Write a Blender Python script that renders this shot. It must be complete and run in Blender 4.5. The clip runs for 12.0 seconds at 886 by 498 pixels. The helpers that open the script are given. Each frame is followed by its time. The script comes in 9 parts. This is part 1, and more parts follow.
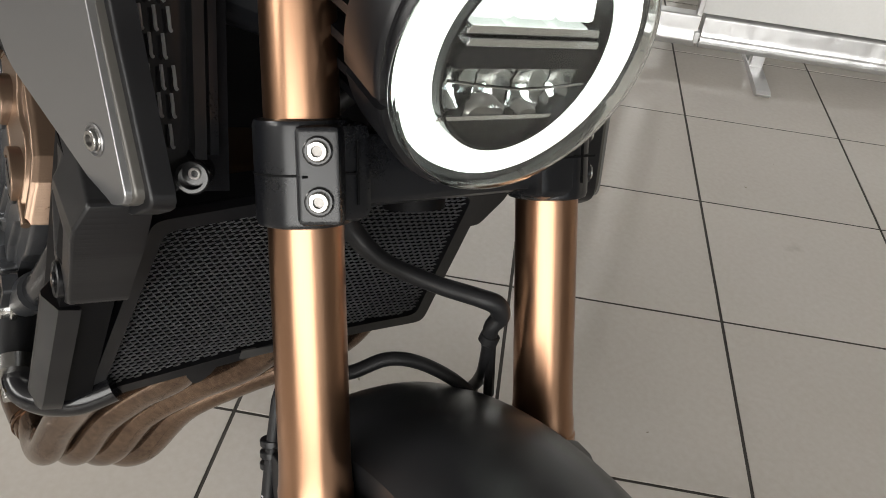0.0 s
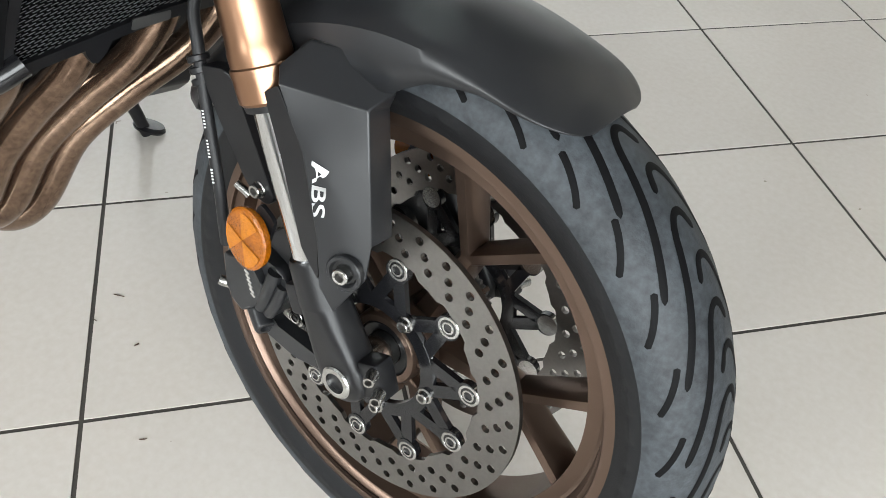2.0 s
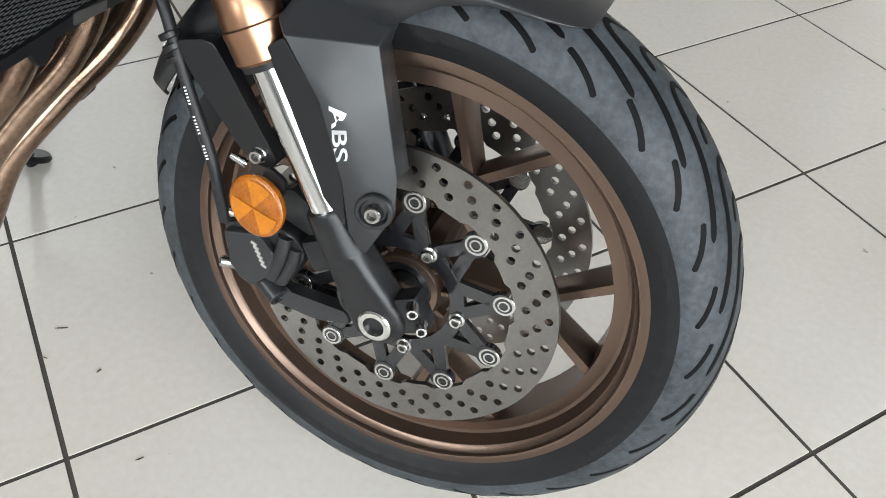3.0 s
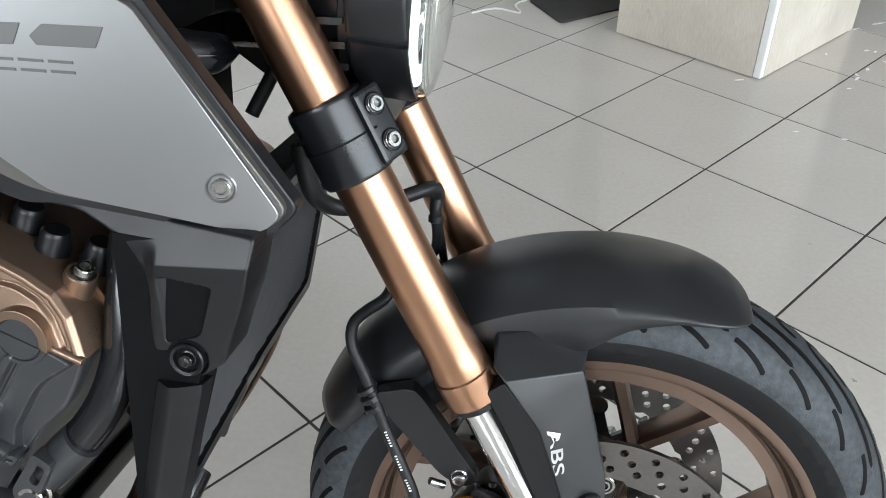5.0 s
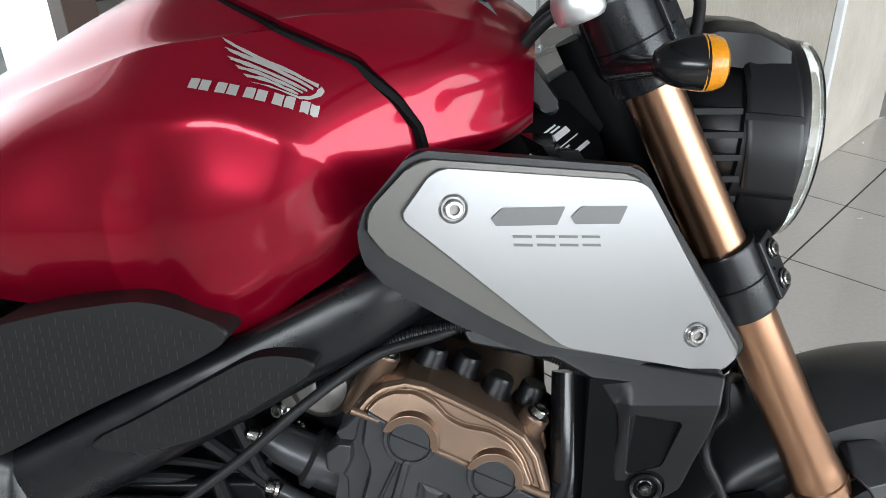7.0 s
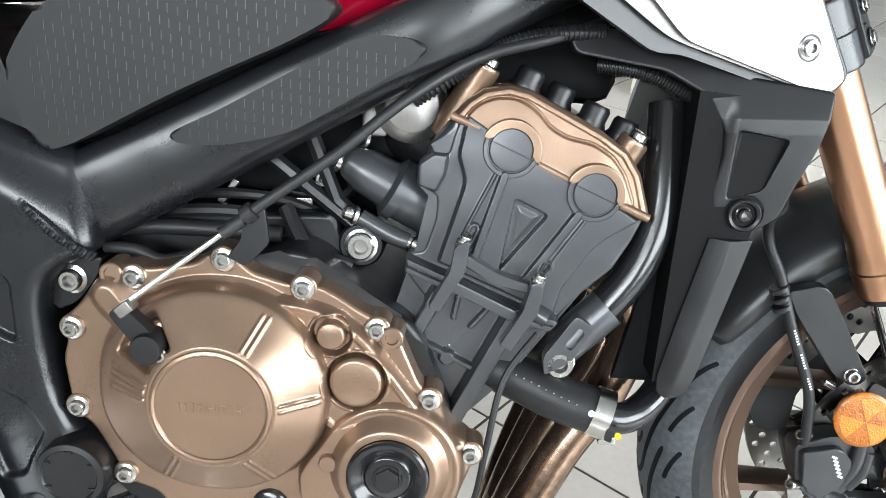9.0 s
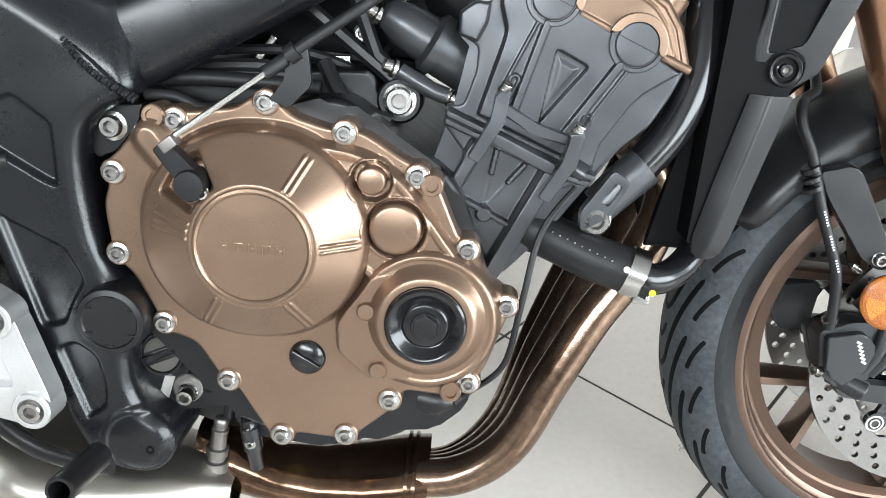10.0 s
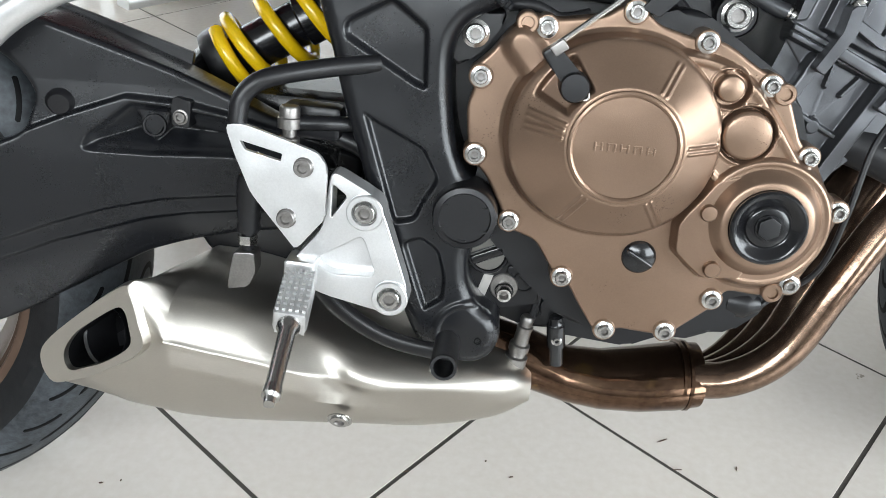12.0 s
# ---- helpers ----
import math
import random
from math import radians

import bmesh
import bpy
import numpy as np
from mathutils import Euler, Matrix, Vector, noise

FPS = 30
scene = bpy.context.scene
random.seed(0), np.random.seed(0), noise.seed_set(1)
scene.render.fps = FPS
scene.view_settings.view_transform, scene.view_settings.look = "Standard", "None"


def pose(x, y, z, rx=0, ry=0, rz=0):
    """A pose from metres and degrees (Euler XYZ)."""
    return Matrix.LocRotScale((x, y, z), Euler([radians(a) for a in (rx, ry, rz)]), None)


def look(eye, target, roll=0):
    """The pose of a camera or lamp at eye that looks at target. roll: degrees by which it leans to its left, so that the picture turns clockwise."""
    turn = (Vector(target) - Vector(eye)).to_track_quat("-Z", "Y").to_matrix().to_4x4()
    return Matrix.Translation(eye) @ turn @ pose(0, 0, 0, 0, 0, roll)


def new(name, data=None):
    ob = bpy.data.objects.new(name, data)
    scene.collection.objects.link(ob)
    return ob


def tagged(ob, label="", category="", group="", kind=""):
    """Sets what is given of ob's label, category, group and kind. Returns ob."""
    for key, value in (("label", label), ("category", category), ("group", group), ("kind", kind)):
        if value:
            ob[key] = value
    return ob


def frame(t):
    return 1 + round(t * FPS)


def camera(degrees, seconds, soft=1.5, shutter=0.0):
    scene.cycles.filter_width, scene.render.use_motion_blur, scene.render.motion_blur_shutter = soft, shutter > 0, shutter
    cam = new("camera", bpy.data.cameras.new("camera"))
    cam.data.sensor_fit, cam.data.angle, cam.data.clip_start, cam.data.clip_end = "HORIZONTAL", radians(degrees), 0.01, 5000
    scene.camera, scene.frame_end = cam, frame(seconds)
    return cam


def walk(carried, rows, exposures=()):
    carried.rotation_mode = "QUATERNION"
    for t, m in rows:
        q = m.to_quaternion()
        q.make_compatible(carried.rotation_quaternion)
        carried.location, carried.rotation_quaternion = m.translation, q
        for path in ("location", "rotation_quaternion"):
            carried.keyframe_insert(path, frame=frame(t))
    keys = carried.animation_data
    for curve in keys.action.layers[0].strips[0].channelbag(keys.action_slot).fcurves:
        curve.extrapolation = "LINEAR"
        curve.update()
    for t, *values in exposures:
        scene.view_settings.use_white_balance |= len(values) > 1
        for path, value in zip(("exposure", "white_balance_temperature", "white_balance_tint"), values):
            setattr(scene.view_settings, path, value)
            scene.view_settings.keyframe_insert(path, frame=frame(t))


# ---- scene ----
cam = camera(56.5, 12.0, soft=0.5)
PATH = [
    (0, (0.1713, -0.1768, 1.0209), (-0.9384, 0.5520, -0.0409), 6.93),
    (0.5, (0.2300, -0.2173, 0.9888), (-0.8214, 0.5321, -0.1171), 6.80),
    (1, (0.2975, -0.2722, 0.9461), (-0.6897, 0.5434, -0.1720), 5.32),
    (1.5, (0.3272, -0.3260, 0.9302), (-0.5960, 0.5249, -0.2160), 4.17),
    (2, (0.3062, -0.3853, 0.8978), (-0.4122, 0.5714, -0.3099), 5.40),
    (2.5, (0.2631, -0.4704, 0.8863), (-0.2273, 0.6181, -0.3240), 5.88),
    (2.7, (0.2487, -0.4926, 0.8712), (-0.2150, 0.6114, -0.3354), 4.57),
    (4.3, (0.0344, -0.5325, 0.9250), (-0.2851, 0.6964, -0.2054), 3.94),
    (4.5, (0.0111, -0.5370, 0.9546), (-0.2652, 0.7418, -0.1309), 2.95),
    (5, (-0.0567, -0.5484, 1.0276), (-0.2812, 0.8156, 0.0380), -0.24),
    (5.5, (-0.1289, -0.5801, 1.0769), (-0.3151, 0.8151, 0.1237), -1.64),
    (6, (-0.1954, -0.6158, 1.0947), (-0.3465, 0.8127, 0.1855), -1.49),
    (6.5, (-0.2862, -0.6232, 1.1088), (-0.4431, 0.8439, 0.2644), -1.62),
    (7, (-0.3898, -0.6324, 1.1079), (-0.5579, 0.8366, 0.2690), -1.76),
    (7.2, (-0.4102, -0.6353, 1.1060), (-0.5945, 0.8263, 0.2576), -1.24),
    (8.8, (-0.5237, -0.7190, 0.9260), (-0.5500, 0.7735, 0.1126), 3.64),
    (9, (-0.5071, -0.7268, 0.8977), (-0.5298, 0.7656, 0.0840), 3.81),
    (9.5, (-0.4926, -0.7554, 0.8351), (-0.5096, 0.7281, 0.0051), 4.77),
    (9.8, (-0.5079, -0.7646, 0.8239), (-0.5345, 0.7078, -0.0254), 4.45),
    (10, (-0.5275, -0.7737, 0.8194), (-0.5486, 0.6901, -0.0448), 4.64),
    (10.5, (-0.5831, -0.7900, 0.7992), (-0.5973, 0.6532, -0.0991), 4.64),
    (11, (-0.6405, -0.8088, 0.7983), (-0.6496, 0.6156, -0.1297), 5.06),
    (11.2, (-0.6619, -0.8179, 0.7978), (-0.6706, 0.6011, -0.1384), 5.22),
    (11.5, (-0.6970, -0.8310, 0.7971), (-0.7136, 0.5838, -0.1453), 5.42),
    (12, (-0.7744, -0.8514, 0.7878), (-0.8266, 0.5620, -0.1554), 5.33),
]
walk(cam, [(t, look(eye, target, roll)) for t, eye, target, roll in PATH], [(0.0, -0.47, 6900, 10), (0.5, -0.06, 6750, 10), (1.0, 0.0, 6500, 9), (1.5, 0.26, 6400, 7), (2.5, 0.20, 6350, 6), (4.5, 0.30, 6050, 6), (5.5, -0.28, 6100, 6), (7.0, -0.24, 6100, 7), (9.0, 0.86, 6150, 5), (9.5, 0.80, 6150, 5), (10.5, 0.51, 6150, 6), (11.5, 0.34, 6150, 6), (12.0, 0.28, 6150, 6)])

# ---------------------------------------------------------------- light
world = bpy.data.worlds.new("sky")
scene.world = world
world.use_nodes = True
_nt = world.node_tree
_sky = _nt.nodes.new("ShaderNodeTexSky")
_sky.sky_type = "NISHITA"
_sky.sun_disc = False
_sky.sun_elevation = radians(38)
_sky.sun_rotation = radians(200)
_nt.links.new(_sky.outputs[0], _nt.nodes["Background"].inputs[0])
_nt.nodes["Background"].inputs[1].default_value = 0.12

LIFT = 0.3048                      # height of the front axle over the floor
MB = pose(0, 0, LIFT, -13.58, 0, 0)        # engine, frame and tank, leaning on the side stand
MF = pose(0, 0, LIFT, -10.4, 0, 2.22)      # steered front end
ML = Matrix.Translation((-0.2, 0.652, 0)) @ Matrix.Rotation(math.atan2(-0.6137, 0.7895), 4, "Z")   # walls and pillar
MT = Matrix.Translation((-0.1874, 0.6664, 0)) @ Matrix.Rotation(-0.6492, 4, "Z")   # floor tiles


def window_light(x, y, z, rz, w, h, power, rx=90):
    lamp = bpy.data.lights.new("window_light", "AREA")
    lamp.shape, lamp.size, lamp.size_y, lamp.energy = "RECTANGLE", w, h, power
    lamp.color = (0.985, 0.995, 1.0)
    ob = new("window_light", lamp)
    ob.matrix_world = ML @ pose(x, y, z, rx, 0, rz)
    return ob


# daylight through the shop windows
window_light(5.42, -0.30, 2.00, 90, 5.9, 2.7, 500)
window_light(5.42, 5.70, 2.20, 90, 5.0, 2.3, 45)
window_light(2.60, -5.42, 2.75, 0, 4.2, 1.1, 230)


# ---------------------------------------------------------------- materials
def material(name, color, rough=0.5, metal=0.0, var=0.12, scale=14.0, fine=220.0, bump=0.0, bump_scale=300.0,
             rough_var=0.08, coat=0.0, second=None, spec=0.5, aniso=None, random_piece=0.0, emit=None, stain=None, world_size=False, specks=None, wave=0.0):
    """A principled surface with large and fine variation in colour and gloss, and a fine relief."""
    m = bpy.data.materials.new(name)
    m.use_nodes = True
    nt = m.node_tree
    N, L = nt.nodes, nt.links
    b = N["Principled BSDF"]
    tc = N.new("ShaderNodeTexCoord")
    src = N.new("ShaderNodeNewGeometry").outputs["Position"] if world_size else tc.outputs["Object"]
    if aniso:
        mp = N.new("ShaderNodeMapping")
        mp.inputs["Scale"].default_value = aniso
        L.new(src, mp.inputs[0])
        fsrc = mp.outputs[0]
    else:
        fsrc = src
    big = N.new("ShaderNodeTexNoise")
    big.inputs["Scale"].default_value, big.inputs["Detail"].default_value = scale, 5
    L.new(src, big.inputs[0])
    small = N.new("ShaderNodeTexNoise")
    small.inputs["Scale"].default_value, small.inputs["Detail"].default_value = fine, 3
    L.new(fsrc, small.inputs[0])
    mixn = N.new("ShaderNodeMath")
    mixn.operation = "MULTIPLY_ADD"
    mixn.inputs[1].default_value = 0.45
    L.new(small.outputs[0], mixn.inputs[0])
    half = N.new("ShaderNodeMath")
    half.operation = "MULTIPLY"
    half.inputs[1].default_value = 0.55
    L.new(big.outputs[0], half.inputs[0])
    L.new(half.outputs[0], mixn.inputs[2])
    ramp = N.new("ShaderNodeValToRGB")
    ramp.color_ramp.elements[0].position, ramp.color_ramp.elements[1].position = 0.3, 0.7
    lo = [c * (1 - var) for c in color]
    hi = [min(1.0, c * (1 + var)) for c in (second or color)]
    ramp.color_ramp.elements[0].color = (*lo, 1)
    ramp.color_ramp.elements[1].color = (*hi, 1)
    L.new(mixn.outputs[0], ramp.inputs[0])
    out = ramp.outputs[0]
    if stain:
        st = N.new("ShaderNodeTexNoise")
        st.inputs["Scale"].default_value, st.inputs["Detail"].default_value = stain[1], 6
        L.new(src, st.inputs[0])
        sr = N.new("ShaderNodeValToRGB")
        sr.color_ramp.elements[0].position, sr.color_ramp.elements[1].position = stain[2], stain[2] + 0.12
        L.new(st.outputs[0], sr.inputs[0])
        mx = N.new("ShaderNodeMix")
        mx.data_type = "RGBA"
        L.new(sr.outputs[0], mx.inputs[0])
        L.new(out, mx.inputs[6])
        mx.inputs[7].default_value = (*stain[0], 1)
        out = mx.outputs[2]
    if specks:
        vo = N.new("ShaderNodeTexVoronoi")
        vo.inputs["Scale"].default_value = specks[1]
        wob = N.new("ShaderNodeTexNoise")
        wob.inputs["Scale"].default_value, wob.inputs["Detail"].default_value = specks[1] * 9, 2
        L.new(src, wob.inputs[0])
        wm = N.new("ShaderNodeMix")
        wm.data_type = "VECTOR"
        wm.inputs[0].default_value = 0.03
        L.new(src, wm.inputs[4])
        L.new(wob.outputs[1], wm.inputs[5])
        L.new(wm.outputs[1], vo.inputs[0])
        sr = N.new("ShaderNodeValToRGB")
        sr.color_ramp.elements[0].position, sr.color_ramp.elements[1].position = specks[2], specks[2] * 1.6
        sr.color_ramp.elements[0].color, sr.color_ramp.elements[1].color = (specks[3],) * 3 + (1,), (0, 0, 0, 1)
        L.new(vo.outputs["Distance"], sr.inputs[0])
        mx = N.new("ShaderNodeMix")
        mx.data_type = "RGBA"
        L.new(sr.outputs[0], mx.inputs[0])
        L.new(out, mx.inputs[6])
        mx.inputs[7].default_value = (*specks[0], 1)
        out = mx.outputs[2]
    if random_piece:
        oi = N.new("ShaderNodeObjectInfo")
        hs = N.new("ShaderNodeHueSaturation")
        mr = N.new("ShaderNodeMapRange")
        mr.inputs[3].default_value, mr.inputs[4].default_value = 1 - random_piece, 1 + random_piece
        L.new(oi.outputs["Random"], mr.inputs[0])
        L.new(mr.outputs[0], hs.inputs["Value"])
        L.new(out, hs.inputs["Color"])
        out = hs.outputs[0]
    L.new(out, b.inputs["Base Color"])
    rr = N.new("ShaderNodeMapRange")
    rr.inputs[3].default_value, rr.inputs[4].default_value = max(0.02, rough - rough_var), min(1, rough + rough_var)
    L.new(mixn.outputs[0], rr.inputs[0])
    L.new(rr.outputs[0], b.inputs["Roughness"])
    b.inputs["Metallic"].default_value = metal
    b.inputs["Specular IOR Level"].default_value = spec
    b.inputs["Coat Weight"].default_value = coat
    b.inputs["Coat Roughness"].default_value = 0.04
    if bump:
        bn = N.new("ShaderNodeTexNoise")
        bn.inputs["Scale"].default_value, bn.inputs["Detail"].default_value = bump_scale, 3
        L.new(fsrc, bn.inputs[0])
        bp = N.new("ShaderNodeBump")
        bp.inputs["Strength"].default_value = bump
        bp.inputs["Distance"].default_value = 0.001
        L.new(bn.outputs[0], bp.inputs["Height"])
        if wave:
            wn = N.new("ShaderNodeTexNoise")
            wn.inputs["Scale"].default_value, wn.inputs["Detail"].default_value = 17.0, 1.0
            L.new(src, wn.inputs[0])
            wb = N.new("ShaderNodeBump")
            wb.inputs["Strength"].default_value = 1.0
            wb.inputs["Distance"].default_value = wave
            L.new(wn.outputs[0], wb.inputs["Height"])
            L.new(wb.outputs[0], bp.inputs["Normal"])
        L.new(bp.outputs[0], b.inputs["Normal"])
    if emit:
        b.inputs["Emission Color"].default_value = (*emit[0], 1)
        b.inputs["Emission Strength"].default_value = emit[1]
    return m


GOLD = material("gold_anodised", (0.375, 0.214, 0.132), 0.29, 1.0, 0.03, 20, 900, 0.03, 900, 0.02, aniso=(1, 1, 0.05))
BRONZE = material("bronze_paint", (0.135, 0.092, 0.070), 0.31, 0.85, 0.06, 18, 900, 0.10, 1400, 0.05)
BRONZE_LIGHT = material("bronze_cover_paint", (0.222, 0.150, 0.105), 0.29, 0.78, 0.06, 18, 900, 0.12, 1400, 0.05, second=(0.236, 0.160, 0.113), wave=0.003)
BLACK = material("black_plastic", (0.006, 0.006, 0.007), 0.36, 0.0, 0.2, 30, 500, 0.05, 1400, 0.05, spec=0.38, wave=0.002)
PAD = material("pad_rubber", (0.007, 0.007, 0.0075), 0.54, 0.0, 0.2, 30, 500, 0.05, 1400, 0.05, spec=0.32)
GLOSS_BLACK = material("gloss_black", (0.007, 0.007, 0.008), 0.18, 0.0, 0.2, 30, 300, 0.02, 600, 0.05)
# near-black for inner parts, and in place of shade in gaps and grooves
DEEP = material("near_black_part_and_shade", (0.003, 0.003, 0.0035), 0.6, 0.0, 0.3, 30, 300, 0.1, 600, 0.1, spec=0.1)
ENGINE = material("black_engine_paint", (0.062, 0.064, 0.069), 0.30, 0.6, 0.10, 25, 700, 0.10, 1400, 0.05, spec=0.65, wave=0.0035)
FRAME = material("black_frame_paint", (0.006, 0.0064, 0.0078), 0.28, 0.0, 0.12, 25, 700, 0.035, 1100, 0.04, spec=0.42, wave=0.002)
SATIN = material("satin_graphite_paint", (0.014, 0.0145, 0.016), 0.36, 0.0, 0.10, 12, 900, 0.06, 1600, 0.05, spec=0.45, wave=0.002)
RED = material("candy_red_paint", (0.265, 0.001, 0.017), 0.29, 0.6, 0.05, 8, 1200, 0.0, 900, 0.03, coat=0.5, spec=0.2)
SILVER = material("satin_silver_panel", (0.26, 0.258, 0.26), 0.30, 0.85, 0.015, 10, 900, 0.012, 1500, 0.010)
TRIM = material("warm_grey_panel", (0.105, 0.100, 0.092), 0.36, 0.6, 0.03, 12, 900, 0.012, 1500, 0.03)
ALU = material("cast_aluminium", (0.62, 0.62, 0.62), 0.36, 0.85, 0.08, 25, 600, 0.12, 900, 0.06, wave=0.004)
STEEL = material("zinc_steel", (0.46, 0.455, 0.44), 0.24, 1.0, 0.05, 60, 600, 0.02, 900, 0.03)
DULL = material("dull_steel", (0.22, 0.21, 0.2), 0.38, 0.9, 0.2, 60, 600, 0.1, 900, 0.1)
MESH_METAL = material("grey_expanded_mesh", (0.30, 0.30, 0.31), 0.32, 0.5, 0.1, 60, 600, 0.05, 900, 0.06)
CHROME = material("chrome", (0.72, 0.73, 0.74), 0.07, 1.0, 0.03, 20, 300, 0.0, 300, 0.02)
MUFFLER = material("brushed_stainless", (0.50, 0.475, 0.43), 0.36, 1.0, 0.07, 12, 260, 0.12, 500, 0.05, aniso=(1, 6, 6))
HEADER = material("heat_tinted_steel", (0.070, 0.036, 0.024), 0.13, 0.95, 0.25, 16, 160, 0.04, 300, 0.06, second=(0.150, 0.094, 0.060),
                  stain=((0.26, 0.165, 0.065), 30, 0.63))
PIPE = material("tarnished_header_steel", (0.105, 0.066, 0.046), 0.18, 0.9, 0.2, 11, 160, 0.05, 300, 0.06, second=(0.250, 0.172, 0.122), stain=((0.10, 0.060, 0.040), 22, 0.60))
RUBBER = material("tyre_rubber", (0.0075, 0.0078, 0.0088), 0.44, 0.0, 0.25, 10, 300, 0.2, 700, 0.08, spec=0.26)
TREAD = material("scuffed_tread_rubber", (0.018, 0.0205, 0.0235), 0.56, 0.0, 0.35, 9, 160, 0.3, 500, 0.1, second=(0.046, 0.052, 0.058), spec=0.3)
HOSE = material("rubber_hose", (0.011, 0.011, 0.012), 0.45, 0.0, 0.2, 40, 500, 0.2, 900, 0.08, spec=0.3)
DISC = material("brushed_disc_steel", (0.20, 0.192, 0.182), 0.30, 1.0, 0.12, 22, 300, 0.1, 700, 0.06)
YELLOW = material("yellow_spring_paint", (0.74, 0.48, 0.004), 0.22, 0.0, 0.08, 20, 300, 0.02, 500, 0.05, coat=0.6)
ORANGE = material("orange_reflector", (0.24, 0.064, 0.001), 0.22, 0.1, 0.3, 60, 420, 0.7, 620, 0.06, second=(0.32, 0.092, 0.001), coat=0.3)
FACET = material("orange_facet", (0.42, 0.135, 0.001), 0.22, 0.0, 0.25, 60, 500, 0.7, 620, 0.05, coat=0.3)
AMBER = material("amber_lens", (0.62, 0.240, 0.002), 0.22, 0.0, 0.25, 60, 500, 0.7, 620, 0.05, coat=0.3)
WHITE_INK = material("white_ink", (0.72, 0.72, 0.72), 0.5, 0.0, 0.05)
SILVER_INK = material("silver_badge", (0.52, 0.50, 0.48), 0.32, 0.6, 0.05)
GREY_INK = material("grey_decal", (0.105, 0.103, 0.102), 0.36, 0.6, 0.03)
TILE = material("beige_ceramic_tile", (0.53, 0.487, 0.435), 0.12, 0.0, 0.05, 2.2, 90, 0.02, 30, 0.05, spec=0.34, random_piece=0.03,
                second=(0.55, 0.52, 0.485), stain=((0.42, 0.385, 0.34), 7.0, 0.68), world_size=True, specks=((0.22, 0.19, 0.15), 9.0, 0.022, 0.8))
GROUT = material("dark_grout", (0.050, 0.045, 0.039), 0.8, 0.0, 0.3, 20, 300, 0.4, 200)
STONE = material("travertine_cladding", (0.54, 0.485, 0.41), 0.42, 0.0, 0.12, 5, 60, 0.2, 120, 0.1, second=(0.64, 0.595, 0.52), aniso=(6, 6, 0.5),
                 stain=((0.42, 0.35, 0.27), 14.0, 0.72))
# wall colour darkened to mid grey, which weakens light bounced indoors
PLASTER = material("darkened_wall_paint", (0.37, 0.366, 0.358), 0.8, 0.0, 0.04, 3, 120, 0.1, 150)
# dim colour for the unseen ceiling, so that it bounces less light
CEILING = material("dim_grey_ceiling", (0.17, 0.168, 0.165), 0.85, 0.0, 0.06, 3, 120, 0.1, 150)
BOARD = material("white_laminate", (0.78, 0.78, 0.77), 0.35, 0.0, 0.03, 3, 120, 0.02, 150)
BROWN = material("brown_wood_frame", (0.06, 0.03, 0.018), 0.5, 0.0, 0.2, 10, 120, 0.1, 200)
MAT_RUBBER = material("dark_floor_mat", (0.035, 0.033, 0.031), 0.8, 0.0, 0.3, 14, 200, 0.5, 300)
REFLECTOR = material("lamp_reflector", (0.75, 0.77, 0.78), 0.1, 1.0, 0.05, 30, 200, 0.1, 100, 0.05)
GLOW = material("daytime_light_ring", (0.9, 0.95, 0.93), 0.3, 0.0, 0.02, emit=((0.93, 1.0, 0.96), 1.5))
# glowing sheet, added to make the background behind the tank white
GLOW_SHEET = material("glowing_white_sheet", (0.8, 0.8, 0.8), 0.9, 0.0, 0.02, emit=((0.97, 1.0, 1.0), 1.35))
GLOW_LAMP = material("lit_lamp_lens", (0.9, 0.95, 0.93), 0.2, 0.0, 0.02, emit=((0.94, 1.0, 0.97), 0.85))


def glass(name, color=(1, 1, 1), rough=0.0):
    m = bpy.data.materials.new(name)
    m.use_nodes = True
    b = m.node_tree.nodes["Principled BSDF"]
    b.inputs["Base Color"].default_value = (*color, 1)
    b.inputs["Transmission Weight"].default_value = 1.0
    b.inputs["Roughness"].default_value = rough
    b.inputs["IOR"].default_value = 1.3
    return m


LENS = glass("clear_lens", (0.96, 0.98, 0.97))
PANE = glass("window_glass")

DASH = material("moulded_grey_plastic", (0.024, 0.024, 0.024), 0.42, 0.0, 0.1)


# ---------------------------------------------------------------- mesh helpers
def rnd(poly, r, n=3):
    """The polygon with its corners rounded by about r."""
    out = []
    k = len(poly)
    for i in range(k):
        a, p, b = (Vector(poly[(i + d) % k]) for d in (-1, 0, 1))
        u, v = a - p, b - p
        s, e = p + u.normalized() * min(r, 0.45 * u.length), p + v.normalized() * min(r, 0.45 * v.length)
        for j in range(n + 1):
            t = j / n
            out.append(tuple(s * (1 - t) ** 2 + p * 2 * t * (1 - t) + e * t * t))
    return out


def ring2(cx, cz, r, n=20, a0=0.0):
    return [(cx + r * math.cos(a0 + 2 * math.pi * i / n), cz + r * math.sin(a0 + 2 * math.pi * i / n)) for i in range(n)]


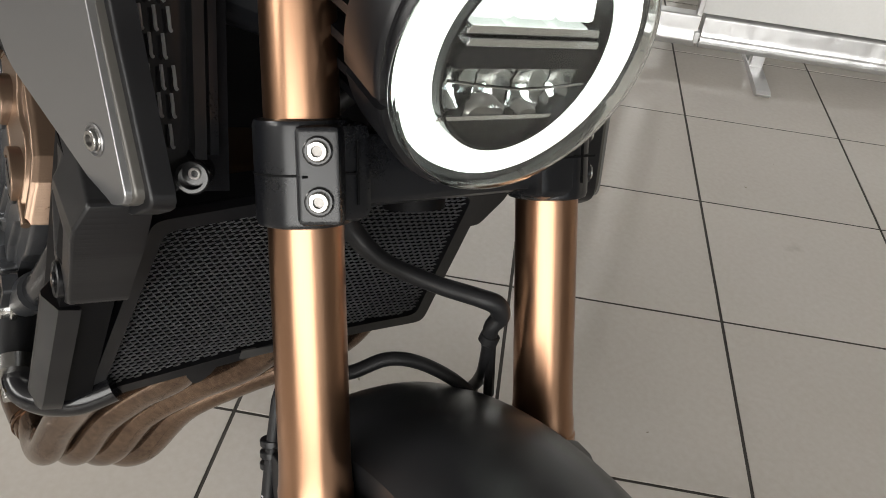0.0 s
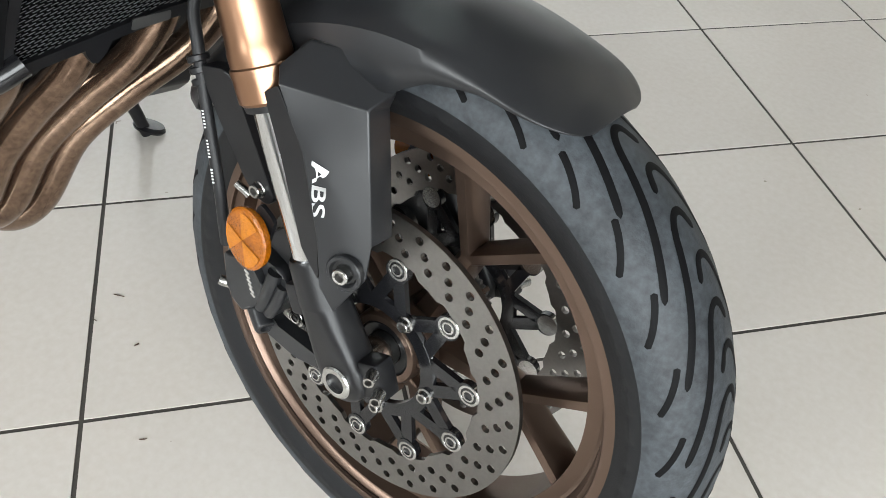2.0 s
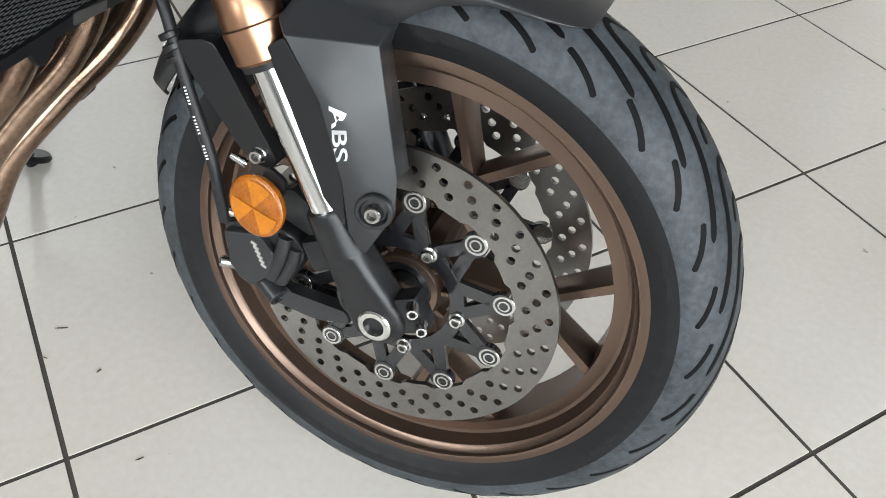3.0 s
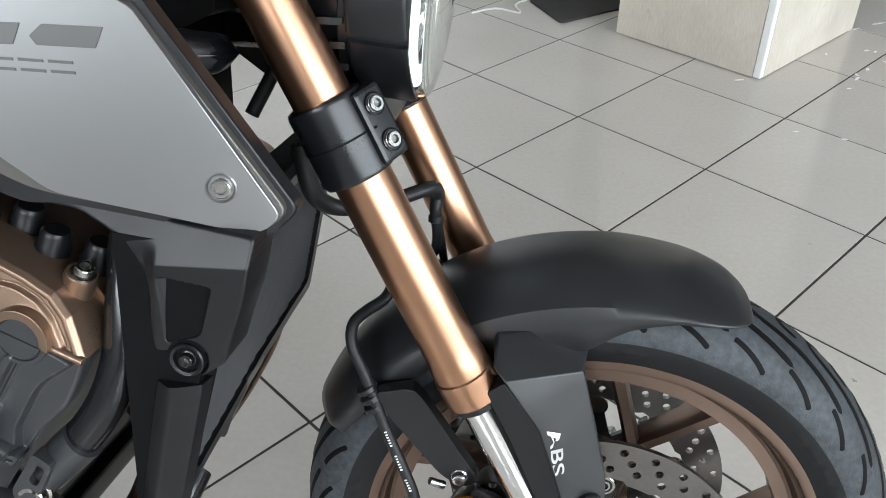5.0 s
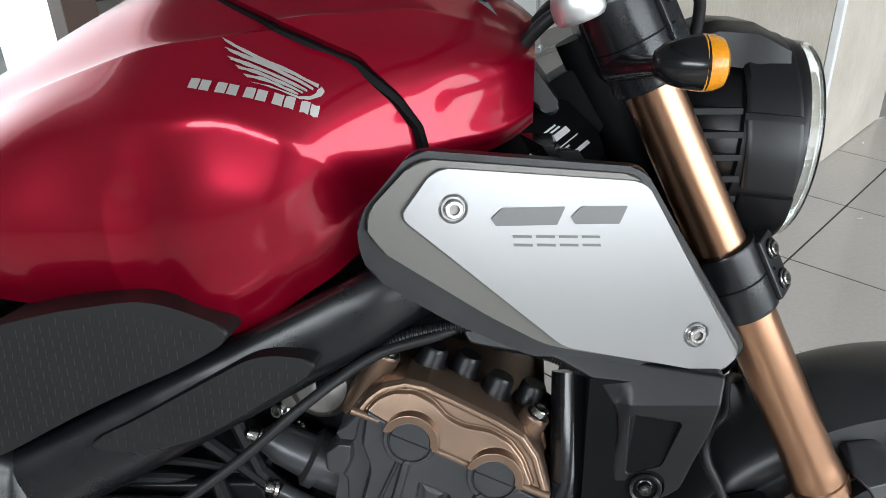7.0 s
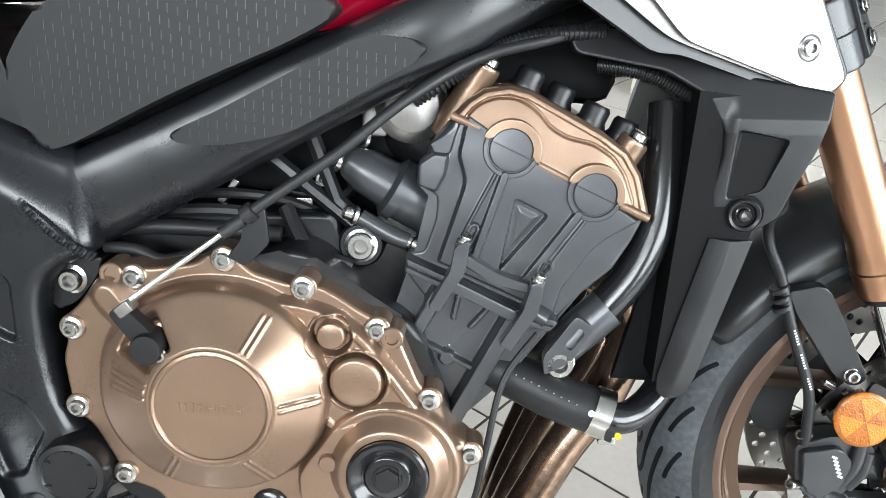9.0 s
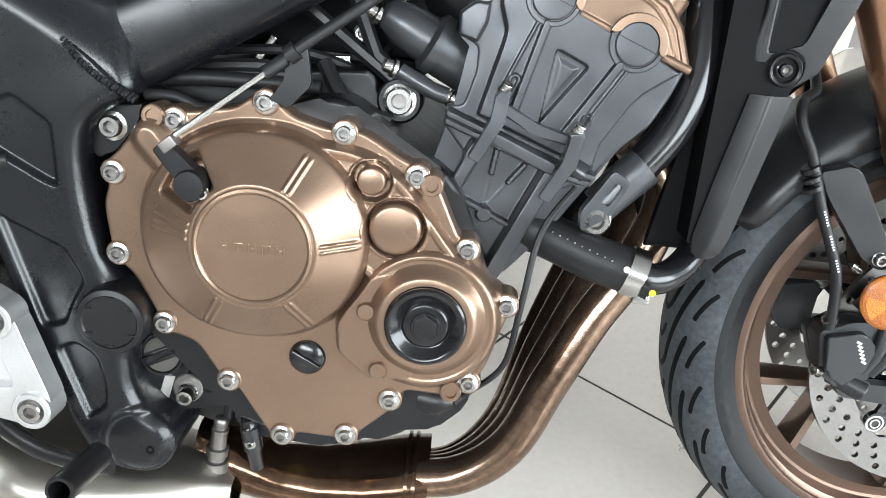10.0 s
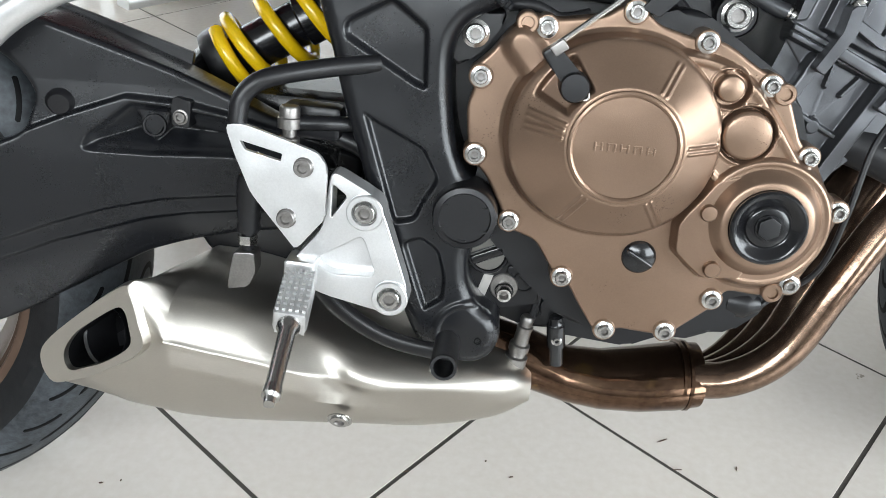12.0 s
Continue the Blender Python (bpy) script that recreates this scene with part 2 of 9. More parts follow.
def prism(bm, outline, y0, y1, holes=(), bev=0.0, M=None, seg=2):
    """A plate in the x-z plane from its outer face y0 to its inner face y1, with holes and a rounded outer rim."""
    f0 = y0 if callable(y0) else (lambda x, z: y0)
    f1 = y1 if callable(y1) else (lambda x, z: y1)
    loops = [list(outline)] + [list(h) for h in holes]
    A = [[bm.verts.new((x, f0(x, z), z)) for x, z in lp] for lp in loops]
    Z = [[bm.verts.new((x, f1(x, z), z)) for x, z in lp] for lp in loops]
    twin = {a: z for la, lz in zip(A, Z) for a, z in zip(la, lz)}
    if holes:
        ed = [bm.edges.new((la[i], la[(i + 1) % len(la)])) for la in A for i in range(len(la))]
        got = [g for g in bmesh.ops.triangle_fill(bm, use_beauty=True, edges=ed)["geom"] if isinstance(g, bmesh.types.BMFace)]
    else:
        got = [bm.faces.new(A[0])]
    for f in got:
        bm.faces.new([twin[v] for v in reversed(f.verts)])
    rim = []
    for la, lz in zip(A, Z):
        for i in range(len(la)):
            j = (i + 1) % len(la)
            bm.faces.new((la[j], la[i], lz[i], lz[j]))
            rim.append(bm.edges.get((la[i], la[j])))
    verts = [v for lp in A + Z for v in lp]
    if bev:
        before = set(bm.verts) - set(verts)
        bmesh.ops.bevel(bm, geom=rim, offset=bev, segments=seg, affect="EDGES", clamp_overlap=True, profile=0.5)
        verts = [v for v in bm.verts if v not in before]
    if M is not None:
        bmesh.ops.transform(bm, matrix=M, verts=verts)
    return verts


def smooth_path(pts, res=8):
    P = [Vector(p) for p in pts]
    if len(P) < 3:
        return P
    out = []
    for i in range(len(P) - 1):
        a, b, c, d = P[max(i - 1, 0)], P[i], P[i + 1], P[min(i + 2, len(P) - 1)]
        for j in range(res):
            t = j / res
            out.append(0.5 * ((2 * b) + (c - a) * t + (2 * a - 5 * b + 4 * c - d) * t * t + (3 * b - a - 3 * c + d) * t ** 3))
    return out + [P[-1]]


def tube(bm, pts, r, seg=12, res=8, cap=True, flat=1.0, straight=False):
    """A round bar or hose along the points; r may be a list, one for each point."""
    path = [Vector(p) for p in pts] if straight else smooth_path(pts, res)
    n = len(path)
    rs = [r] * n if not isinstance(r, (list, tuple)) else [float(np.interp(i / (n - 1) * (len(r) - 1), range(len(r)), r)) for i in range(n)]
    t0 = (path[1] - path[0]).normalized()
    u = t0.cross(Vector((0, 1, 0.3)))
    u = (u if u.length > 0.05 else t0.cross(Vector((1, 0, 0)))).normalized()
    rings = []
    for i, p in enumerate(path):
        t = (path[min(i + 1, n - 1)] - path[max(i - 1, 0)]).normalized()
        u = (u - t * u.dot(t)).normalized()
        w = t.cross(u)
        rings.append([bm.verts.new(p + u * (rs[i] * math.cos(2 * math.pi * k / seg)) + w * (rs[i] * flat * math.sin(2 * math.pi * k / seg))) for k in range(seg)])
    skin(bm, rings, cap)
    return rings


def skin(bm, rings, cap=True, closed=True):
    m = len(rings[0])
    for a, b in zip(rings, rings[1:]):
        for k in range(m if closed else m - 1):
            bm.faces.new((a[k], a[(k + 1) % m], b[(k + 1) % m], b[k]))
    if cap:
        bm.faces.new(list(reversed(rings[0])))
        bm.faces.new(rings[-1])


def loft(bm, loops, cap=True, closed=True):
    skin(bm, [[bm.verts.new(p) for p in lp] for lp in loops], cap, closed)


def turn_to(ax):
    return Vector((0, 0, 1)).rotation_difference(Vector(ax)).to_matrix().to_4x4()


def lathe(bm, prof, c=(0, 0, 0), ax=(0, 0, 1), seg=24, M=None, cap=True):
    """A turned body: (radius, height) pairs along the axis."""
    T = Matrix.Translation(c) @ turn_to(ax)
    if M is not None:
        T = M @ T
    rows = []
    ring = len(prof) > 2 and tuple(prof[0]) == tuple(prof[-1])
    for r, h in (prof[:-1] if ring else prof):
        if r < 1e-6:
            rows.append([bm.verts.new(T @ Vector((0, 0, h)))])
        else:
            rows.append([bm.verts.new(T @ Vector((r * math.cos(2 * math.pi * k / seg), r * math.sin(2 * math.pi * k / seg), h))) for k in range(seg)])
    if ring:
        rows.append(rows[0])
    for a, b in zip(rows, rows[1:]):
        for k in range(seg):
            j = (k + 1) % seg
            if len(a) == 1 and len(b) == 1:
                continue
            if len(a) == 1:
                bm.faces.new((a[0], b[j], b[k]))
            elif len(b) == 1:
                bm.faces.new((a[k], a[j], b[0]))
            else:
                bm.faces.new((a[k], a[j], b[j], b[k]))
    for rw, flip in ((rows[0], True), (rows[-1], False)):
        if len(rw) > 1 and cap and not ring:
            bm.faces.new(list(reversed(rw)) if flip else rw)


def box(bm, c, s, M=None, bev=0.0):
    g = bmesh.ops.create_cube(bm, size=1.0, matrix=(M or Matrix()) @ Matrix.Translation(c) @ Matrix.Diagonal((*s, 1)))
    if bev:
        es = list({e for v in g["verts"] for e in v.link_edges})
        bmesh.ops.bevel(bm, geom=es, offset=bev, segments=2, affect="EDGES", clamp_overlap=True, profile=0.5)


def to_mesh(name, bm, mat, angle=38):
    bmesh.ops.recalc_face_normals(bm, faces=bm.faces[:])
    me = bpy.data.meshes.new(name)
    bm.to_mesh(me)
    bm.free()
    me.materials.append(mat)
    me.polygons.foreach_set("use_smooth", [True] * len(me.polygons))
    me.set_sharp_from_angle(angle=radians(angle))
    return me


def under(ob, parent, M):
    ob.parent = parent
    if parent is not None and parent.type == "MESH":
        ob.matrix_parent_inverse = parent.matrix_basis.inverted()
    ob.matrix_basis = M
    return ob


def part(name, bm, mat, parent, label="", M=None, angle=38, flat=True):
    """One mesh of its own under a thing or a part."""
    ob = new(name, to_mesh(name, bm, mat, angle) if isinstance(bm, bmesh.types.BMesh) else bm)
    under(ob, parent, MB if M is None else M)
    if flat and len(ob.data.polygons) > 6:
        wn = ob.modifiers.new("even", "WEIGHTED_NORMAL")
        wn.keep_sharp, wn.weight, wn.mode = True, 100, "FACE_AREA"
    if label:
        ob["label"] = label
    return ob


def B():
    return bmesh.new()


def edge_distance(poly, X, Z):
    """The distance of points to a closed outline, positive inside, and the nearest points of the outline."""
    best, NX, NZ = np.full(X.shape, 1e9), X.copy(), Z.copy()
    inside = np.zeros(X.shape, bool)
    for (ax, az), (bx, bz) in zip(poly, poly[1:] + poly[:1]):
        dx, dz = bx - ax, bz - az
        f = np.clip(((X - ax) * dx + (Z - az) * dz) / max(dx * dx + dz * dz, 1e-14), 0, 1)
        px, pz = ax + f * dx, az + f * dz
        d = np.hypot(X - px, Z - pz)
        near = d < best
        best, NX, NZ = np.where(near, d, best), np.where(near, px, NX), np.where(near, pz, NZ)
        if bz != az:
            inside ^= ((az > Z) != (bz > Z)) & (X < dx * (Z - az) / dz + ax)
    return np.where(inside, best, -best), NX, NZ


def rise(d, w):
    """A soft step from 0 to 1 over the width w."""
    t = np.clip(d / w, 0, 1)
    return t * t * (3 - 2 * t)


def off_line(X, Z, pts):
    """The distance to a run of straight pieces."""
    best = np.full(X.shape, 1e9)
    for (ax, az), (bx, bz) in zip(pts, pts[1:]):
        dx, dz = bx - ax, bz - az
        f = np.clip(((X - ax) * dx + (Z - az) * dz) / (dx * dx + dz * dz), 0, 1)
        best = np.minimum(best, np.hypot(X - ax - f * dx, Z - az - f * dz))
    return best


def ridge(X, Z, pts, half, high, foot=0.0015):
    """A raised bar with sloped flanks along a run of straight pieces."""
    return high * rise(half + foot - off_line(X, Z, pts), foot)


def casting(name, outline, y0, back, height, mat, parent, label="", step=0.0014, edge=0.003, angle=40, M=None):
    """A cast part seen from the side: a rounded outline whose face bulges outwards by height(X, Z), with walls back to the plane behind."""
    xs, zs = [p[0] for p in outline], [p[1] for p in outline]
    X, Z = np.meshgrid(np.arange(min(xs) - step, max(xs) + 2 * step, step), np.arange(min(zs) - step, max(zs) + 2 * step, step), indexing="ij")
    d, NX, NZ = edge_distance(outline, X, Z)
    X, Z = np.where(d > 0, X, NX), np.where(d > 0, Z, NZ)
    e = np.clip(d, 0, edge)
    H = height(X, Z) - (edge - np.sqrt(np.maximum(0.0, edge * edge - (edge - e) ** 2)))
    ok = d > 0
    cell = ok[:-1, :-1] | ok[1:, :-1] | ok[1:, 1:] | ok[:-1, 1:]
    idx = np.arange(X.size).reshape(X.shape)
    F = np.stack([idx[:-1, :-1], idx[1:, :-1], idx[1:, 1:], idx[:-1, 1:]], -1)[cell]
    used, F = np.unique(F, return_inverse=True)
    F = F.reshape(-1, 4)
    V = np.stack([X.ravel()[used], y0 - H.ravel()[used], Z.ravel()[used]], -1)
    E = np.concatenate([F[:, [k, (k + 1) % 4]] for k in range(4)])
    key = np.sort(E, 1)
    _, inv, n = np.unique(key, axis=0, return_inverse=True, return_counts=True)
    E = E[n[inv.ravel()] == 1]
    low = V.copy()
    low[:, 1] = back
    n0 = len(V)
    me = bpy.data.meshes.new(name)
    me.from_pydata(np.concatenate([V, low]).tolist(), [], F.tolist() + [(int(b), int(a), int(a) + n0, int(b) + n0) for a, b in E])
    bm = B()
    bm.from_mesh(me)
    bpy.data.meshes.remove(me)
    bmesh.ops.remove_doubles(bm, verts=bm.verts[:], dist=step * 0.12)
    bmesh.ops.delete(bm, geom=[v for v in bm.verts if not v.link_faces], context="VERTS")
    return part(name, bm, mat, parent, label, M, angle, flat=False)


_bolts = {}


def bolt(parent, c, ax=(0, -1, 0), r=0.006, h=0.006, mat=None, M=None, flange=1.35, name="bolt"):
    """A flanged socket screw with its head along ax."""
    mat = mat or STEEL
    key = (r, h, mat.name, flange)
    if key not in _bolts:
        bm = B()
        lathe(bm, [(flange * r, -0.25 * h), (flange * r, 0.12 * h), (1.02 * r, 0.25 * h), (r, 0.3 * h), (r, 0.88 * h), (0.9 * r, h), (0.58 * r, h), (0.52 * r, 0.30 * h), (0, 0.28 * h)], seg=16)
        me = to_mesh("bolt", bm, mat, 30)
        me.materials.append(DULL)          # darker steel, in place of the socket's shade
        for f in me.polygons:
            if Vector(f.center).xy.length < 0.56 * r:
                f.material_index = 1
        _bolts[key] = me
    ob = new(name, _bolts[key])
    return under(ob, parent, (MB if M is None else M) @ Matrix.Translation(c) @ turn_to(ax))


def text_mesh(body, size, extrude, mat, bold=0.0):
    cu = bpy.data.curves.new("lettering", "FONT")
    cu.body, cu.size, cu.extrude, cu.align_x, cu.align_y, cu.offset = body, size, extrude, "CENTER", "CENTER", bold
    tmp = new("lettering", cu)
    me = bpy.data.meshes.new_from_object(tmp.evaluated_get(bpy.context.evaluated_depsgraph_get()))
    bpy.data.objects.remove(tmp)
    me.materials.clear()
    me.materials.append(mat)
    return me


# ---------------------------------------------------------------- the shop
def slab(name, c, s, mat, label="", M=None, kind="structure", category=""):
    bm = B()
    box(bm, c, s)
    ob = new(name, to_mesh(name, bm, mat, 20))
    ob.matrix_basis = ML if M is None else M
    return tagged(ob, label, category, "", kind)


X0, X1, Y0, Y1, HT = -4.6, 5.6, -5.6, 8.8, 3.6
floor = slab("floor", ((X0 + X1) / 2, (Y0 + Y1) / 2, -0.0515), (X1 - X0, Y1 - Y0, 0.10), GROUT, "beige glazed ceramic tile floor with dark joints", category="floor")
slab("ceiling", ((X0 + X1) / 2, (Y0 + Y1) / 2, HT + 0.05), (X1 - X0, Y1 - Y0, 0.10), CEILING, "plain unseen ceiling, kept grey to bounce less light", category="ceiling")


def window_wall(name, length, M, label, wins=()):
    """A wall along local x with wide windows in it: (middle, width, sill, height, name)."""
    t = 0.2
    holes = [[(x - w / 2, sill), (x + w / 2, sill), (x + w / 2, sill + h), (x - w / 2, sill + h)] for x, w, sill, h, _ in wins]
    bm = B()
    prism(bm, [(-length / 2, 0), (length / 2, 0), (length / 2, HT), (-length / 2, HT)], -t / 2, t / 2, holes)
    ob = new(name, to_mesh(name, bm, PLASTER))
    ob.matrix_basis = M
    tagged(ob, label, "wall", "", "structure")
    for x, w, sill, h, pane_name in wins:
        bm = B()
        n = max(2, int(w / 1.6))
        for z in (sill + 0.03, sill + h - 0.03):
            box(bm, (x, 0, z), (w - 0.004, 0.08, 0.06))
        for i in range(n + 1):
            box(bm, (x - w / 2 + 0.03 + i * (w - 0.06) / n, 0, sill + h / 2), (0.06, 0.076, h - 0.124))
        fr = new(pane_name, to_mesh(pane_name, bm, ALU))
        fr.matrix_basis = M
        tagged(fr, "wide aluminium shop window with clear panes", "window", "", "structure")
        for i in range(n):
            bm = B()
            pw = (w - 0.06) / n - 0.06
            box(bm, (x - w / 2 + 0.03 + (i + 0.5) * (w - 0.06) / n, 0, sill + h / 2), (pw, 0.006, h - 0.13))
            pn = part("pane", bm, PANE, fr, M=M)
            pn.visible_shadow = False
    return ob


XM, YM = (X0 + X1) / 2, (Y0 + Y1) / 2
window_wall("wall_south", X1 - X0, ML @ pose(XM, Y0 - 0.1, 0), "plastered wall with a shop window, darkened to bounce less light", [(2.60 - XM, 4.4, 2.14, 1.24, "window_3")])
window_wall("wall_east", Y1 - Y0, ML @ pose(X1 + 0.1, YM, 0, 0, 0, 90), "plastered wall with two shop windows, darkened to bounce less light", [(-0.30 - YM, 6.1, 0.60, 2.84, "window_1"), (5.70 - YM, 5.2, 1.00, 2.44, "window_2")])
window_wall("wall_north", X1 - X0, ML @ pose(XM, Y1 + 0.1, 0), "plain plastered wall, darkened to bounce less light")
window_wall("wall_west", Y1 - Y0, ML @ pose(X0 - 0.1, YM, 0, 0, 0, 90), "plain plastered wall, darkened to bounce less light")


def pillar():
    root = tagged(new("pillar"), "travertine clad square pillar with pale corner strips", "pillar", "", "structure")
    root.matrix_basis = ML @ pose(-0.2045, 1.407, 0)
    bm = B()
    box(bm, (-0.262, 0.30, HT / 2), (0.52, 0.60, HT - 0.004), bev=0.002)
    part("core", bm, STONE, root, M=Matrix())
    for i, (x, y, sx, sy) in enumerate(((-0.262, -0.009, 0.505, 0.016), (0.007, 0.30, 0.016, 0.585))):
        for k in range(3):
            bm = B()
            box(bm, (x, y, 0.5 + k * 1.0), (sx, sy, 0.994), bev=0.002)
            part("slab", bm, STONE, root, M=Matrix())
    bm = B()
    box(bm, (0.004, -0.006, HT / 2), (0.024, 0.024, HT - 0.01), bev=0.004)
    part("corner_strip", bm, BOARD, root, "pale corner strip", M=Matrix())
    return root


pillar()


def partition():
    """White display panels in an aluminium frame that stand on flat feet."""
    root = tagged(new("display_partition"), "white panels in an aluminium frame with flat feet", "partition")
    root.matrix_basis = ML @ pose(-1.545, 0.03, 0)
    H = 1.75
    w = 0.56
    for k in range(4):
        y0 = k * w
        bm = B()
        box(bm, (0, y0 + w / 2, 0.115 + H / 2), (0.018, w - 0.016, H - 0.07), bev=0.001)
        part("panel", bm, BOARD, root, M=Matrix())
        bm = B()
        prism(bm, rnd([(-0.03, 0.055), (0.028, 0.055), (0.034, 0.075), (0.026, 0.10), (0.022, 0.145), (-0.022, 0.145)], 0.006), 0, -(w - 0.012), M=Matrix.Translation((0, y0 + 0.006, 0)))
        for z in (0.072, 0.088):
            box(bm, (0.031, y0 + w / 2, z), (0.006, w - 0.014, 0.004))
        part("bottom_rail", bm, ALU, root, "ribbed aluminium bottom rail", M=Matrix())
        bm = B()
        box(bm, (0.003, y0, 0.12 + H / 2), (0.03, 0.016, H), bev=0.003)
        part("post", bm, ALU, root, M=Matrix())
        bm = B()
        box(bm, (0.02, y0 + 0.006, 0.085), (0.034, 0.016, 0.034), bev=0.003)
        part("clip", bm, ALU, root, M=Matrix())
    for y in (0.20, 1.3):
        bm = B()
        prism(bm, rnd([(-0.22, 0.0), (0.17, 0.0), (0.18, 0.012), (0.17, 0.018), (-0.22, 0.018)], 0.004), y - 0.02, y + 0.02, bev=0.002)
        box(bm, (0, y, 0.045), (0.03, 0.036, 0.06))
        part("foot", bm, ALU, root, "flat grey metal foot", M=Matrix())


partition()


def brown_post():
    root = tagged(new("door_frame"), "dark brown wooden post on a beige plinth", "post")
    root.matrix_basis = ML @ pose(-1.80, -0.19, 0)
    bm = B()
    box(bm, (0, 0.06, 1.2), (0.10, 0.10, 2.38), bev=0.004)
    part("post", bm, BROWN, root, M=Matrix())
    bm = B()
    box(bm, (0.01, -0.11, 0.13), (0.14, 0.17, 0.26), bev=0.006)
    part("plinth", bm, STONE, root, "beige stone plinth", M=Matrix())


brown_post()


def added_bright_door():
    """A glazed doorway added behind the bike, with a glowing white sheet outside it."""
    root = tagged(new("added_door"), "wide glazed door, added with a glowing white sheet behind it", "door", "", "structure")
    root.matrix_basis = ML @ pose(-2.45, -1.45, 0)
    for y in (-1.27, 0.0, 1.27):
        bm = B()
        box(bm, (0, y, 1.15), (0.05, 0.06, 2.3), bev=0.004)
        part("door_frame", bm, ALU, root, M=Matrix())
    bm = B()
    box(bm, (0.006, 0, 0.035), (0.05, 2.6, 0.07), bev=0.004)
    box(bm, (0.0, 0, 2.27), (0.05, 2.6, 0.06), bev=0.004)
    part("rail", bm, ALU, root, M=Matrix())
    for y in (-0.635, 0.635):
        bm = B()
        box(bm, (0, y, 1.155), (0.008, 1.21, 2.16))
        pn = part("pane", bm, PANE, root, M=Matrix())
        pn.visible_shadow = False
    # added glowing sheet that whitens the view past the tank
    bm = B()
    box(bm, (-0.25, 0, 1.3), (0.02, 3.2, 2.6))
    ob = new("backdrop", to_mesh("backdrop", bm, GLOW_SHEET))
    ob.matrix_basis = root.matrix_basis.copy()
    tagged(ob, "glowing white sheet added behind the glazed door", "backdrop", "", "structure")


added_bright_door()


def floor_mat():
    bm = B()
    prism(bm, rnd([(-0.23, 2.467), (-0.101, 2.249), (0.06, 2.39), (0.15, 2.45), (0.117, 2.672), (-0.05, 2.70)], 0.02), 0.008, 0.0, bev=0.003,
          M=Matrix(((1, 0, 0, 0), (0, 0, 1, 0), (0, 1, 0, 0), (0, 0, 0, 1))))
    ob = new("floor_mat", to_mesh("floor_mat", bm, MAT_RUBBER))
    tagged(ob, "worn dark rubber floor mat lying on the tiles", "mat")


floor_mat()


def floor_cable():
    bm = B()
    tube(bm, [(-0.42, 2.30, 0.004), (-0.34, 2.36, 0.004), (-0.25, 2.33, 0.004), (-0.27, 2.42, 0.004), (-0.17, 2.55, 0.004), (-0.02, 2.78, 0.004), (0.02, 3.1, 0.004)], 0.0035, 8)
    ob = new("floor_cable", to_mesh("floor_cable", bm, BOARD))
    tagged(ob, "thin pale cable lying in a loop on the floor", "cable")


floor_cable()


def floor_flecks():
    """Small flakes of white paint and dark crumbs that lie on the tiles."""
    for k, (x, y, a, w, ang, dark) in enumerate(((0.86, 2.335, 0.10, 0.012, 34, 0), (0.98, 2.42, 0.05, 0.009, 25, 0), (0.878, 2.159, 0.02, 0.010, 10, 0), (0.904, 2.153, 0.016, 0.008, 60, 0), (0.745, 2.109, 0.02, 0.006, 80, 0), (0.795, 1.924, 0.03, 0.009, 50, 0), (0.756, 1.849, 0.016, 0.006, 20, 0),
                                                 (0.802, 1.954, 0.02, 0.010, 100, 0), (0.912, 2.068, 0.03, 0.006, 110, 0), (0.843, 2.002, 0.02, 0.012, 70, 0), (0.445, 1.862, 0.03, 0.006, 12, 0), (0.67, 1.518, 0.018, 0.005, 0, 0), (0.552, 1.543, 0.016, 0.004, 10, 0), (0.516, 1.59, 0.012, 0.008, 30, 1),
                                                 (-1.168, -0.239, 0.008, 0.003, 20, 1), (-1.147, -0.232, 0.006, 0.003, 70, 1), (-0.691, -0.156, 0.012, 0.002, 15, 1), (-0.723, -0.135, 0.006, 0.003, 50, 1), (-0.819, -0.167, 0.014, 0.0015, 35, 1), (-0.494, -0.064, 0.03, 0.002, 30, 1), (-0.403, -0.097, 0.016, 0.003, 80, 1),
                                                 (-0.479, -0.111, 0.02, 0.0015, 5, 1), (-0.277, -0.177, 0.02, 0.002, 50, 1))):
        if dark:
            a, w = a * 0.5, w * 0.6
        bm = B()
        n = 9
        pts = [(a / 2 * math.cos(2 * math.pi * i / n) * random.uniform(0.7, 1.2), w / 2 * math.sin(2 * math.pi * i / n) * random.uniform(0.5, 1.4)) for i in range(n)]
        prism(bm, pts, 0.0011, 0.0, M=Matrix(((1, 0, 0, 0), (0, 0, 1, 0), (0, 1, 0, 0), (0, 0, 0, 1))))
        ob = new("crumb" if dark else "paint_flake", to_mesh("fleck", bm, BROWN if dark else BOARD))
        ob.matrix_basis = Matrix.Translation((x, y, 0.0002)) @ Matrix.Rotation(radians(ang), 4, "Z")
        tagged(ob, "small dark crumb of dirt lying on a floor tile" if dark else "flake of white paint lying on a floor tile", "crumb" if dark else "flake", "flecks on the floor")


floor_flecks()


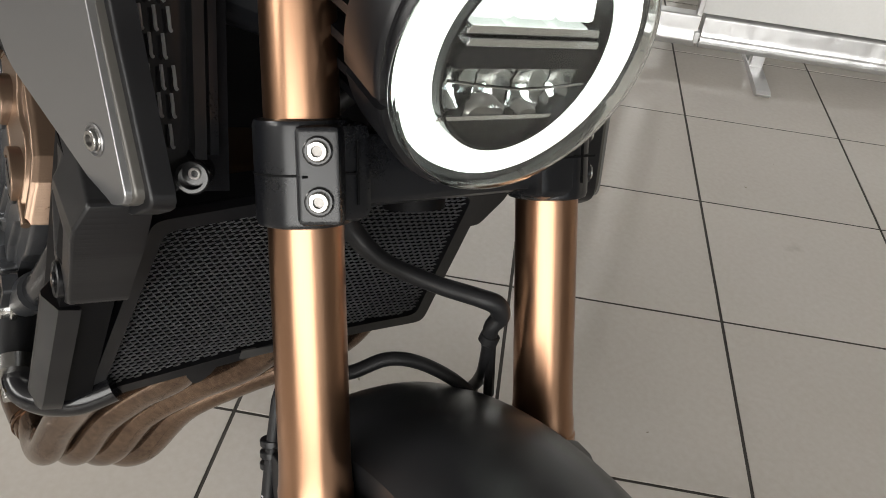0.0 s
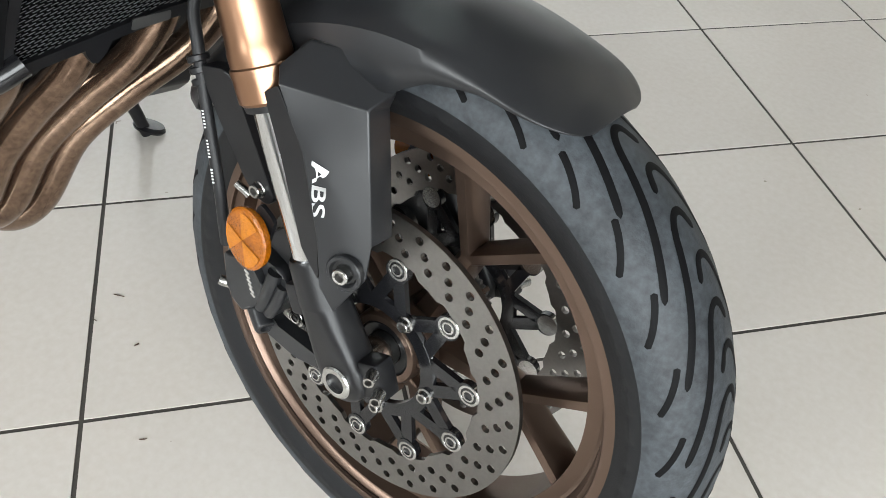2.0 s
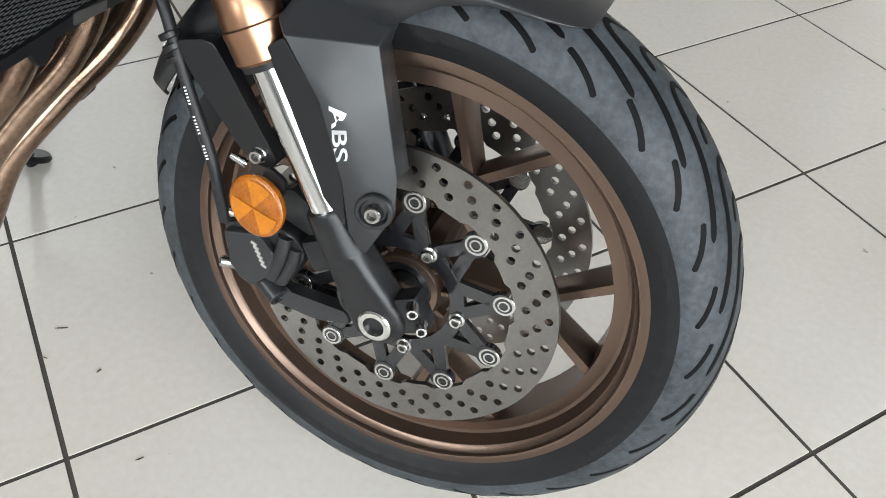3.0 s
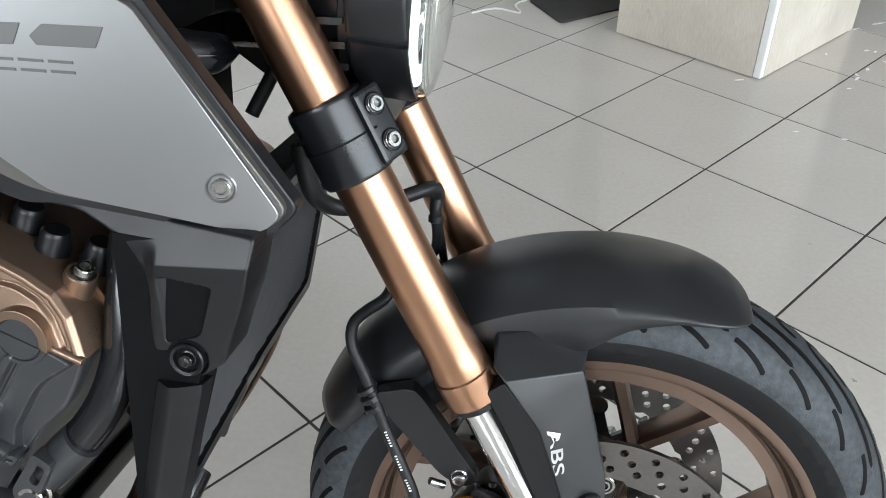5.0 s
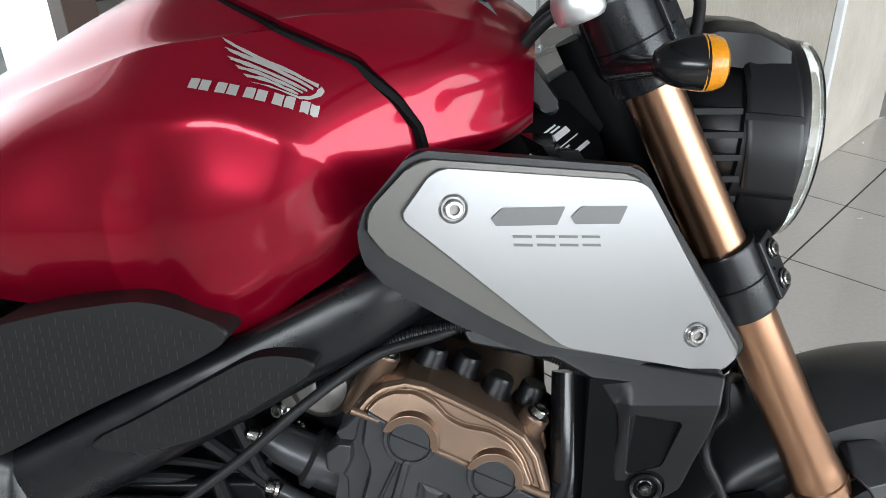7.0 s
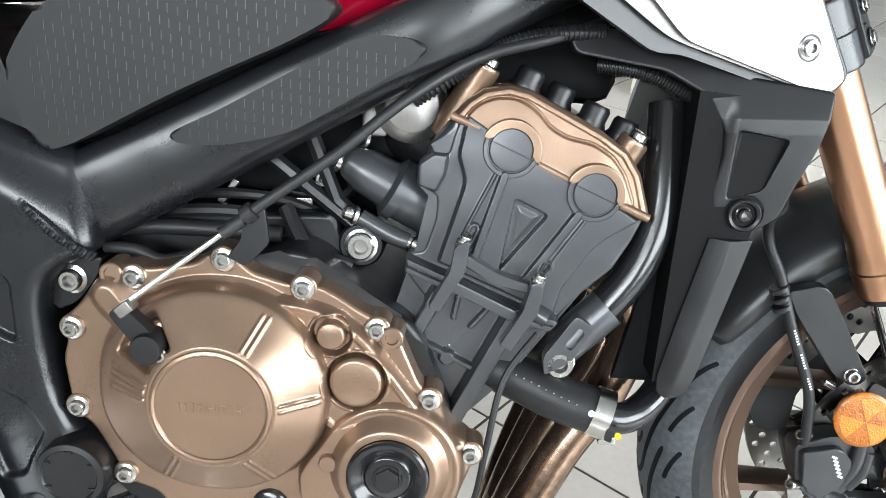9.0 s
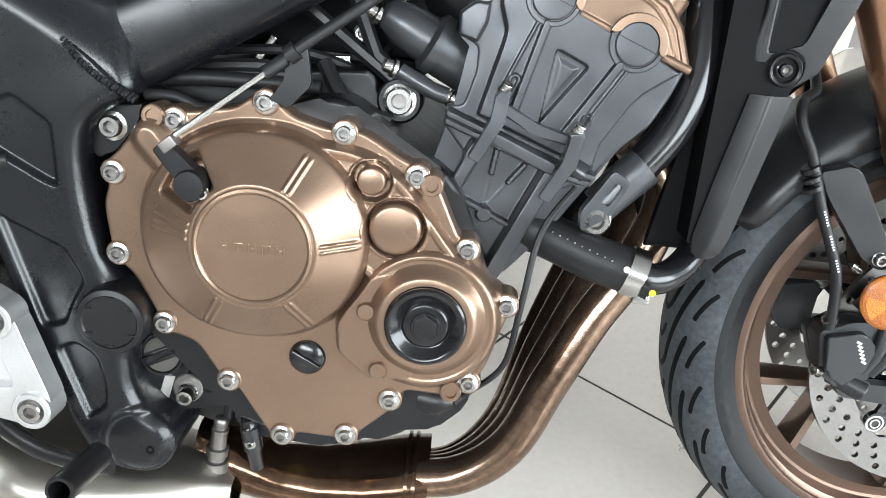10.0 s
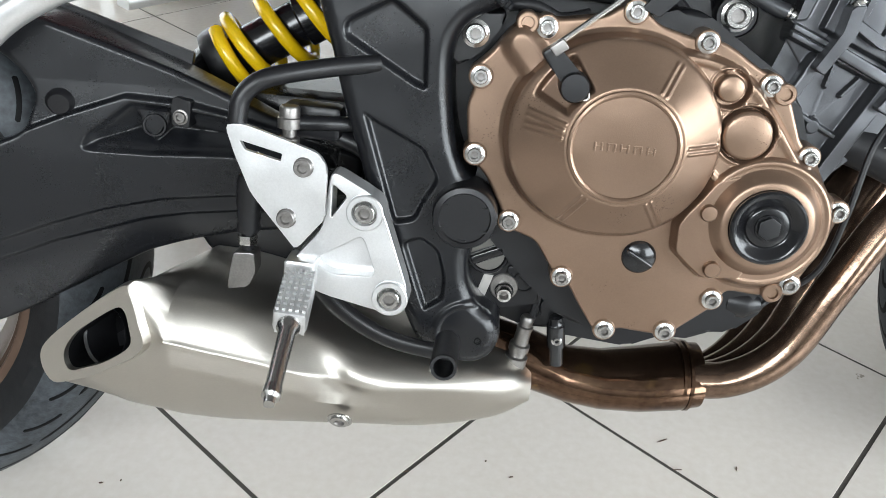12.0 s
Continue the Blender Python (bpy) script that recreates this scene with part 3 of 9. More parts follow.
def far_stand():
    """A small wheeled stand that shows past the pillar."""
    root = tagged(new("wheeled_stand"), "black wheeled display stand on small castors", "stand")
    root.matrix_basis = Matrix.Translation((1.75, 4.3, 0))
    bm = B()
    box(bm, (0, 0, 0.16), (0.9, 0.35, 0.03), bev=0.006)
    part("base", bm, BLACK, root, M=Matrix())
    bm = B()
    box(bm, (0, 0.1, 0.6), (0.8, 0.05, 0.85), bev=0.01)
    part("back", bm, BLACK, root, M=Matrix())
    for x in (-0.4, 0.4):
        bm = B()
        lathe(bm, [(0.0, -0.012), (0.03, -0.012), (0.035, -0.006), (0.035, 0.006), (0.03, 0.012), (0.0, 0.012)], (x, -0.1, 0.036), (1, 0, 0), 16)
        part("castor", bm, BLACK, root, M=Matrix())
        bm = B()
        box(bm, (x, -0.1, 0.105), (0.016, 0.03, 0.09))
        part("fork", bm, DULL, root, M=Matrix())


far_stand()


# ---------------------------------------------------------------- the motorcycle: front end
bike = tagged(new("motorcycle"), "red and black motorcycle with gold forks on its side stand", "motorcycle")
bike.matrix_basis = Matrix()
RT, RW = 0.2880, 0.0545            # front tyre: radius and half width
RAKE = radians(25.98)


def fork_point(s, side=-1, ahead=0.0, out=0.0):
    """A point along a fork leg, s up from the axle, ahead of its axis and outwards from it."""
    u = Vector((-math.sin(RAKE), 0, math.cos(RAKE)))
    a = Vector((math.cos(RAKE), 0, math.sin(RAKE)))
    return Vector((-0.0104, side * 0.097, 0)) + u * s + a * ahead + Vector((0, side * out, 0))


def fork_frame(s, side=-1):
    """Local x to the rear of the leg's front (ahead), y across, z up the leg."""
    M = Matrix(((math.cos(RAKE), 0, -math.sin(RAKE)), (0, 1, 0), (math.sin(RAKE), 0, math.cos(RAKE)))).to_4x4()
    return Matrix.Translation(fork_point(s, side)) @ M


def tyre(name, R, W, rim, parent, M, canes, cuts, label):
    """A tyre with a round crown, black walls with raised bars, and near-black hooked strips on the tread."""
    nth, nw = 420, 72
    crown = R - rim
    edge = radians(74)

    def profile(phi):
        steep = np.clip((np.abs(phi) - radians(90)) / radians(28), 0, 1)
        r = rim + crown * (0.34 + 0.66 * np.cos(np.clip(phi, -math.pi / 2, math.pi / 2))) - 0.34 * crown * steep
        return r, np.sign(phi) * (W * np.sin(np.clip(np.abs(phi), 0, math.pi / 2)) - 0.14 * W * steep ** 1.6)
    phi = np.linspace(-1, 1, nw) * radians(118)
    r, y = profile(phi)
    th = np.linspace(0, 2 * math.pi, nth, endpoint=False)
    TH = np.broadcast_to(th[:, None], (nth, nw))
    bars = (np.abs(phi) > radians(96)) & (np.abs(phi) < radians(104))
    YB = y[None, :] + np.sign(y)[None, :] * 0.0008 * (bars[None, :] & (np.mod(TH * 30 / math.pi, 1.0) < 0.6) & (np.mod(TH * 1.4, 2.0) < 1.1))
    co = np.stack([r[None, :] * np.cos(TH), YB, r[None, :] * np.sin(TH)], -1).reshape(-1, 3)
    idx = np.arange(nth * nw).reshape(nth, nw)
    nx = np.roll(idx, -1, 0)
    faces = np.stack([idx[:, :-1], idx[:, 1:], nx[:, 1:], nx[:, :-1]], -1).reshape(-1, 4)
    me = bpy.data.meshes.new(name)
    me.from_pydata(co.tolist(), [], faces.tolist())
    me.materials.append(TREAD)
    me.materials.append(RUBBER)
    wall = np.abs(0.5 * (phi[1:] + phi[:-1])) > radians(88)
    me.polygons.foreach_set("material_index", np.tile(wall.astype(int), nth).tolist())
    me.polygons.foreach_set("use_smooth", [True] * len(me.polygons))
    me.update()
    ob = new(name, me)
    under(ob, parent, M)
    ob["label"] = label

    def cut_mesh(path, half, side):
        """A rounded near-black strip along (angle, share of the half tread), laid on the tread for a groove's shade."""
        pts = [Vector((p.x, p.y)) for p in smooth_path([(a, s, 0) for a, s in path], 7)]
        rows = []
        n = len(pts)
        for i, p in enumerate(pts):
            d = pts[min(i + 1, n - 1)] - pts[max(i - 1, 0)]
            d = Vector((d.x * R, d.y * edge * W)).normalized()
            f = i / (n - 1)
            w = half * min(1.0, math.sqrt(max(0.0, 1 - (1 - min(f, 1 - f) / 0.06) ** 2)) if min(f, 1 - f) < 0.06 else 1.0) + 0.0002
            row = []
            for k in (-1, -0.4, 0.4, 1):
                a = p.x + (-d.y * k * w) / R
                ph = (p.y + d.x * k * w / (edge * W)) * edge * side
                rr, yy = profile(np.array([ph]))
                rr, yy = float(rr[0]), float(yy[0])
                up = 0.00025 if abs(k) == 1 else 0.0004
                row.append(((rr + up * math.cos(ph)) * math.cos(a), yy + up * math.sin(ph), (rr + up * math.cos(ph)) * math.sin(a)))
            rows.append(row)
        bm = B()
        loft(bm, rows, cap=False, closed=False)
        return to_mesh("cut_shade_strip", bm, DEEP)
    # strips lie on the tread; their colour stands in for shaded grooves
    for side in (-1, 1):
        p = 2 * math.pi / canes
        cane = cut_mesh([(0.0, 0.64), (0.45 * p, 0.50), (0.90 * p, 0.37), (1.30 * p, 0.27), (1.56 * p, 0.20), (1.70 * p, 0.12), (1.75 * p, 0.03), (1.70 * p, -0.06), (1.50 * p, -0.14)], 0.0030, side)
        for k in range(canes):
            under(new("cut_shade_strip", cane), ob, M @ Matrix.Rotation(-(k + (0.5 if side > 0 else 0.0)) * p, 4, "Y"))
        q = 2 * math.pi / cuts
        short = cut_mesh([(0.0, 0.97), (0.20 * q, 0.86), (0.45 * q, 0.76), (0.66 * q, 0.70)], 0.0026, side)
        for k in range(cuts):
            under(new("cut_shade_strip", short), ob, M @ Matrix.Rotation(-(k + (0.5 if side > 0 else 0.0)) * q, 4, "Y"))
    return ob


def wheel(parent, M, RIM, W, label):
    """A cast rim with five forked spokes and a hub."""
    bm = B()
    prof = [(RIM - 0.004, -W), (RIM + 0.003, -W + 0.001), (RIM + 0.003, -W + 0.006), (RIM - 0.006, -W + 0.010), (RIM - 0.010, -W + 0.022), (RIM - 0.022, -0.022),
            (RIM - 0.024, 0.022), (RIM - 0.010, W - 0.022), (RIM - 0.006, W - 0.010), (RIM + 0.003, W - 0.006), (RIM + 0.003, W - 0.001), (RIM - 0.004, W), (RIM - 0.0072, W - 0.0006), (RIM - 0.0082, W - 0.0040), (RIM - 0.0066, W - 0.0060),
            (RIM - 0.0098, W - 0.0100), (RIM - 0.0130, W - 0.0115), (RIM - 0.018, W - 0.026), (RIM - 0.033, 0.024), (RIM - 0.033, -0.024), (RIM - 0.018, -W + 0.026), (RIM - 0.0130, -W + 0.0115), (RIM - 0.0098, -W + 0.0100), (RIM - 0.0066, -W + 0.0060), (RIM - 0.0082, -W + 0.0040), (RIM - 0.0072, -W + 0.0006)]
    seg = 120
    rows = [[bm.verts.new((r * math.cos(2 * math.pi * k / seg), y, r * math.sin(2 * math.pi * k / seg))) for k in range(seg)] for r, y in prof]
    rows.append(rows[0])
    for a, b in zip(rows, rows[1:]):
        for k in range(seg):
            bm.faces.new((a[k], a[(k + 1) % seg], b[(k + 1) % seg], b[k]))
    rim = part("front_rim" if W < 0.06 else "rear_rim", bm, BRONZE, parent, label, M=M)
    bm = B()
    lathe(bm, [(0.018, -0.050), (0.027, -0.050), (0.028, -0.056), (0.034, -0.056), (0.0365, -0.053), (0.037, -0.046), (0.044, -0.044), (0.046, -0.040), (0.046, -0.034), (0.037, -0.030), (0.030, -0.014), (0.030, 0.014), (0.037, 0.030), (0.046, 0.034), (0.046, 0.040), (0.044, 0.044), (0.037, 0.046), (0.0365, 0.053), (0.034, 0.056), (0.028, 0.056), (0.027, 0.050), (0.018, 0.050)], (0, 0, 0), (0, 1, 0), 40)
    hub = part("hub", bm, BRONZE, rim, M=M)
    for side in (-1, 1):
        bm = B()
        lathe(bm, [(0.0275, 0.049), (0.0275, 0.0535), (0.0255, 0.0545), (0.0175, 0.0520), (0.0170, 0.046)], (0, 0, 0), (0, side, 0), 36)
        part("bearing_seal", bm, BLACK, hub, M=M)
        for i in range(10):
            a = radians(36 * i + 8)
            bm = B()
            box(bm, (0, 0, 0), (0.012, 0.010, 0.006), Matrix.Rotation(-a, 4, "Y") @ Matrix.Translation((0.0405, side * 0.0480, 0)), 0.0015)
            part("hub_rib", bm, BRONZE, hub, M=M)
    r0, rj, r1 = 0.026, 0.112, RIM - 0.026
    for i in range(5):
        a = radians(-2 + 72 * i)
        bm = B()
        c0 = Vector((math.cos(a), 0, math.sin(a)))
        j = c0 * rj

        def arm(p, q, w0, w1, d0, d1):
            t = (q - p).normalized()
            n = t.cross(Vector((0, 1, 0)))
            loops = []
            for pt, w, d in ((p, w0, d0), (p.lerp(q, 0.5), (w0 + w1) * 0.46, (d0 + d1) * 0.5), (q, w1, d1)):
                loops.append([pt + n * x * w + Vector((0, y * d, 0)) for x, y in ((-1, -0.55), (-0.55, -1), (0.55, -1), (1, -0.55), (1, 0.55), (0.55, 1), (-0.55, 1), (-1, 0.55))])
            loft(bm, loops)
        arm(c0 * r0, j * 1.03, 0.016, 0.010, 0.022, 0.015)
        for da in (-0.285, 0.285):
            e = Vector((math.cos(a + da), 0, math.sin(a + da))) * r1
            arm(j * 0.97, e, 0.0075, 0.0085, 0.015, 0.020)
        part("spoke", bm, BRONZE, rim, M=M)
    return rim


def brake_disc(parent, M, side, R=0.1480):
    """A drilled floating disc on a black spider, with ten bobbins."""
    y = side * 0.0625
    holes = []
    n = 30
    for i in range(n):
        for k, (r, da) in enumerate(((0.1190, 0.0), (0.1290, 0.34), (0.1390, 0.68))):
            a = 2 * math.pi * (i + da + 0.1) / n
            holes.append(ring2(r * math.cos(a), r * math.sin(a), 0.0040, 10))
    inner = []
    for i in range(120):
        a = 2 * math.pi * i / 120
        d = (i + 1) % 12
        inner.append((math.cos(a) * (0.1085 + (0.0 if 2 < d < 10 else -0.004)), math.sin(a) * (0.1085 + (0.0 if 2 < d < 10 else -0.004))))
    bm = B()
    prism(bm, ring2(0, 0, R, 120), y - 0.0025, y + 0.0025, [inner] + holes)
    disc = part("brake_disc", bm, DISC, parent, "drilled steel brake disc", M=M, angle=30)
    bm = B()
    lathe(bm, [(0.050, -0.003), (0.063, -0.003), (0.065, 0.0), (0.063, 0.003), (0.050, 0.003), (0.050, -0.003)], (0, y, 0), (0, 1, 0), 40)
    part("disc_carrier", bm, GLOSS_BLACK, disc, "black disc carrier", M=M)
    bm = B()
    e = Vector((0.098, 0, 0))
    for da in (-0.26, 0.26):
        st = Vector((math.cos(da) * 0.058, 0, math.sin(da) * 0.058))
        nn = (e - st).normalized().cross(Vector((0, 1, 0))) * 0.0060
        loft(bm, [[p + nn * x + Vector((0, h, 0)) for x, h in ((-1, -0.0028), (1, -0.0028), (1, 0.0028), (-1, 0.0028))] for p in (st, e)])
    lathe(bm, [(0, -0.0033), (0.0115, -0.0033), (0.0115, 0.0033), (0, 0.0033)], (0.098, 0, 0), (0, 1, 0), 16)
    arm_mesh = to_mesh("carrier_arm", bm, GLOSS_BLACK)
    for i in range(10):
        under(new("carrier_arm", arm_mesh), disc, M @ Matrix.Translation((0, y, 0)) @ Matrix.Rotation(-radians(14.3 + 36 * i), 4, "Y"))
    bb = B()
    lathe(bb, [(0.0104, -0.0035), (0.0104, 0.0030), (0.0098, 0.0037), (0.0078, 0.0037), (0.0072, 0.0026), (0.0062, 0.0026), (0.0056, 0.0042), (0.0040, 0.0042), (0.0036, -0.002), (0, -0.002)], (0, 0, 0), (0, side, 0), 20)
    me = to_mesh("bobbin", bb, STEEL)
    for i in range(10):
        a = radians(14.3 + 36 * i)
        under(new("bobbin", me), disc, M @ Matrix.Translation((math.cos(a) * 0.0998, y, math.sin(a) * 0.0998)))
    for i in range(5):
        a = 2 * math.pi * i / 5 - 0.12
        bolt(disc, (math.cos(a) * 0.058, y + side * 0.003, math.sin(a) * 0.058), (0, side, 0), 0.0056, 0.006, STEEL, M)
    return disc


front_rim = wheel(bike, MF, 0.2185, 0.048, "bronze painted cast front rim")
tyre("front_tyre", RT, RW, 0.2195, bike, MF, 26, 30, "black front tyre with dark S-shaped strips for grooves and scuffed tread")
for sd in (-1, 1):
    brake_disc(bike, MF, sd)
# toothed speed sensor ring and the bare axle
bm = B()
prism(bm, [(math.cos(2 * math.pi * i / 96) * (0.047 if i % 2 else 0.0445), math.sin(2 * math.pi * i / 96) * (0.047 if i % 2 else 0.0445)) for i in range(96)], 0.045, 0.049, [ring2(0, 0, 0.036, 40)])
part("sensor_ring", bm, DULL, bike, "toothed speed sensor ring", M=MF)
bm = B()
lathe(bm, [(0.0090, -0.108), (0.0090, -0.095), (0.013, -0.094), (0.013, 0.110)], (0, 0, 0), (0, 1, 0), 24)
lathe(bm, [(0.017, -0.083), (0.017, -0.05)], (0, 0, 0), (0, 1, 0), 24)
part("axle", bm, STEEL, bike, "steel front axle with spacer", M=MF)
bm = B()
lathe(bm, [(0.0155, 0.0), (0.0155, 0.006), (0.014, 0.0075), (0.0098, 0.0075), (0.0095, -0.000), (0, -0.000)], (-0.001, -0.109, -0.001), (0, -1, 0), 30)
part("axle_bolt", bm, STEEL, bike, "hollow hexagon axle bolt", M=MF)


def fork_leg(side):
    Mx = MF @ fork_frame(0, side)
    bm = B()
    lathe(bm, [(0.0, 0.231), (0.0225, 0.231), (0.0250, 0.2335), (0.0254, 0.252), (0.0258, 0.254), (0.0258, 0.2585), (0.0245, 0.2600), (0.0245, 0.270), (0.0238, 0.274), (0.0232, 0.284),
               (0.0230, 0.30), (0.0230, 0.45), (0.0225, 0.50), (0.0225, 0.752), (0.0, 0.752)], seg=48)
    leg = part("fork_tube", bm, GOLD, bike, "gold anodised upper fork tube", M=Mx)
    bm = B()
    lathe(bm, [(0.0215, 0.226), (0.0225, 0.2315)], seg=40)
    part("dust_seal", bm, BLACK, leg, M=Mx)
    bm = B()
    lathe(bm, [(0.0168, 0.085), (0.0168, 0.229)], seg=40)
    part("slider", bm, CHROME, leg, "polished chrome slider", M=Mx)
    # cast foot: a sleeve that runs into the axle lug
    bm = B()
    rings = []
    for s, a, b, off, ex in ((0.104, 0.0195, 0.0195, 0.0, 1.0), (0.100, 0.0212, 0.0212, 0.0, 1.0), (0.063, 0.0212, 0.0212, 0.0, 1.0), (0.060, 0.0200, 0.0190, 0.001, 0.75), (0.040, 0.0215, 0.0185, 0.003, 0.6), (0.012, 0.0250, 0.0170, 0.006, 0.5), (-0.008, 0.0262, 0.0165, 0.008, 0.5), (-0.020, 0.0225, 0.0155, 0.008, 0.6), (-0.027, 0.0130, 0.0120, 0.007, 0.8)):
        rings.append([bm.verts.new((off + a * math.copysign(abs(math.cos(t)) ** ex, math.cos(t)), b * math.copysign(abs(math.sin(t)) ** ex, math.sin(t)), s)) for t in (2 * math.pi * k / 28 for k in range(28))])
    skin(bm, rings)
    box(bm, (0.036, 0.002, -0.004), (0.03, 0.022, 0.036), bev=0.004)
    box(bm, (-0.028, 0.0, 0.062), (0.022, 0.016, 0.03), bev=0.004)
    part("fork_foot", bm, BLACK, leg, "black cast fork foot", M=Mx)
    for x, z in ((0.047, 0.006), (0.049, -0.012)):
        bolt(leg, (x, side * 0.011, z), (0.35, side * 0.9, -0.1), 0.0052, 0.010, STEEL, Mx, 1.1)
    return leg


fork_legs = [fork_leg(s) for s in (-1, 1)]


def triple_clamp(s0, s1, name, label, ahead_bolt):
    sm = (s0 + s1) / 2
    bm = B()
    Mc = fork_frame(0, 0)
    box(bm, (-0.006, 0, sm), (0.050, 0.15, s1 - s0 - 0.016), Mc, 0.008)
    ob = part(name, bm, FRAME, bike, label, M=MF)
    for side in (-1, 1):
        Mx = fork_frame(0, side)
        bm = B()
        r = 0.0292
        lathe(bm, [(r - 0.004, s0), (r - 0.001, s0 + 0.001), (r, s0 + 0.004), (r, s1 - 0.004), (r - 0.001, s1 - 0.001), (r - 0.004, s1)], seg=48, M=Mx)
        box(bm, (0.005, -side * 0.014, sm), (0.050, 0.036, s1 - s0 - 0.004), Mx, 0.008)
        if side < 0:
            box(bm, (0, 0, 0), (0.020, 0.026, s1 - s0 - 0.006), Mx @ Matrix.Translation((0.0275, -0.0025, sm)) @ Matrix.Rotation(-0.64, 4, "Z"), 0.004)
        part("clamp_eye", bm, FRAME, ob, M=MF)
        bm = B()
        box(bm, (0.0316, -side * 0.002, sm), (0.0014, 0.036, 0.0014), Mx)
        lathe(bm, [(0.0285, sm - 0.0008), (0.0297, sm - 0.0007), (0.0297, sm + 0.0007), (0.0285, sm + 0.0008)], seg=48, M=Mx)
        box(bm, (0.0316, 0.0190 if side < 0 else 0.004, sm), (0.0014, 0.0012, s1 - s0 - 0.026), Mx)
        part("parting_line", bm, DEEP, ob, M=MF)
        for s in ahead_bolt:
            # each leg's screws are placed and turned to fit the camera's view
            where, way = ((0.0365, -0.0085, s), (0.80, -0.60, 0.0)) if side < 0 else ((0.012, 0.0272, s), (0.40, 0.92, 0.0))
            bm = B()
            lathe(bm, [(0.0085, -0.004), (0.0085, 0.0008), (0.0078, 0.0012), (0.0074, 0.0006), (0.0, 0.0006)], where, way, 24, Mx)
            part("bolt_seat", bm, GLOSS_BLACK, ob, M=MF)
            bolt(ob, where, way, 0.0058, 0.0036, STEEL, MF @ Mx, 1.12)
    return ob


lower_clamp = triple_clamp(0.443, 0.506, "lower_fork_clamp", "black cast lower fork clamp", (0.4605, 0.489))
upper_clamp = triple_clamp(0.652, 0.728, "upper_fork_clamp", "black cast upper fork clamp", (0.712,))
bm = B()
lathe(bm, [(0.022, 0.44), (0.022, 0.70)], seg=28, M=fork_frame(0, 0) @ Matrix.Translation((-0.03, 0, 0)))
part("steering_stem", bm, DEEP, bike, M=MF)


# front mudguard: a shell over the tyre
def mudguard():
    loops = []
    n = 64
    for i in range(n + 1):
        f = (i / n) ** 1.7
        deg = 66.5 + (152 - 66.5) * f
        ang = radians(deg)
        end = min((deg - 66.5) / 10.0, 1.0)
        tail = min((152 - deg) / 9.0, 1.0)
        w = 0.071 * (0.40 + 0.60 * math.sqrt(max(0.0, 1 - (1 - end) ** 2)))
        w *= 0.75 + 0.25 * math.sqrt(max(0.0, 1 - (1 - tail) ** 2))
        rc = float(np.interp(deg, (65.5, 70, 78, 90, 110, 130, 152), (0.2935, 0.3010, 0.3080, 0.3130, 0.3145, 0.3110, 0.3030)))
        rs = float(np.interp(deg, (65.5, 72, 80, 92, 110, 130, 152), (0.2922, 0.2900, 0.2880, 0.2868, 0.2865, 0.2860, 0.2850)))
        re = float(np.interp(deg, (65.5, 72, 80, 88, 95, 112, 122, 152), (0.2918, 0.2880, 0.2815, 0.2690, 0.2480, 0.2460, 0.2640, 0.2700)))
        half = [(w * k / 10, rs + (rc - rs) * (1 - (k / 10) ** 2.3)) for k in range(10)]
        fl = min(1.0, max(0.0, (deg - 66.0) / 22.0))
        half += [(w, rs), (w + 0.0030 * fl, rs * 0.65 + re * 0.35), (w + 0.0045 * fl, re)]
        lp = [(-y, r) for y, r in reversed(half[1:])] + half
        loops.append([(r * math.cos(ang), y, r * math.sin(ang)) for y, r in lp])
    bm = B()
    loft(bm, loops, cap=False, closed=False)
    ob = part("front_mudguard", bm, SATIN, bike, "satin dark graphite front mudguard", M=MF, angle=32, flat=False)
    so = ob.modifiers.new("thick", "SOLIDIFY")
    so.thickness, so.offset = 0.003, -1
    return ob


guard = mudguard()


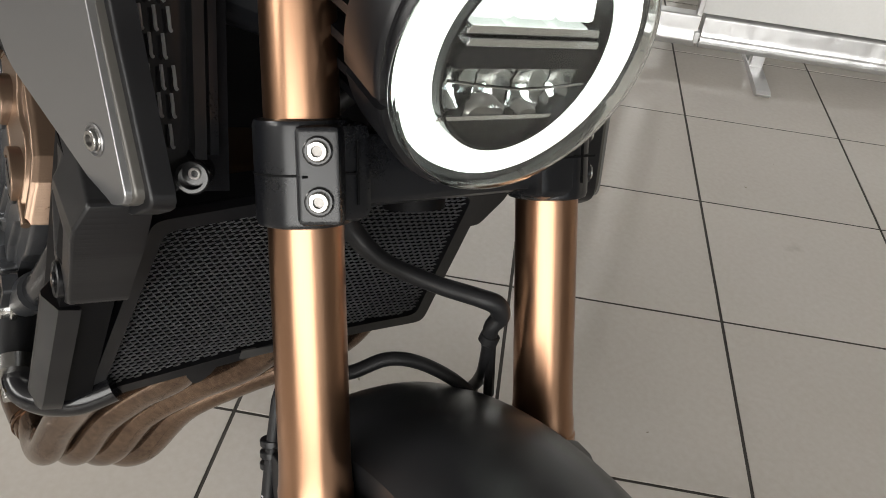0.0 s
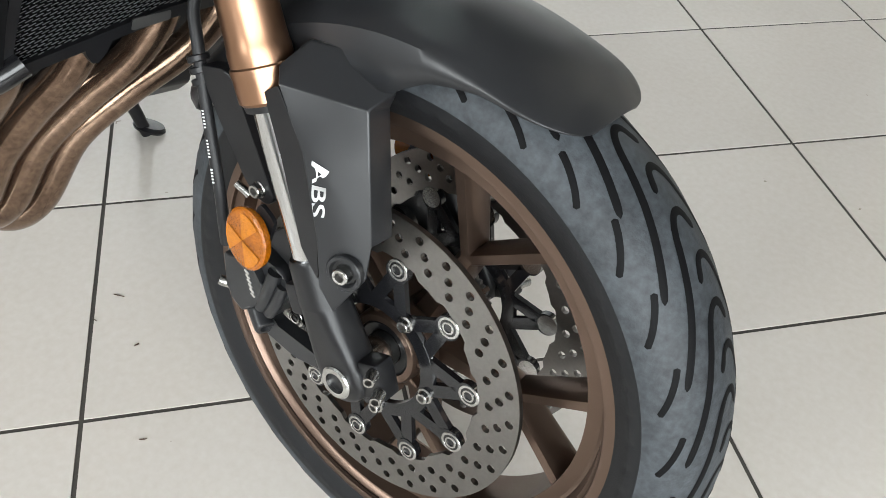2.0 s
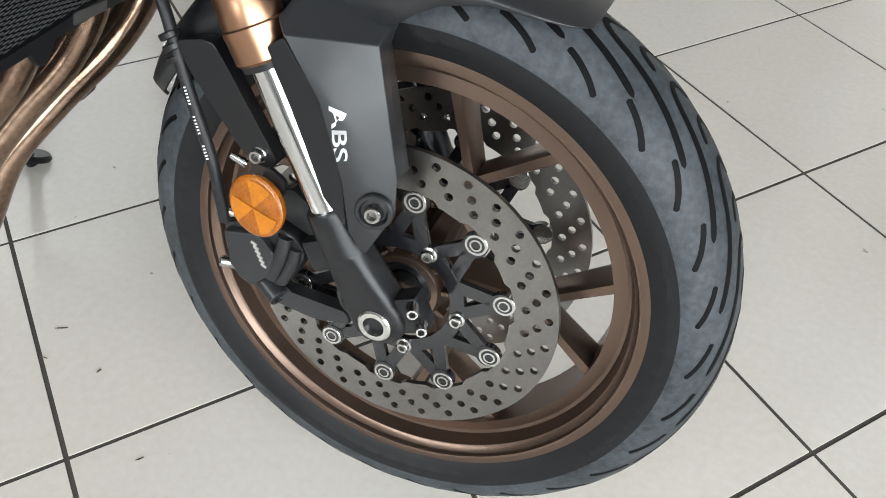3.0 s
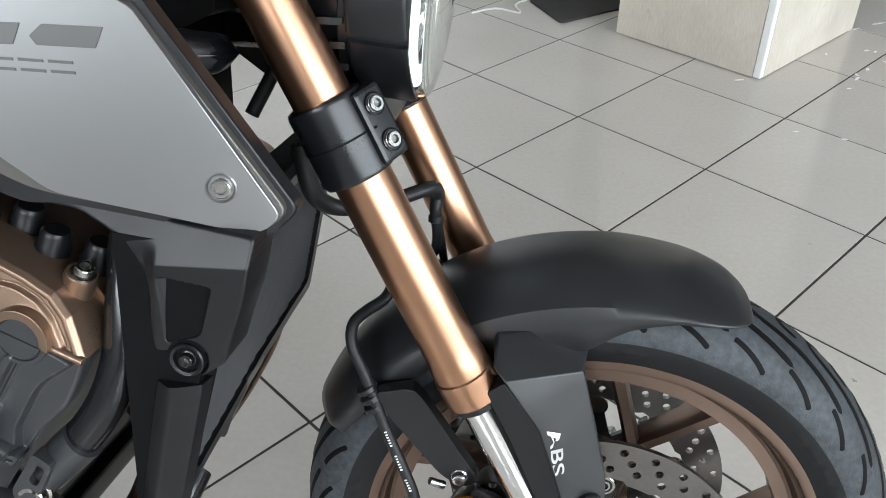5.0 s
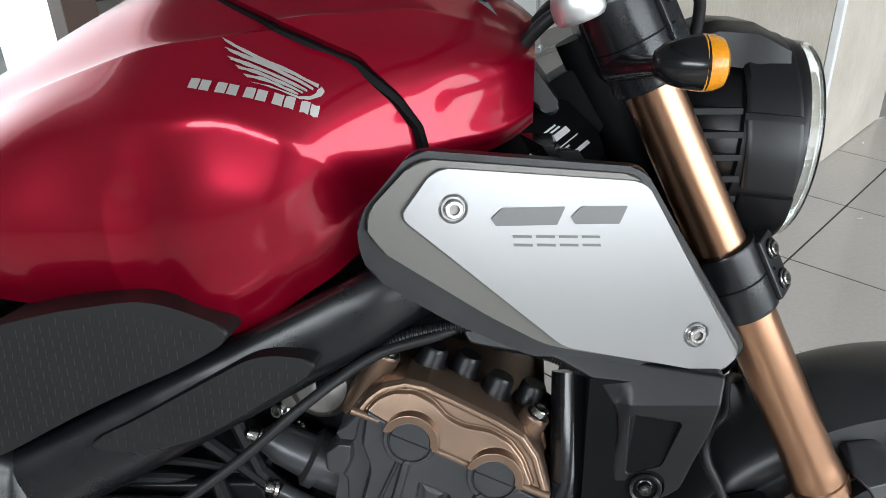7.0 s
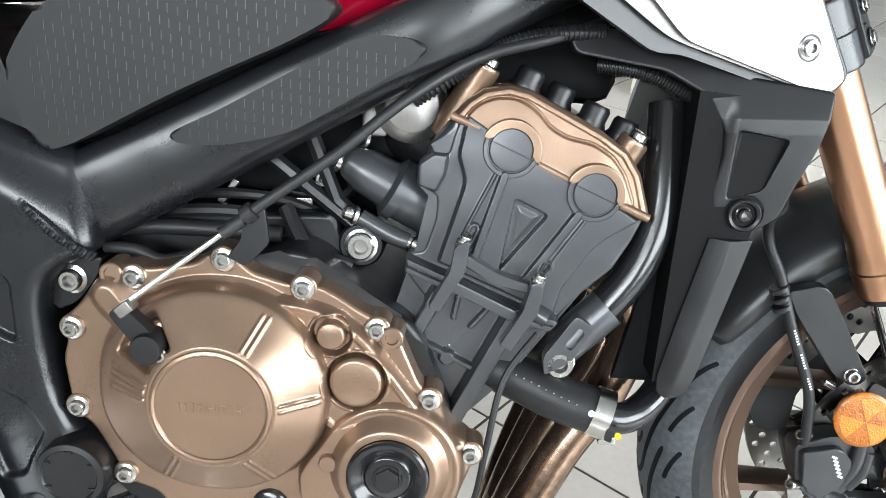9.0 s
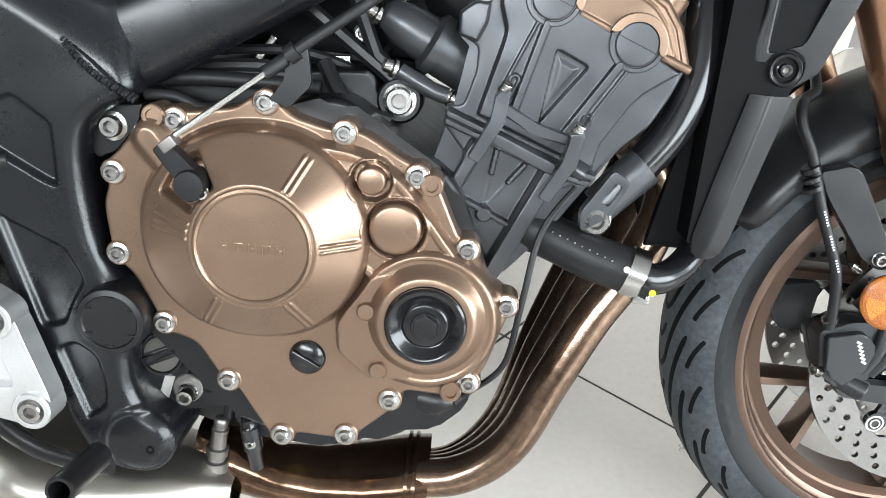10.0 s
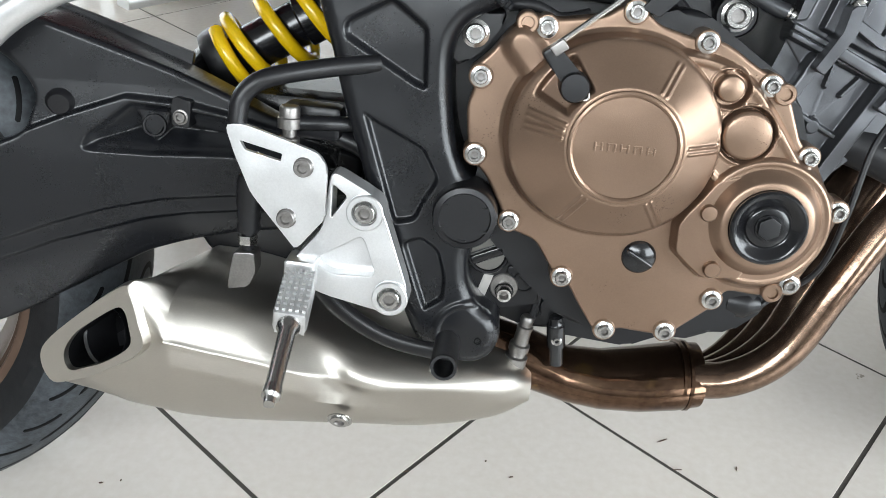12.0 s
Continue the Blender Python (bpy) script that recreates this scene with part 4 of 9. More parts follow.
def guard_wing(side):
    """The faceted flank of the mudguard that runs down in front of the fork slider."""
    bm = B()
    # outer facet, front facet and top facet
    P = {"a": (-0.098, side * 0.106, 0.244), "b": (-0.094, side * 0.080, 0.257), "c": (-0.026, side * 0.090, 0.236), "d": (-0.0885, side * 0.115, 0.236), "n": (-0.059, side * 0.116, 0.194), "e": (0.001, side * 0.098, 0.136),
         "f": (-0.037, side * 0.116, 0.1300), "g": (-0.045, side * 0.066, 0.262), "h": (-0.022, side * 0.066, 0.246), "i": (-0.027, side * 0.066, 0.232), "j": (0.000, side * 0.074, 0.134),
         "k": (-0.014, side * 0.114, 0.0705), "p": (-0.029, side * 0.116, 0.088), "l": (0.004, side * 0.102, 0.108), "m": (-0.10, side * 0.066, 0.254)}
    V = {k: bm.verts.new(p) for k, p in P.items()}
    for f in ("dcen", "nef", "dabc", "bghc", "chi", "cije", "fel", "flkp", "amgb"):
        bm.faces.new([V[c] for c in f])
    ob = part("mudguard_flank", bm, SATIN, guard, "faceted satin flank with white lettering", M=MF, angle=12, flat=False)
    so = ob.modifiers.new("thick", "SOLIDIFY")
    so.thickness, so.offset = 0.004, 0
    bv = ob.modifiers.new("edge", "BEVEL")
    bv.width, bv.segments, bv.limit_method = 0.0012, 2, "ANGLE"
    bm = B()
    lathe(bm, [(0.0155, -0.004), (0.0155, 0.001), (0.0145, 0.002), (0.012, 0.002), (0.010, -0.002), (0.0, -0.002)], (-0.0100, side * 0.1125, 0.1110), (0.2, side, 0.05), 24)
    part("bolt_cup", bm, SATIN, guard, M=MF)
    bolt(guard, (-0.0100, side * 0.1120, 0.1110), (0.2, side, 0.05), 0.0070, 0.008, STEEL, MF, 1.1)
    bm = B()
    prism(bm, rnd([(-0.103, 0.224), (-0.0885, 0.2355), (-0.059, 0.194), (-0.037, 0.1300), (-0.032, 0.092), (-0.052, 0.112), (-0.081, 0.181)], 0.003), side * 0.1160, side * 0.098, bev=0.0008)
    part("inner_strip", bm, BLACK, guard, "black strip between slider and flank", M=MF)
    if side < 0:
        me = text_mesh("ABS", 0.0160, 0.0002, WHITE_INK, 0.0002)
        ax = Vector((0.022, 0.0, -0.0535)).normalized()
        nrm = Vector((0.28, -1, 0.04)).normalized()
        ax = (ax - nrm * ax.dot(nrm)).normalized()
        upv = nrm.cross(ax)
        R = Matrix((ax, upv, nrm)).transposed().to_4x4()
        word = new("lettering", me)
        under(word, guard, MF @ Matrix.Translation((-0.0405, -0.1185, 0.1715)) @ R @ Matrix.Diagonal((1.68, 0.78, 1, 1)) @ Matrix(((1, 0.35, 0, 0), (0, 1, 0, 0), (0, 0, 1, 0), (0, 0, 0, 1))))
        wrap = word.modifiers.new("wrap", "SHRINKWRAP")
        wrap.target, wrap.wrap_method, wrap.offset, wrap.wrap_mode = ob, "NEAREST_SURFACEPOINT", 0.0007, "ABOVE_SURFACE"
    # rear stay that holds the brake hose
    bm = B()
    prism(bm, rnd([(-0.200, 0.200), (-0.165, 0.208), (-0.155, 0.195), (-0.105, 0.115), (-0.118, 0.105), (-0.140, 0.118), (-0.185, 0.175)], 0.008), side * 0.094, side * 0.080, bev=0.002)
    part("mudguard_stay", bm, BLACK, guard, M=MF)


for sd in (-1, 1):
    guard_wing(sd)


# brake calipers with hoses
def caliper(side):
    Mx = MF
    bm = B()
    prism(bm, rnd([(-0.163, 0.040), (-0.128, 0.052), (-0.092, 0.050), (-0.078, 0.033), (-0.096, -0.007), (-0.128, -0.025), (-0.153, -0.006)], 0.008), side * 0.094, side * 0.070, bev=0.004)
    prism(bm, rnd([(-0.158, 0.037), (-0.120, 0.044), (-0.104, 0.026), (-0.112, 0.002), (-0.130, -0.018), (-0.149, -0.004)], 0.006), side * 0.1020, side * 0.0935, bev=0.003)
    prism(bm, rnd([(-0.160, 0.03), (-0.10, 0.04), (-0.105, -0.022), (-0.14, -0.022)], 0.01), side * 0.058, side * 0.044, bev=0.003)
    cal = part("brake_caliper", bm, SATIN, bike, "black four-piston brake caliper", M=Mx)
    for p, q, r in (((-0.098, 0.046), (-0.112, -0.002), 0.0075), ((-0.088, 0.036), (-0.102, -0.004), 0.0060)):
        bm = B()
        tube(bm, [(p[0], side * 0.094, p[1]), ((p[0] + q[0]) / 2 + 0.003, side * 0.0965, (p[1] + q[1]) / 2), (q[0], side * 0.094, q[1])], r, 12)
        part("piston_bulge", bm, SATIN, cal, M=Mx)
    # slanting arm down to the fork foot, with the boss at the caliper's end
    bm = B()
    prism(bm, rnd([(-0.118, -0.006), (-0.100, -0.018), (-0.040, -0.020), (-0.034, -0.034), (-0.072, -0.040), (-0.124, -0.034), (-0.134, -0.022)], 0.005), side * 0.090, side * 0.076, bev=0.003)
    prism(bm, rnd([(-0.128, 0.062), (-0.100, 0.090), (-0.070, 0.07), (-0.045, 0.03), (-0.052, 0.010), (-0.075, 0.045)], 0.006), side * 0.084, side * 0.072, bev=0.002)
    prism(bm, rnd([(-0.046, 0.030), (-0.030, 0.020), (-0.026, -0.026), (-0.044, -0.020), (-0.052, 0.002)], 0.005), side * 0.088, side * 0.074, bev=0.002)
    part("caliper_bracket", bm, SATIN, cal, M=Mx)
    bm = B()
    lathe(bm, [(0.0105, -0.024), (0.0105, 0.010), (0.0095, 0.012), (0.006, 0.012), (0.005, 0.008), (0.0, 0.008)], (-0.114, side * 0.091, -0.020), (0.85, side * 0.35, -0.35), 20)
    part("pin_boss", bm, SATIN, cal, M=Mx)
    for p in ((-0.153, 0.052), (-0.153, -0.004)):
        bolt(cal, (p[0], side * 0.092, p[1]), (-0.75, side * 0.6, 0.25), 0.0052, 0.013, STEEL, Mx, 1.15)
    bolt(cal, (-0.1235, side * 0.094, 0.119), (0, side, 0), 0.0062, 0.007, STEEL, Mx, 1.2)
    bolt(cal, (-0.140, side * 0.092, 0.106), (-0.8, side * 0.3, 0.5), 0.0036, 0.012, STEEL, Mx, 1.1)
    bm = B()
    d = Vector((0.026, 0.0, -0.058)).normalized()
    for i in range(6):
        c = Vector((-0.121, side * 0.1024, 0.024)) + d * (-0.0125 + i * 0.0046) * -1
        box(bm, (0, 0, 0), (0.0024, 0.001, 0.0058), Matrix.Translation(c) @ Matrix.Rotation(radians(-66), 4, "Y"))
    part("marking", bm, SILVER_INK, cal, "pale maker's mark", M=Mx)
    # amber reflector on its plate
    bm = B()
    lathe(bm, [(0.0, -0.006), (0.0265, -0.006), (0.0275, -0.003), (0.0275, 0.000), (0.0262, 0.0012), (0.024, 0.0022), (0.0, 0.0032)], (-0.114, side * 0.116, 0.0835), (-0.12, side, 0.10), 40)
    rf = part("reflector", bm, ORANGE, bike, "round orange reflector with triangular facets", M=Mx)
    bm = B()
    T = Matrix.Translation((-0.114, side * 0.1195, 0.0835)) @ turn_to((-0.12, side, 0.10))
    for k in range(6):
        a0 = 2 * math.pi * k / 6 + 0.75
        pts = [(0, 0, 0.0006)] + [(0.0235 * math.cos(a0 + 2 * math.pi / 6 * j / 4), 0.0235 * math.sin(a0 + 2 * math.pi / 6 * j / 4), -0.0004) for j in range(5)]
        if k % 2 == 0:
            bm.faces.new([bm.verts.new(T @ Vector(p)) for p in pts])
    part("facet", bm, FACET, rf, "brighter triangular facets", M=Mx)
    bm = B()
    prism(bm, rnd([(-0.125, 0.075), (-0.108, 0.12), (-0.09, 0.11), (-0.10, 0.07)], 0.006), side * 0.108, side * 0.104)
    part("reflector_plate", bm, BLACK, rf, M=Mx)
    # hose from the stay down to the caliper
    bm = B()
    upper = [(-0.150, 0.055, 0.235), (-0.162, 0.036, 0.262), (-0.18, 0.008, 0.276), (-0.19, -0.018, 0.279), (-0.197, -0.043, 0.266), (-0.211, -0.057, 0.259), (-0.220, -0.073, 0.254), (-0.219, -0.083, 0.238), (-0.207, -0.089, 0.213)]
    if side > 0:
        upper = [(-0.165, 0.050, 0.300), (-0.166, 0.056, 0.27), (-0.185, 0.075, 0.235), (-0.200, 0.088, 0.205)]
    tube(bm, upper + [(-0.19, side * 0.094, 0.165), (-0.165, side * 0.101, 0.105), (-0.158, side * 0.100, 0.062), (-0.157, side * 0.098, 0.045)], 0.0052, 10)
    hs = part("brake_hose", bm, HOSE, bike, "black rubber brake hose with white print", M=Mx)
    bm = B()
    for i in range(23):
        f = i / 22
        p = Vector((-0.1885, side * 0.0990, 0.1635)).lerp(Vector((-0.1655, side * 0.1065, 0.108)), f)
        if i % 9 not in (6, 7, 8):
            box(bm, (0, 0, 0), (0.0022, 0.0008, 0.0013), Matrix.Translation(p) @ Matrix.Rotation(radians(-22), 4, "Y"))
    part("print", bm, WHITE_INK, hs, "white print", M=Mx)
    bm = B()
    d = Vector((-0.203, side * 0.089, 0.192))
    for k in range(3):
        lathe(bm, [(0.0085, -0.003), (0.0095, -0.002), (0.0095, 0.002), (0.0085, 0.003)], d + Vector((-0.003, 0, 0.009)) * (k - 1) * 1.0, (-0.5, 0, 0.86), 14)
    part("hose_clip", bm, BLACK, hs, M=Mx)
    return cal


for sd in (-1, 1):
    caliper(sd)
# hose bridge between the legs
bm = B()
tube(bm, [(-0.268, -0.037, 0.40), (-0.262, -0.034, 0.360), (-0.252, -0.022, 0.341), (-0.232, -0.008, 0.333), (-0.20, 0.015, 0.334), (-0.175, 0.034, 0.338), (-0.167, 0.046, 0.335), (-0.165, 0.0515, 0.325), (-0.166, 0.048, 0.314), (-0.165, 0.050, 0.297)], [0.0085, 0.0085, 0.0080, 0.0066, 0.0066, 0.0068, 0.0075, 0.0072, 0.0060, 0.0052], 14)
hb = part("hose_bridge", bm, HOSE, bike, "thick black rubber hose between the fork legs", M=MF)
bm = B()
tube(bm, [(-0.165, 0.049, 0.308), (-0.162, 0.054, 0.285), (-0.158, 0.062, 0.25)], 0.0042, 8)
lathe(bm, [(0.0062, -0.004), (0.0075, -0.003), (0.0075, 0.003), (0.0062, 0.004)], (-0.1655, 0.049, 0.304), (0, 0.1, 1), 14)
part("thin_cable", bm, HOSE, hb, M=MF)


# headlight
def headlight():
    c = Vector((-0.170, 0.0, 0.524))
    ax = Vector((0.985, 0.0, -0.10)).normalized()

    def tall(bm):
        # the ring's opening is stretched upright to fit the camera's view
        upv = Vector((0.10, 0, 0.985)).normalized()
        for v in bm.verts:
            d = v.co - c
            if (d - ax * d.dot(ax)).length < 0.0665:
                v.co += upv * d.dot(upv) * 0.105

    bm = B()
    lathe(bm, [(0.055, -0.100), (0.066, -0.090), (0.080, -0.060), (0.0815, -0.052), (0.0865, -0.050), (0.0880, -0.030), (0.0885, -0.004), (0.0865, 0.002), (0.083, -0.004), (0.060, -0.03), (0, -0.034)], c, ax, 56)
    hl = part("headlight", bm, BLACK, bike, "round headlight in a ribbed black housing with a lit ring", M=MF)
    for k, z in enumerate((-0.052, -0.034, -0.016, 0.002, 0.020, 0.038)):
        for side in (-1, 1):
            bm = B()
            wy = math.sqrt(max(0.0, 0.084 ** 2 - z * z))
            prism(bm, rnd([(-0.090, -0.0025), (-0.048, -0.0025), (-0.048, 0.0025), (-0.098, 0.0025)], 0.001), side * (wy + 0.004), side * (wy - 0.012), M=Matrix.Translation(c + Vector((0, 0, z))))
            part("cooling_rib", bm, BLACK, hl, M=MF)
    # shell segments round the rim
    for a0, a1 in ((22, 62), (66, 114), (118, 158), (-158, -112), (-68, -22), (-18, 18), (162, 198)):
        bm = B()
        loops = []
        for j in range(9):
            a = radians(a0 + (a1 - a0) * j / 8)
            d = Vector((0, math.cos(a), math.sin(a)))
            loops.append([c + d * r + Vector((x, 0, -0.10 * x)) for r, x in ((0.0895, -0.046), (0.0925, -0.042), (0.0925, -0.006), (0.0905, -0.002), (0.086, -0.002), (0.086, -0.046))])
        loft(bm, loops)
        part("housing_shell", bm, BLACK, hl, M=MF)
    bm = B()
    loops = []
    for x, w, zt, zb in ((-0.262, 0.045, 0.622, 0.600), (-0.235, 0.056, 0.630, 0.596), (-0.205, 0.062, 0.628, 0.592), (-0.178, 0.060, 0.614, 0.590)):
        loops.append([(x, -w, zb), (x, -w * 0.92, zt - 0.008), (x, -w * 0.6, zt), (x, w * 0.6, zt), (x, w * 0.92, zt - 0.008), (x, w, zb)])
    loft(bm, loops)
    part("top_cowl", bm, BLACK, hl, M=MF)
    bm = B()
    lathe(bm, [(0.0575, -0.004), (0.060, 0.002), (0.070, 0.006), (0.079, 0.004), (0.0815, -0.002), (0.079, -0.006), (0.060, -0.008), (0.0575, -0.004)], c, ax, 72)
    tall(bm)
    part("light_ring", bm, GLOW, hl, "lit white daytime light ring", M=MF)
    T = Matrix.Translation(c) @ Matrix((Vector((0, 1, 0)), Vector((0.10, 0, 0.985)).normalized(), ax)).transposed().to_4x4()
    into = T @ Matrix(((1, 0, 0, 0), (0, 0, 1, 0), (0, -1, 0, 0.0), (0, 0, 0, 1)))
    bm = B()
    lathe(bm, [(0.0575, -0.004), (0.0565, 0.004), (0.0545, 0.004), (0.0520, -0.016), (0.0575, -0.016), (0.0575, -0.004)], c, ax, 64)
    tall(bm)
    part("inner_bezel", bm, GLOSS_BLACK, hl, "glossy black inner bezel", M=MF)
    for k, (x0, x1, z0, z1) in enumerate(((-0.045, -0.016, 0.020, 0.040), (-0.0145, 0.0145, 0.020, 0.048), (0.016, 0.045, 0.020, 0.040))):
        bm = B()
        prism(bm, rnd([(x0, z0), (x1, z0), (x1 - (0.009 if k == 2 else 0), z1), (x0 + (0.009 if k == 0 else 0), z1)], 0.005), 0.002, 0.02, bev=0.003, M=into)
        part("upper_reflector", bm, GLOW_LAMP, hl, "lit upper lamp", M=MF)
    for z0, z1, y0 in ((0.0135, 0.0185, -0.003), (0.0080, 0.0125, -0.006), (-0.0415, -0.0385, -0.002)):
        bm = B()
        prism(bm, rnd([(-0.048, z0), (0.048, z0), (0.046, z1), (-0.046, z1)], 0.001), y0, 0.016, bev=0.001, M=into)
        part("lamp_sill", bm, CHROME, hl, "bright lamp sill", M=MF)
    bm = B()
    prism(bm, rnd([(-0.050, -0.0072), (0.050, -0.0072), (0.047, 0.0072), (-0.047, 0.0072)], 0.003), -0.004, 0.02, M=into, bev=0.002)
    part("divider", bm, GLOSS_BLACK, hl, "glossy black divider bar", M=MF)
    # four mirror bowls with creased walls
    for k, (x0, x1) in enumerate(((-0.047, -0.027), (-0.026, -0.001), (0.001, 0.026), (0.027, 0.047))):
        bm = B()
        n = 10
        grid = []
        for j in range(n + 1):
            row = []
            for i in range(n + 1):
                u, v = i / n, j / n
                bowl = (1 - (2 * u - 1) ** 2) ** 0.6 * (1 - (1.6 * v - 0.8) ** 2) + 0.10 * ((i + j + k) % 3 == 0)
                row.append(bm.verts.new(into @ Vector((x0 + (x1 - x0) * u, 0.002 + 0.014 * bowl, -0.0385 + 0.031 * v))))
            grid.append(row)
        for j in range(n):
            for i in range(n):
                bm.faces.new((grid[j][i], grid[j][i + 1], grid[j + 1][i + 1], grid[j + 1][i]))
        part("lower_reflector", bm, REFLECTOR, hl, "creased mirror reflector", M=MF)
    for x, w in ((-0.012, 0.016), (0.020, 0.008)):
        bm = B()
        loft(bm, [[into @ Vector((x + w * r * math.cos(a), 0.004 - d, -0.039 + w * 0.55 * r * math.sin(a))) for a in (math.pi * q / 12 for q in range(13))] for r, d in ((1.0, -0.006), (0.97, 0.001), (0.8, 0.004))])
        part("shade_dome", bm, DULL, hl, "dull half-round shade", M=MF)
    bm = B()
    tube(bm, [tuple(into @ Vector(p)) for p in ((-0.050, -0.004, -0.0140), (0.0, -0.007, -0.0175), (0.050, -0.004, -0.0160))], 0.0010, 8)
    part("clear_rail", bm, CHROME, hl, M=MF)
    for k in range(7):
        bm = B()
        x = -0.026 + 0.0082 * k
        zb = -math.sqrt(0.0545 ** 2 - x * x)
        prism(bm, [(x - 0.0030, zb), (x + 0.0002, zb), (x + 0.0030, -0.0440), (x + 0.0016, -0.0425), (x - 0.0040, -0.0425)], 0.006, 0.022, bev=0.0006, M=into)
        part("fin", bm, GLOSS_BLACK, hl, M=MF)
    bm = B()
    dome = [(0.0865 * math.cos(t), 0.012 + 0.010 * math.sin(t) ** 1.0) for t in (math.pi / 2 * k / 8 for k in range(9))]
    lathe(bm, [(0.0870, 0.000), (0.0870, 0.008)] + dome[:-1] + [(0, 0.022)], c, ax, 56)
    ln = part("lens", bm, LENS, hl, "clear domed lens", M=MF, flat=False)
    so = ln.modifiers.new("thick", "SOLIDIFY")
    so.thickness, so.offset = 0.002, -1
    ln.visible_shadow = False
    return hl


headlight()


# indicator on its stalk, and the small things round the upper clamp
def indicator(side):
    bm = B()
    tube(bm, [(-0.325, side * 0.10, 0.600), (-0.312, side * 0.15, 0.606), (-0.302, side * 0.19, 0.612)], [0.012, 0.008, 0.008], 12)
    loops = []
    for x, w, h in ((-0.314, 0.008, 0.008), (-0.307, 0.016, 0.013), (-0.298, 0.021, 0.016), (-0.289, 0.023, 0.0178), (-0.283, 0.023, 0.0183)):
        loops.append([(x, side * (0.205 + w * math.cos(t)), 0.615 + h * math.sin(t)) for t in (2 * math.pi * k / 20 for k in range(20))])
    loft(bm, loops)
    ob = part("indicator", bm, GLOSS_BLACK, bike, "black turn indicator with an amber lens", M=MF)
    bm = B()
    loops = []
    for x, f in ((-0.285, 1.0), (-0.278, 0.98), (-0.272, 0.85), (-0.269, 0.55)):
        loops.append([(x, side * (0.205 + 0.023 * f * math.cos(t)), 0.615 + 0.0183 * f * math.sin(t)) for t in (2 * math.pi * k / 20 for k in range(20))])
    loft(bm, loops)
    part("lens", bm, AMBER, ob, "amber lens", M=MF)


for sd in (-1, 1):
    indicator(sd)
bm = B()
tube(bm, [(-0.36, -0.33, 0.73), (-0.365, -0.18, 0.745), (-0.345, -0.06, 0.775), (-0.345, 0.06, 0.775), (-0.365, 0.18, 0.745), (-0.36, 0.33, 0.73)], 0.011, 14)
part("handlebar", bm, BLACK, bike, "black handlebar", M=MF)
bm = B()
lathe(bm, [(0.0, 0.0), (0.018, 0.0), (0.0205, 0.004), (0.0205, 0.014), (0.0165, 0.026), (0.008, 0.032), (0.0, 0.033)], (-0.352, -0.115, 0.638), (-0.35, -0.1, 0.93), 28)
part("stem_cap", bm, ALU, bike, "bright domed metal cap", M=MF)
for pts, r in (([(-0.30, -0.06, 0.65), (-0.27, -0.02, 0.62), (-0.275, 0.01, 0.55), (-0.29, 0.0, 0.47), (-0.31, -0.03, 0.42)], 0.006), ([(-0.285, -0.09, 0.67), (-0.255, -0.06, 0.645), (-0.262, -0.04, 0.57)], 0.005),
               ([(-0.33, -0.08, 0.66), (-0.38, -0.07, 0.63), (-0.41, -0.05, 0.58), (-0.42, -0.03, 0.50)], 0.006), ([(-0.33, -0.05, 0.66), (-0.37, -0.03, 0.645), (-0.40, 0.0, 0.60)], 0.004)):
    bm = B()
    tube(bm, pts, r, 10)
    part("cable", bm, HOSE, bike, "black cable behind the headlight", M=MF)


# ---------------------------------------------------------------- the motorcycle: body, seen from its right side
YC = -0.04                       # middle plane of the frame


def plate(name, outline, y0, y1, mat, parent, label="", holes=(), bev=0.002, r=0.006, M=None):
    bm = B()
    prism(bm, rnd(outline, r) if r else outline, y0, y1, [rnd(h, min(r, 0.004)) if r else h for h in holes], bev)
    return part(name, bm, mat, parent, label, M)


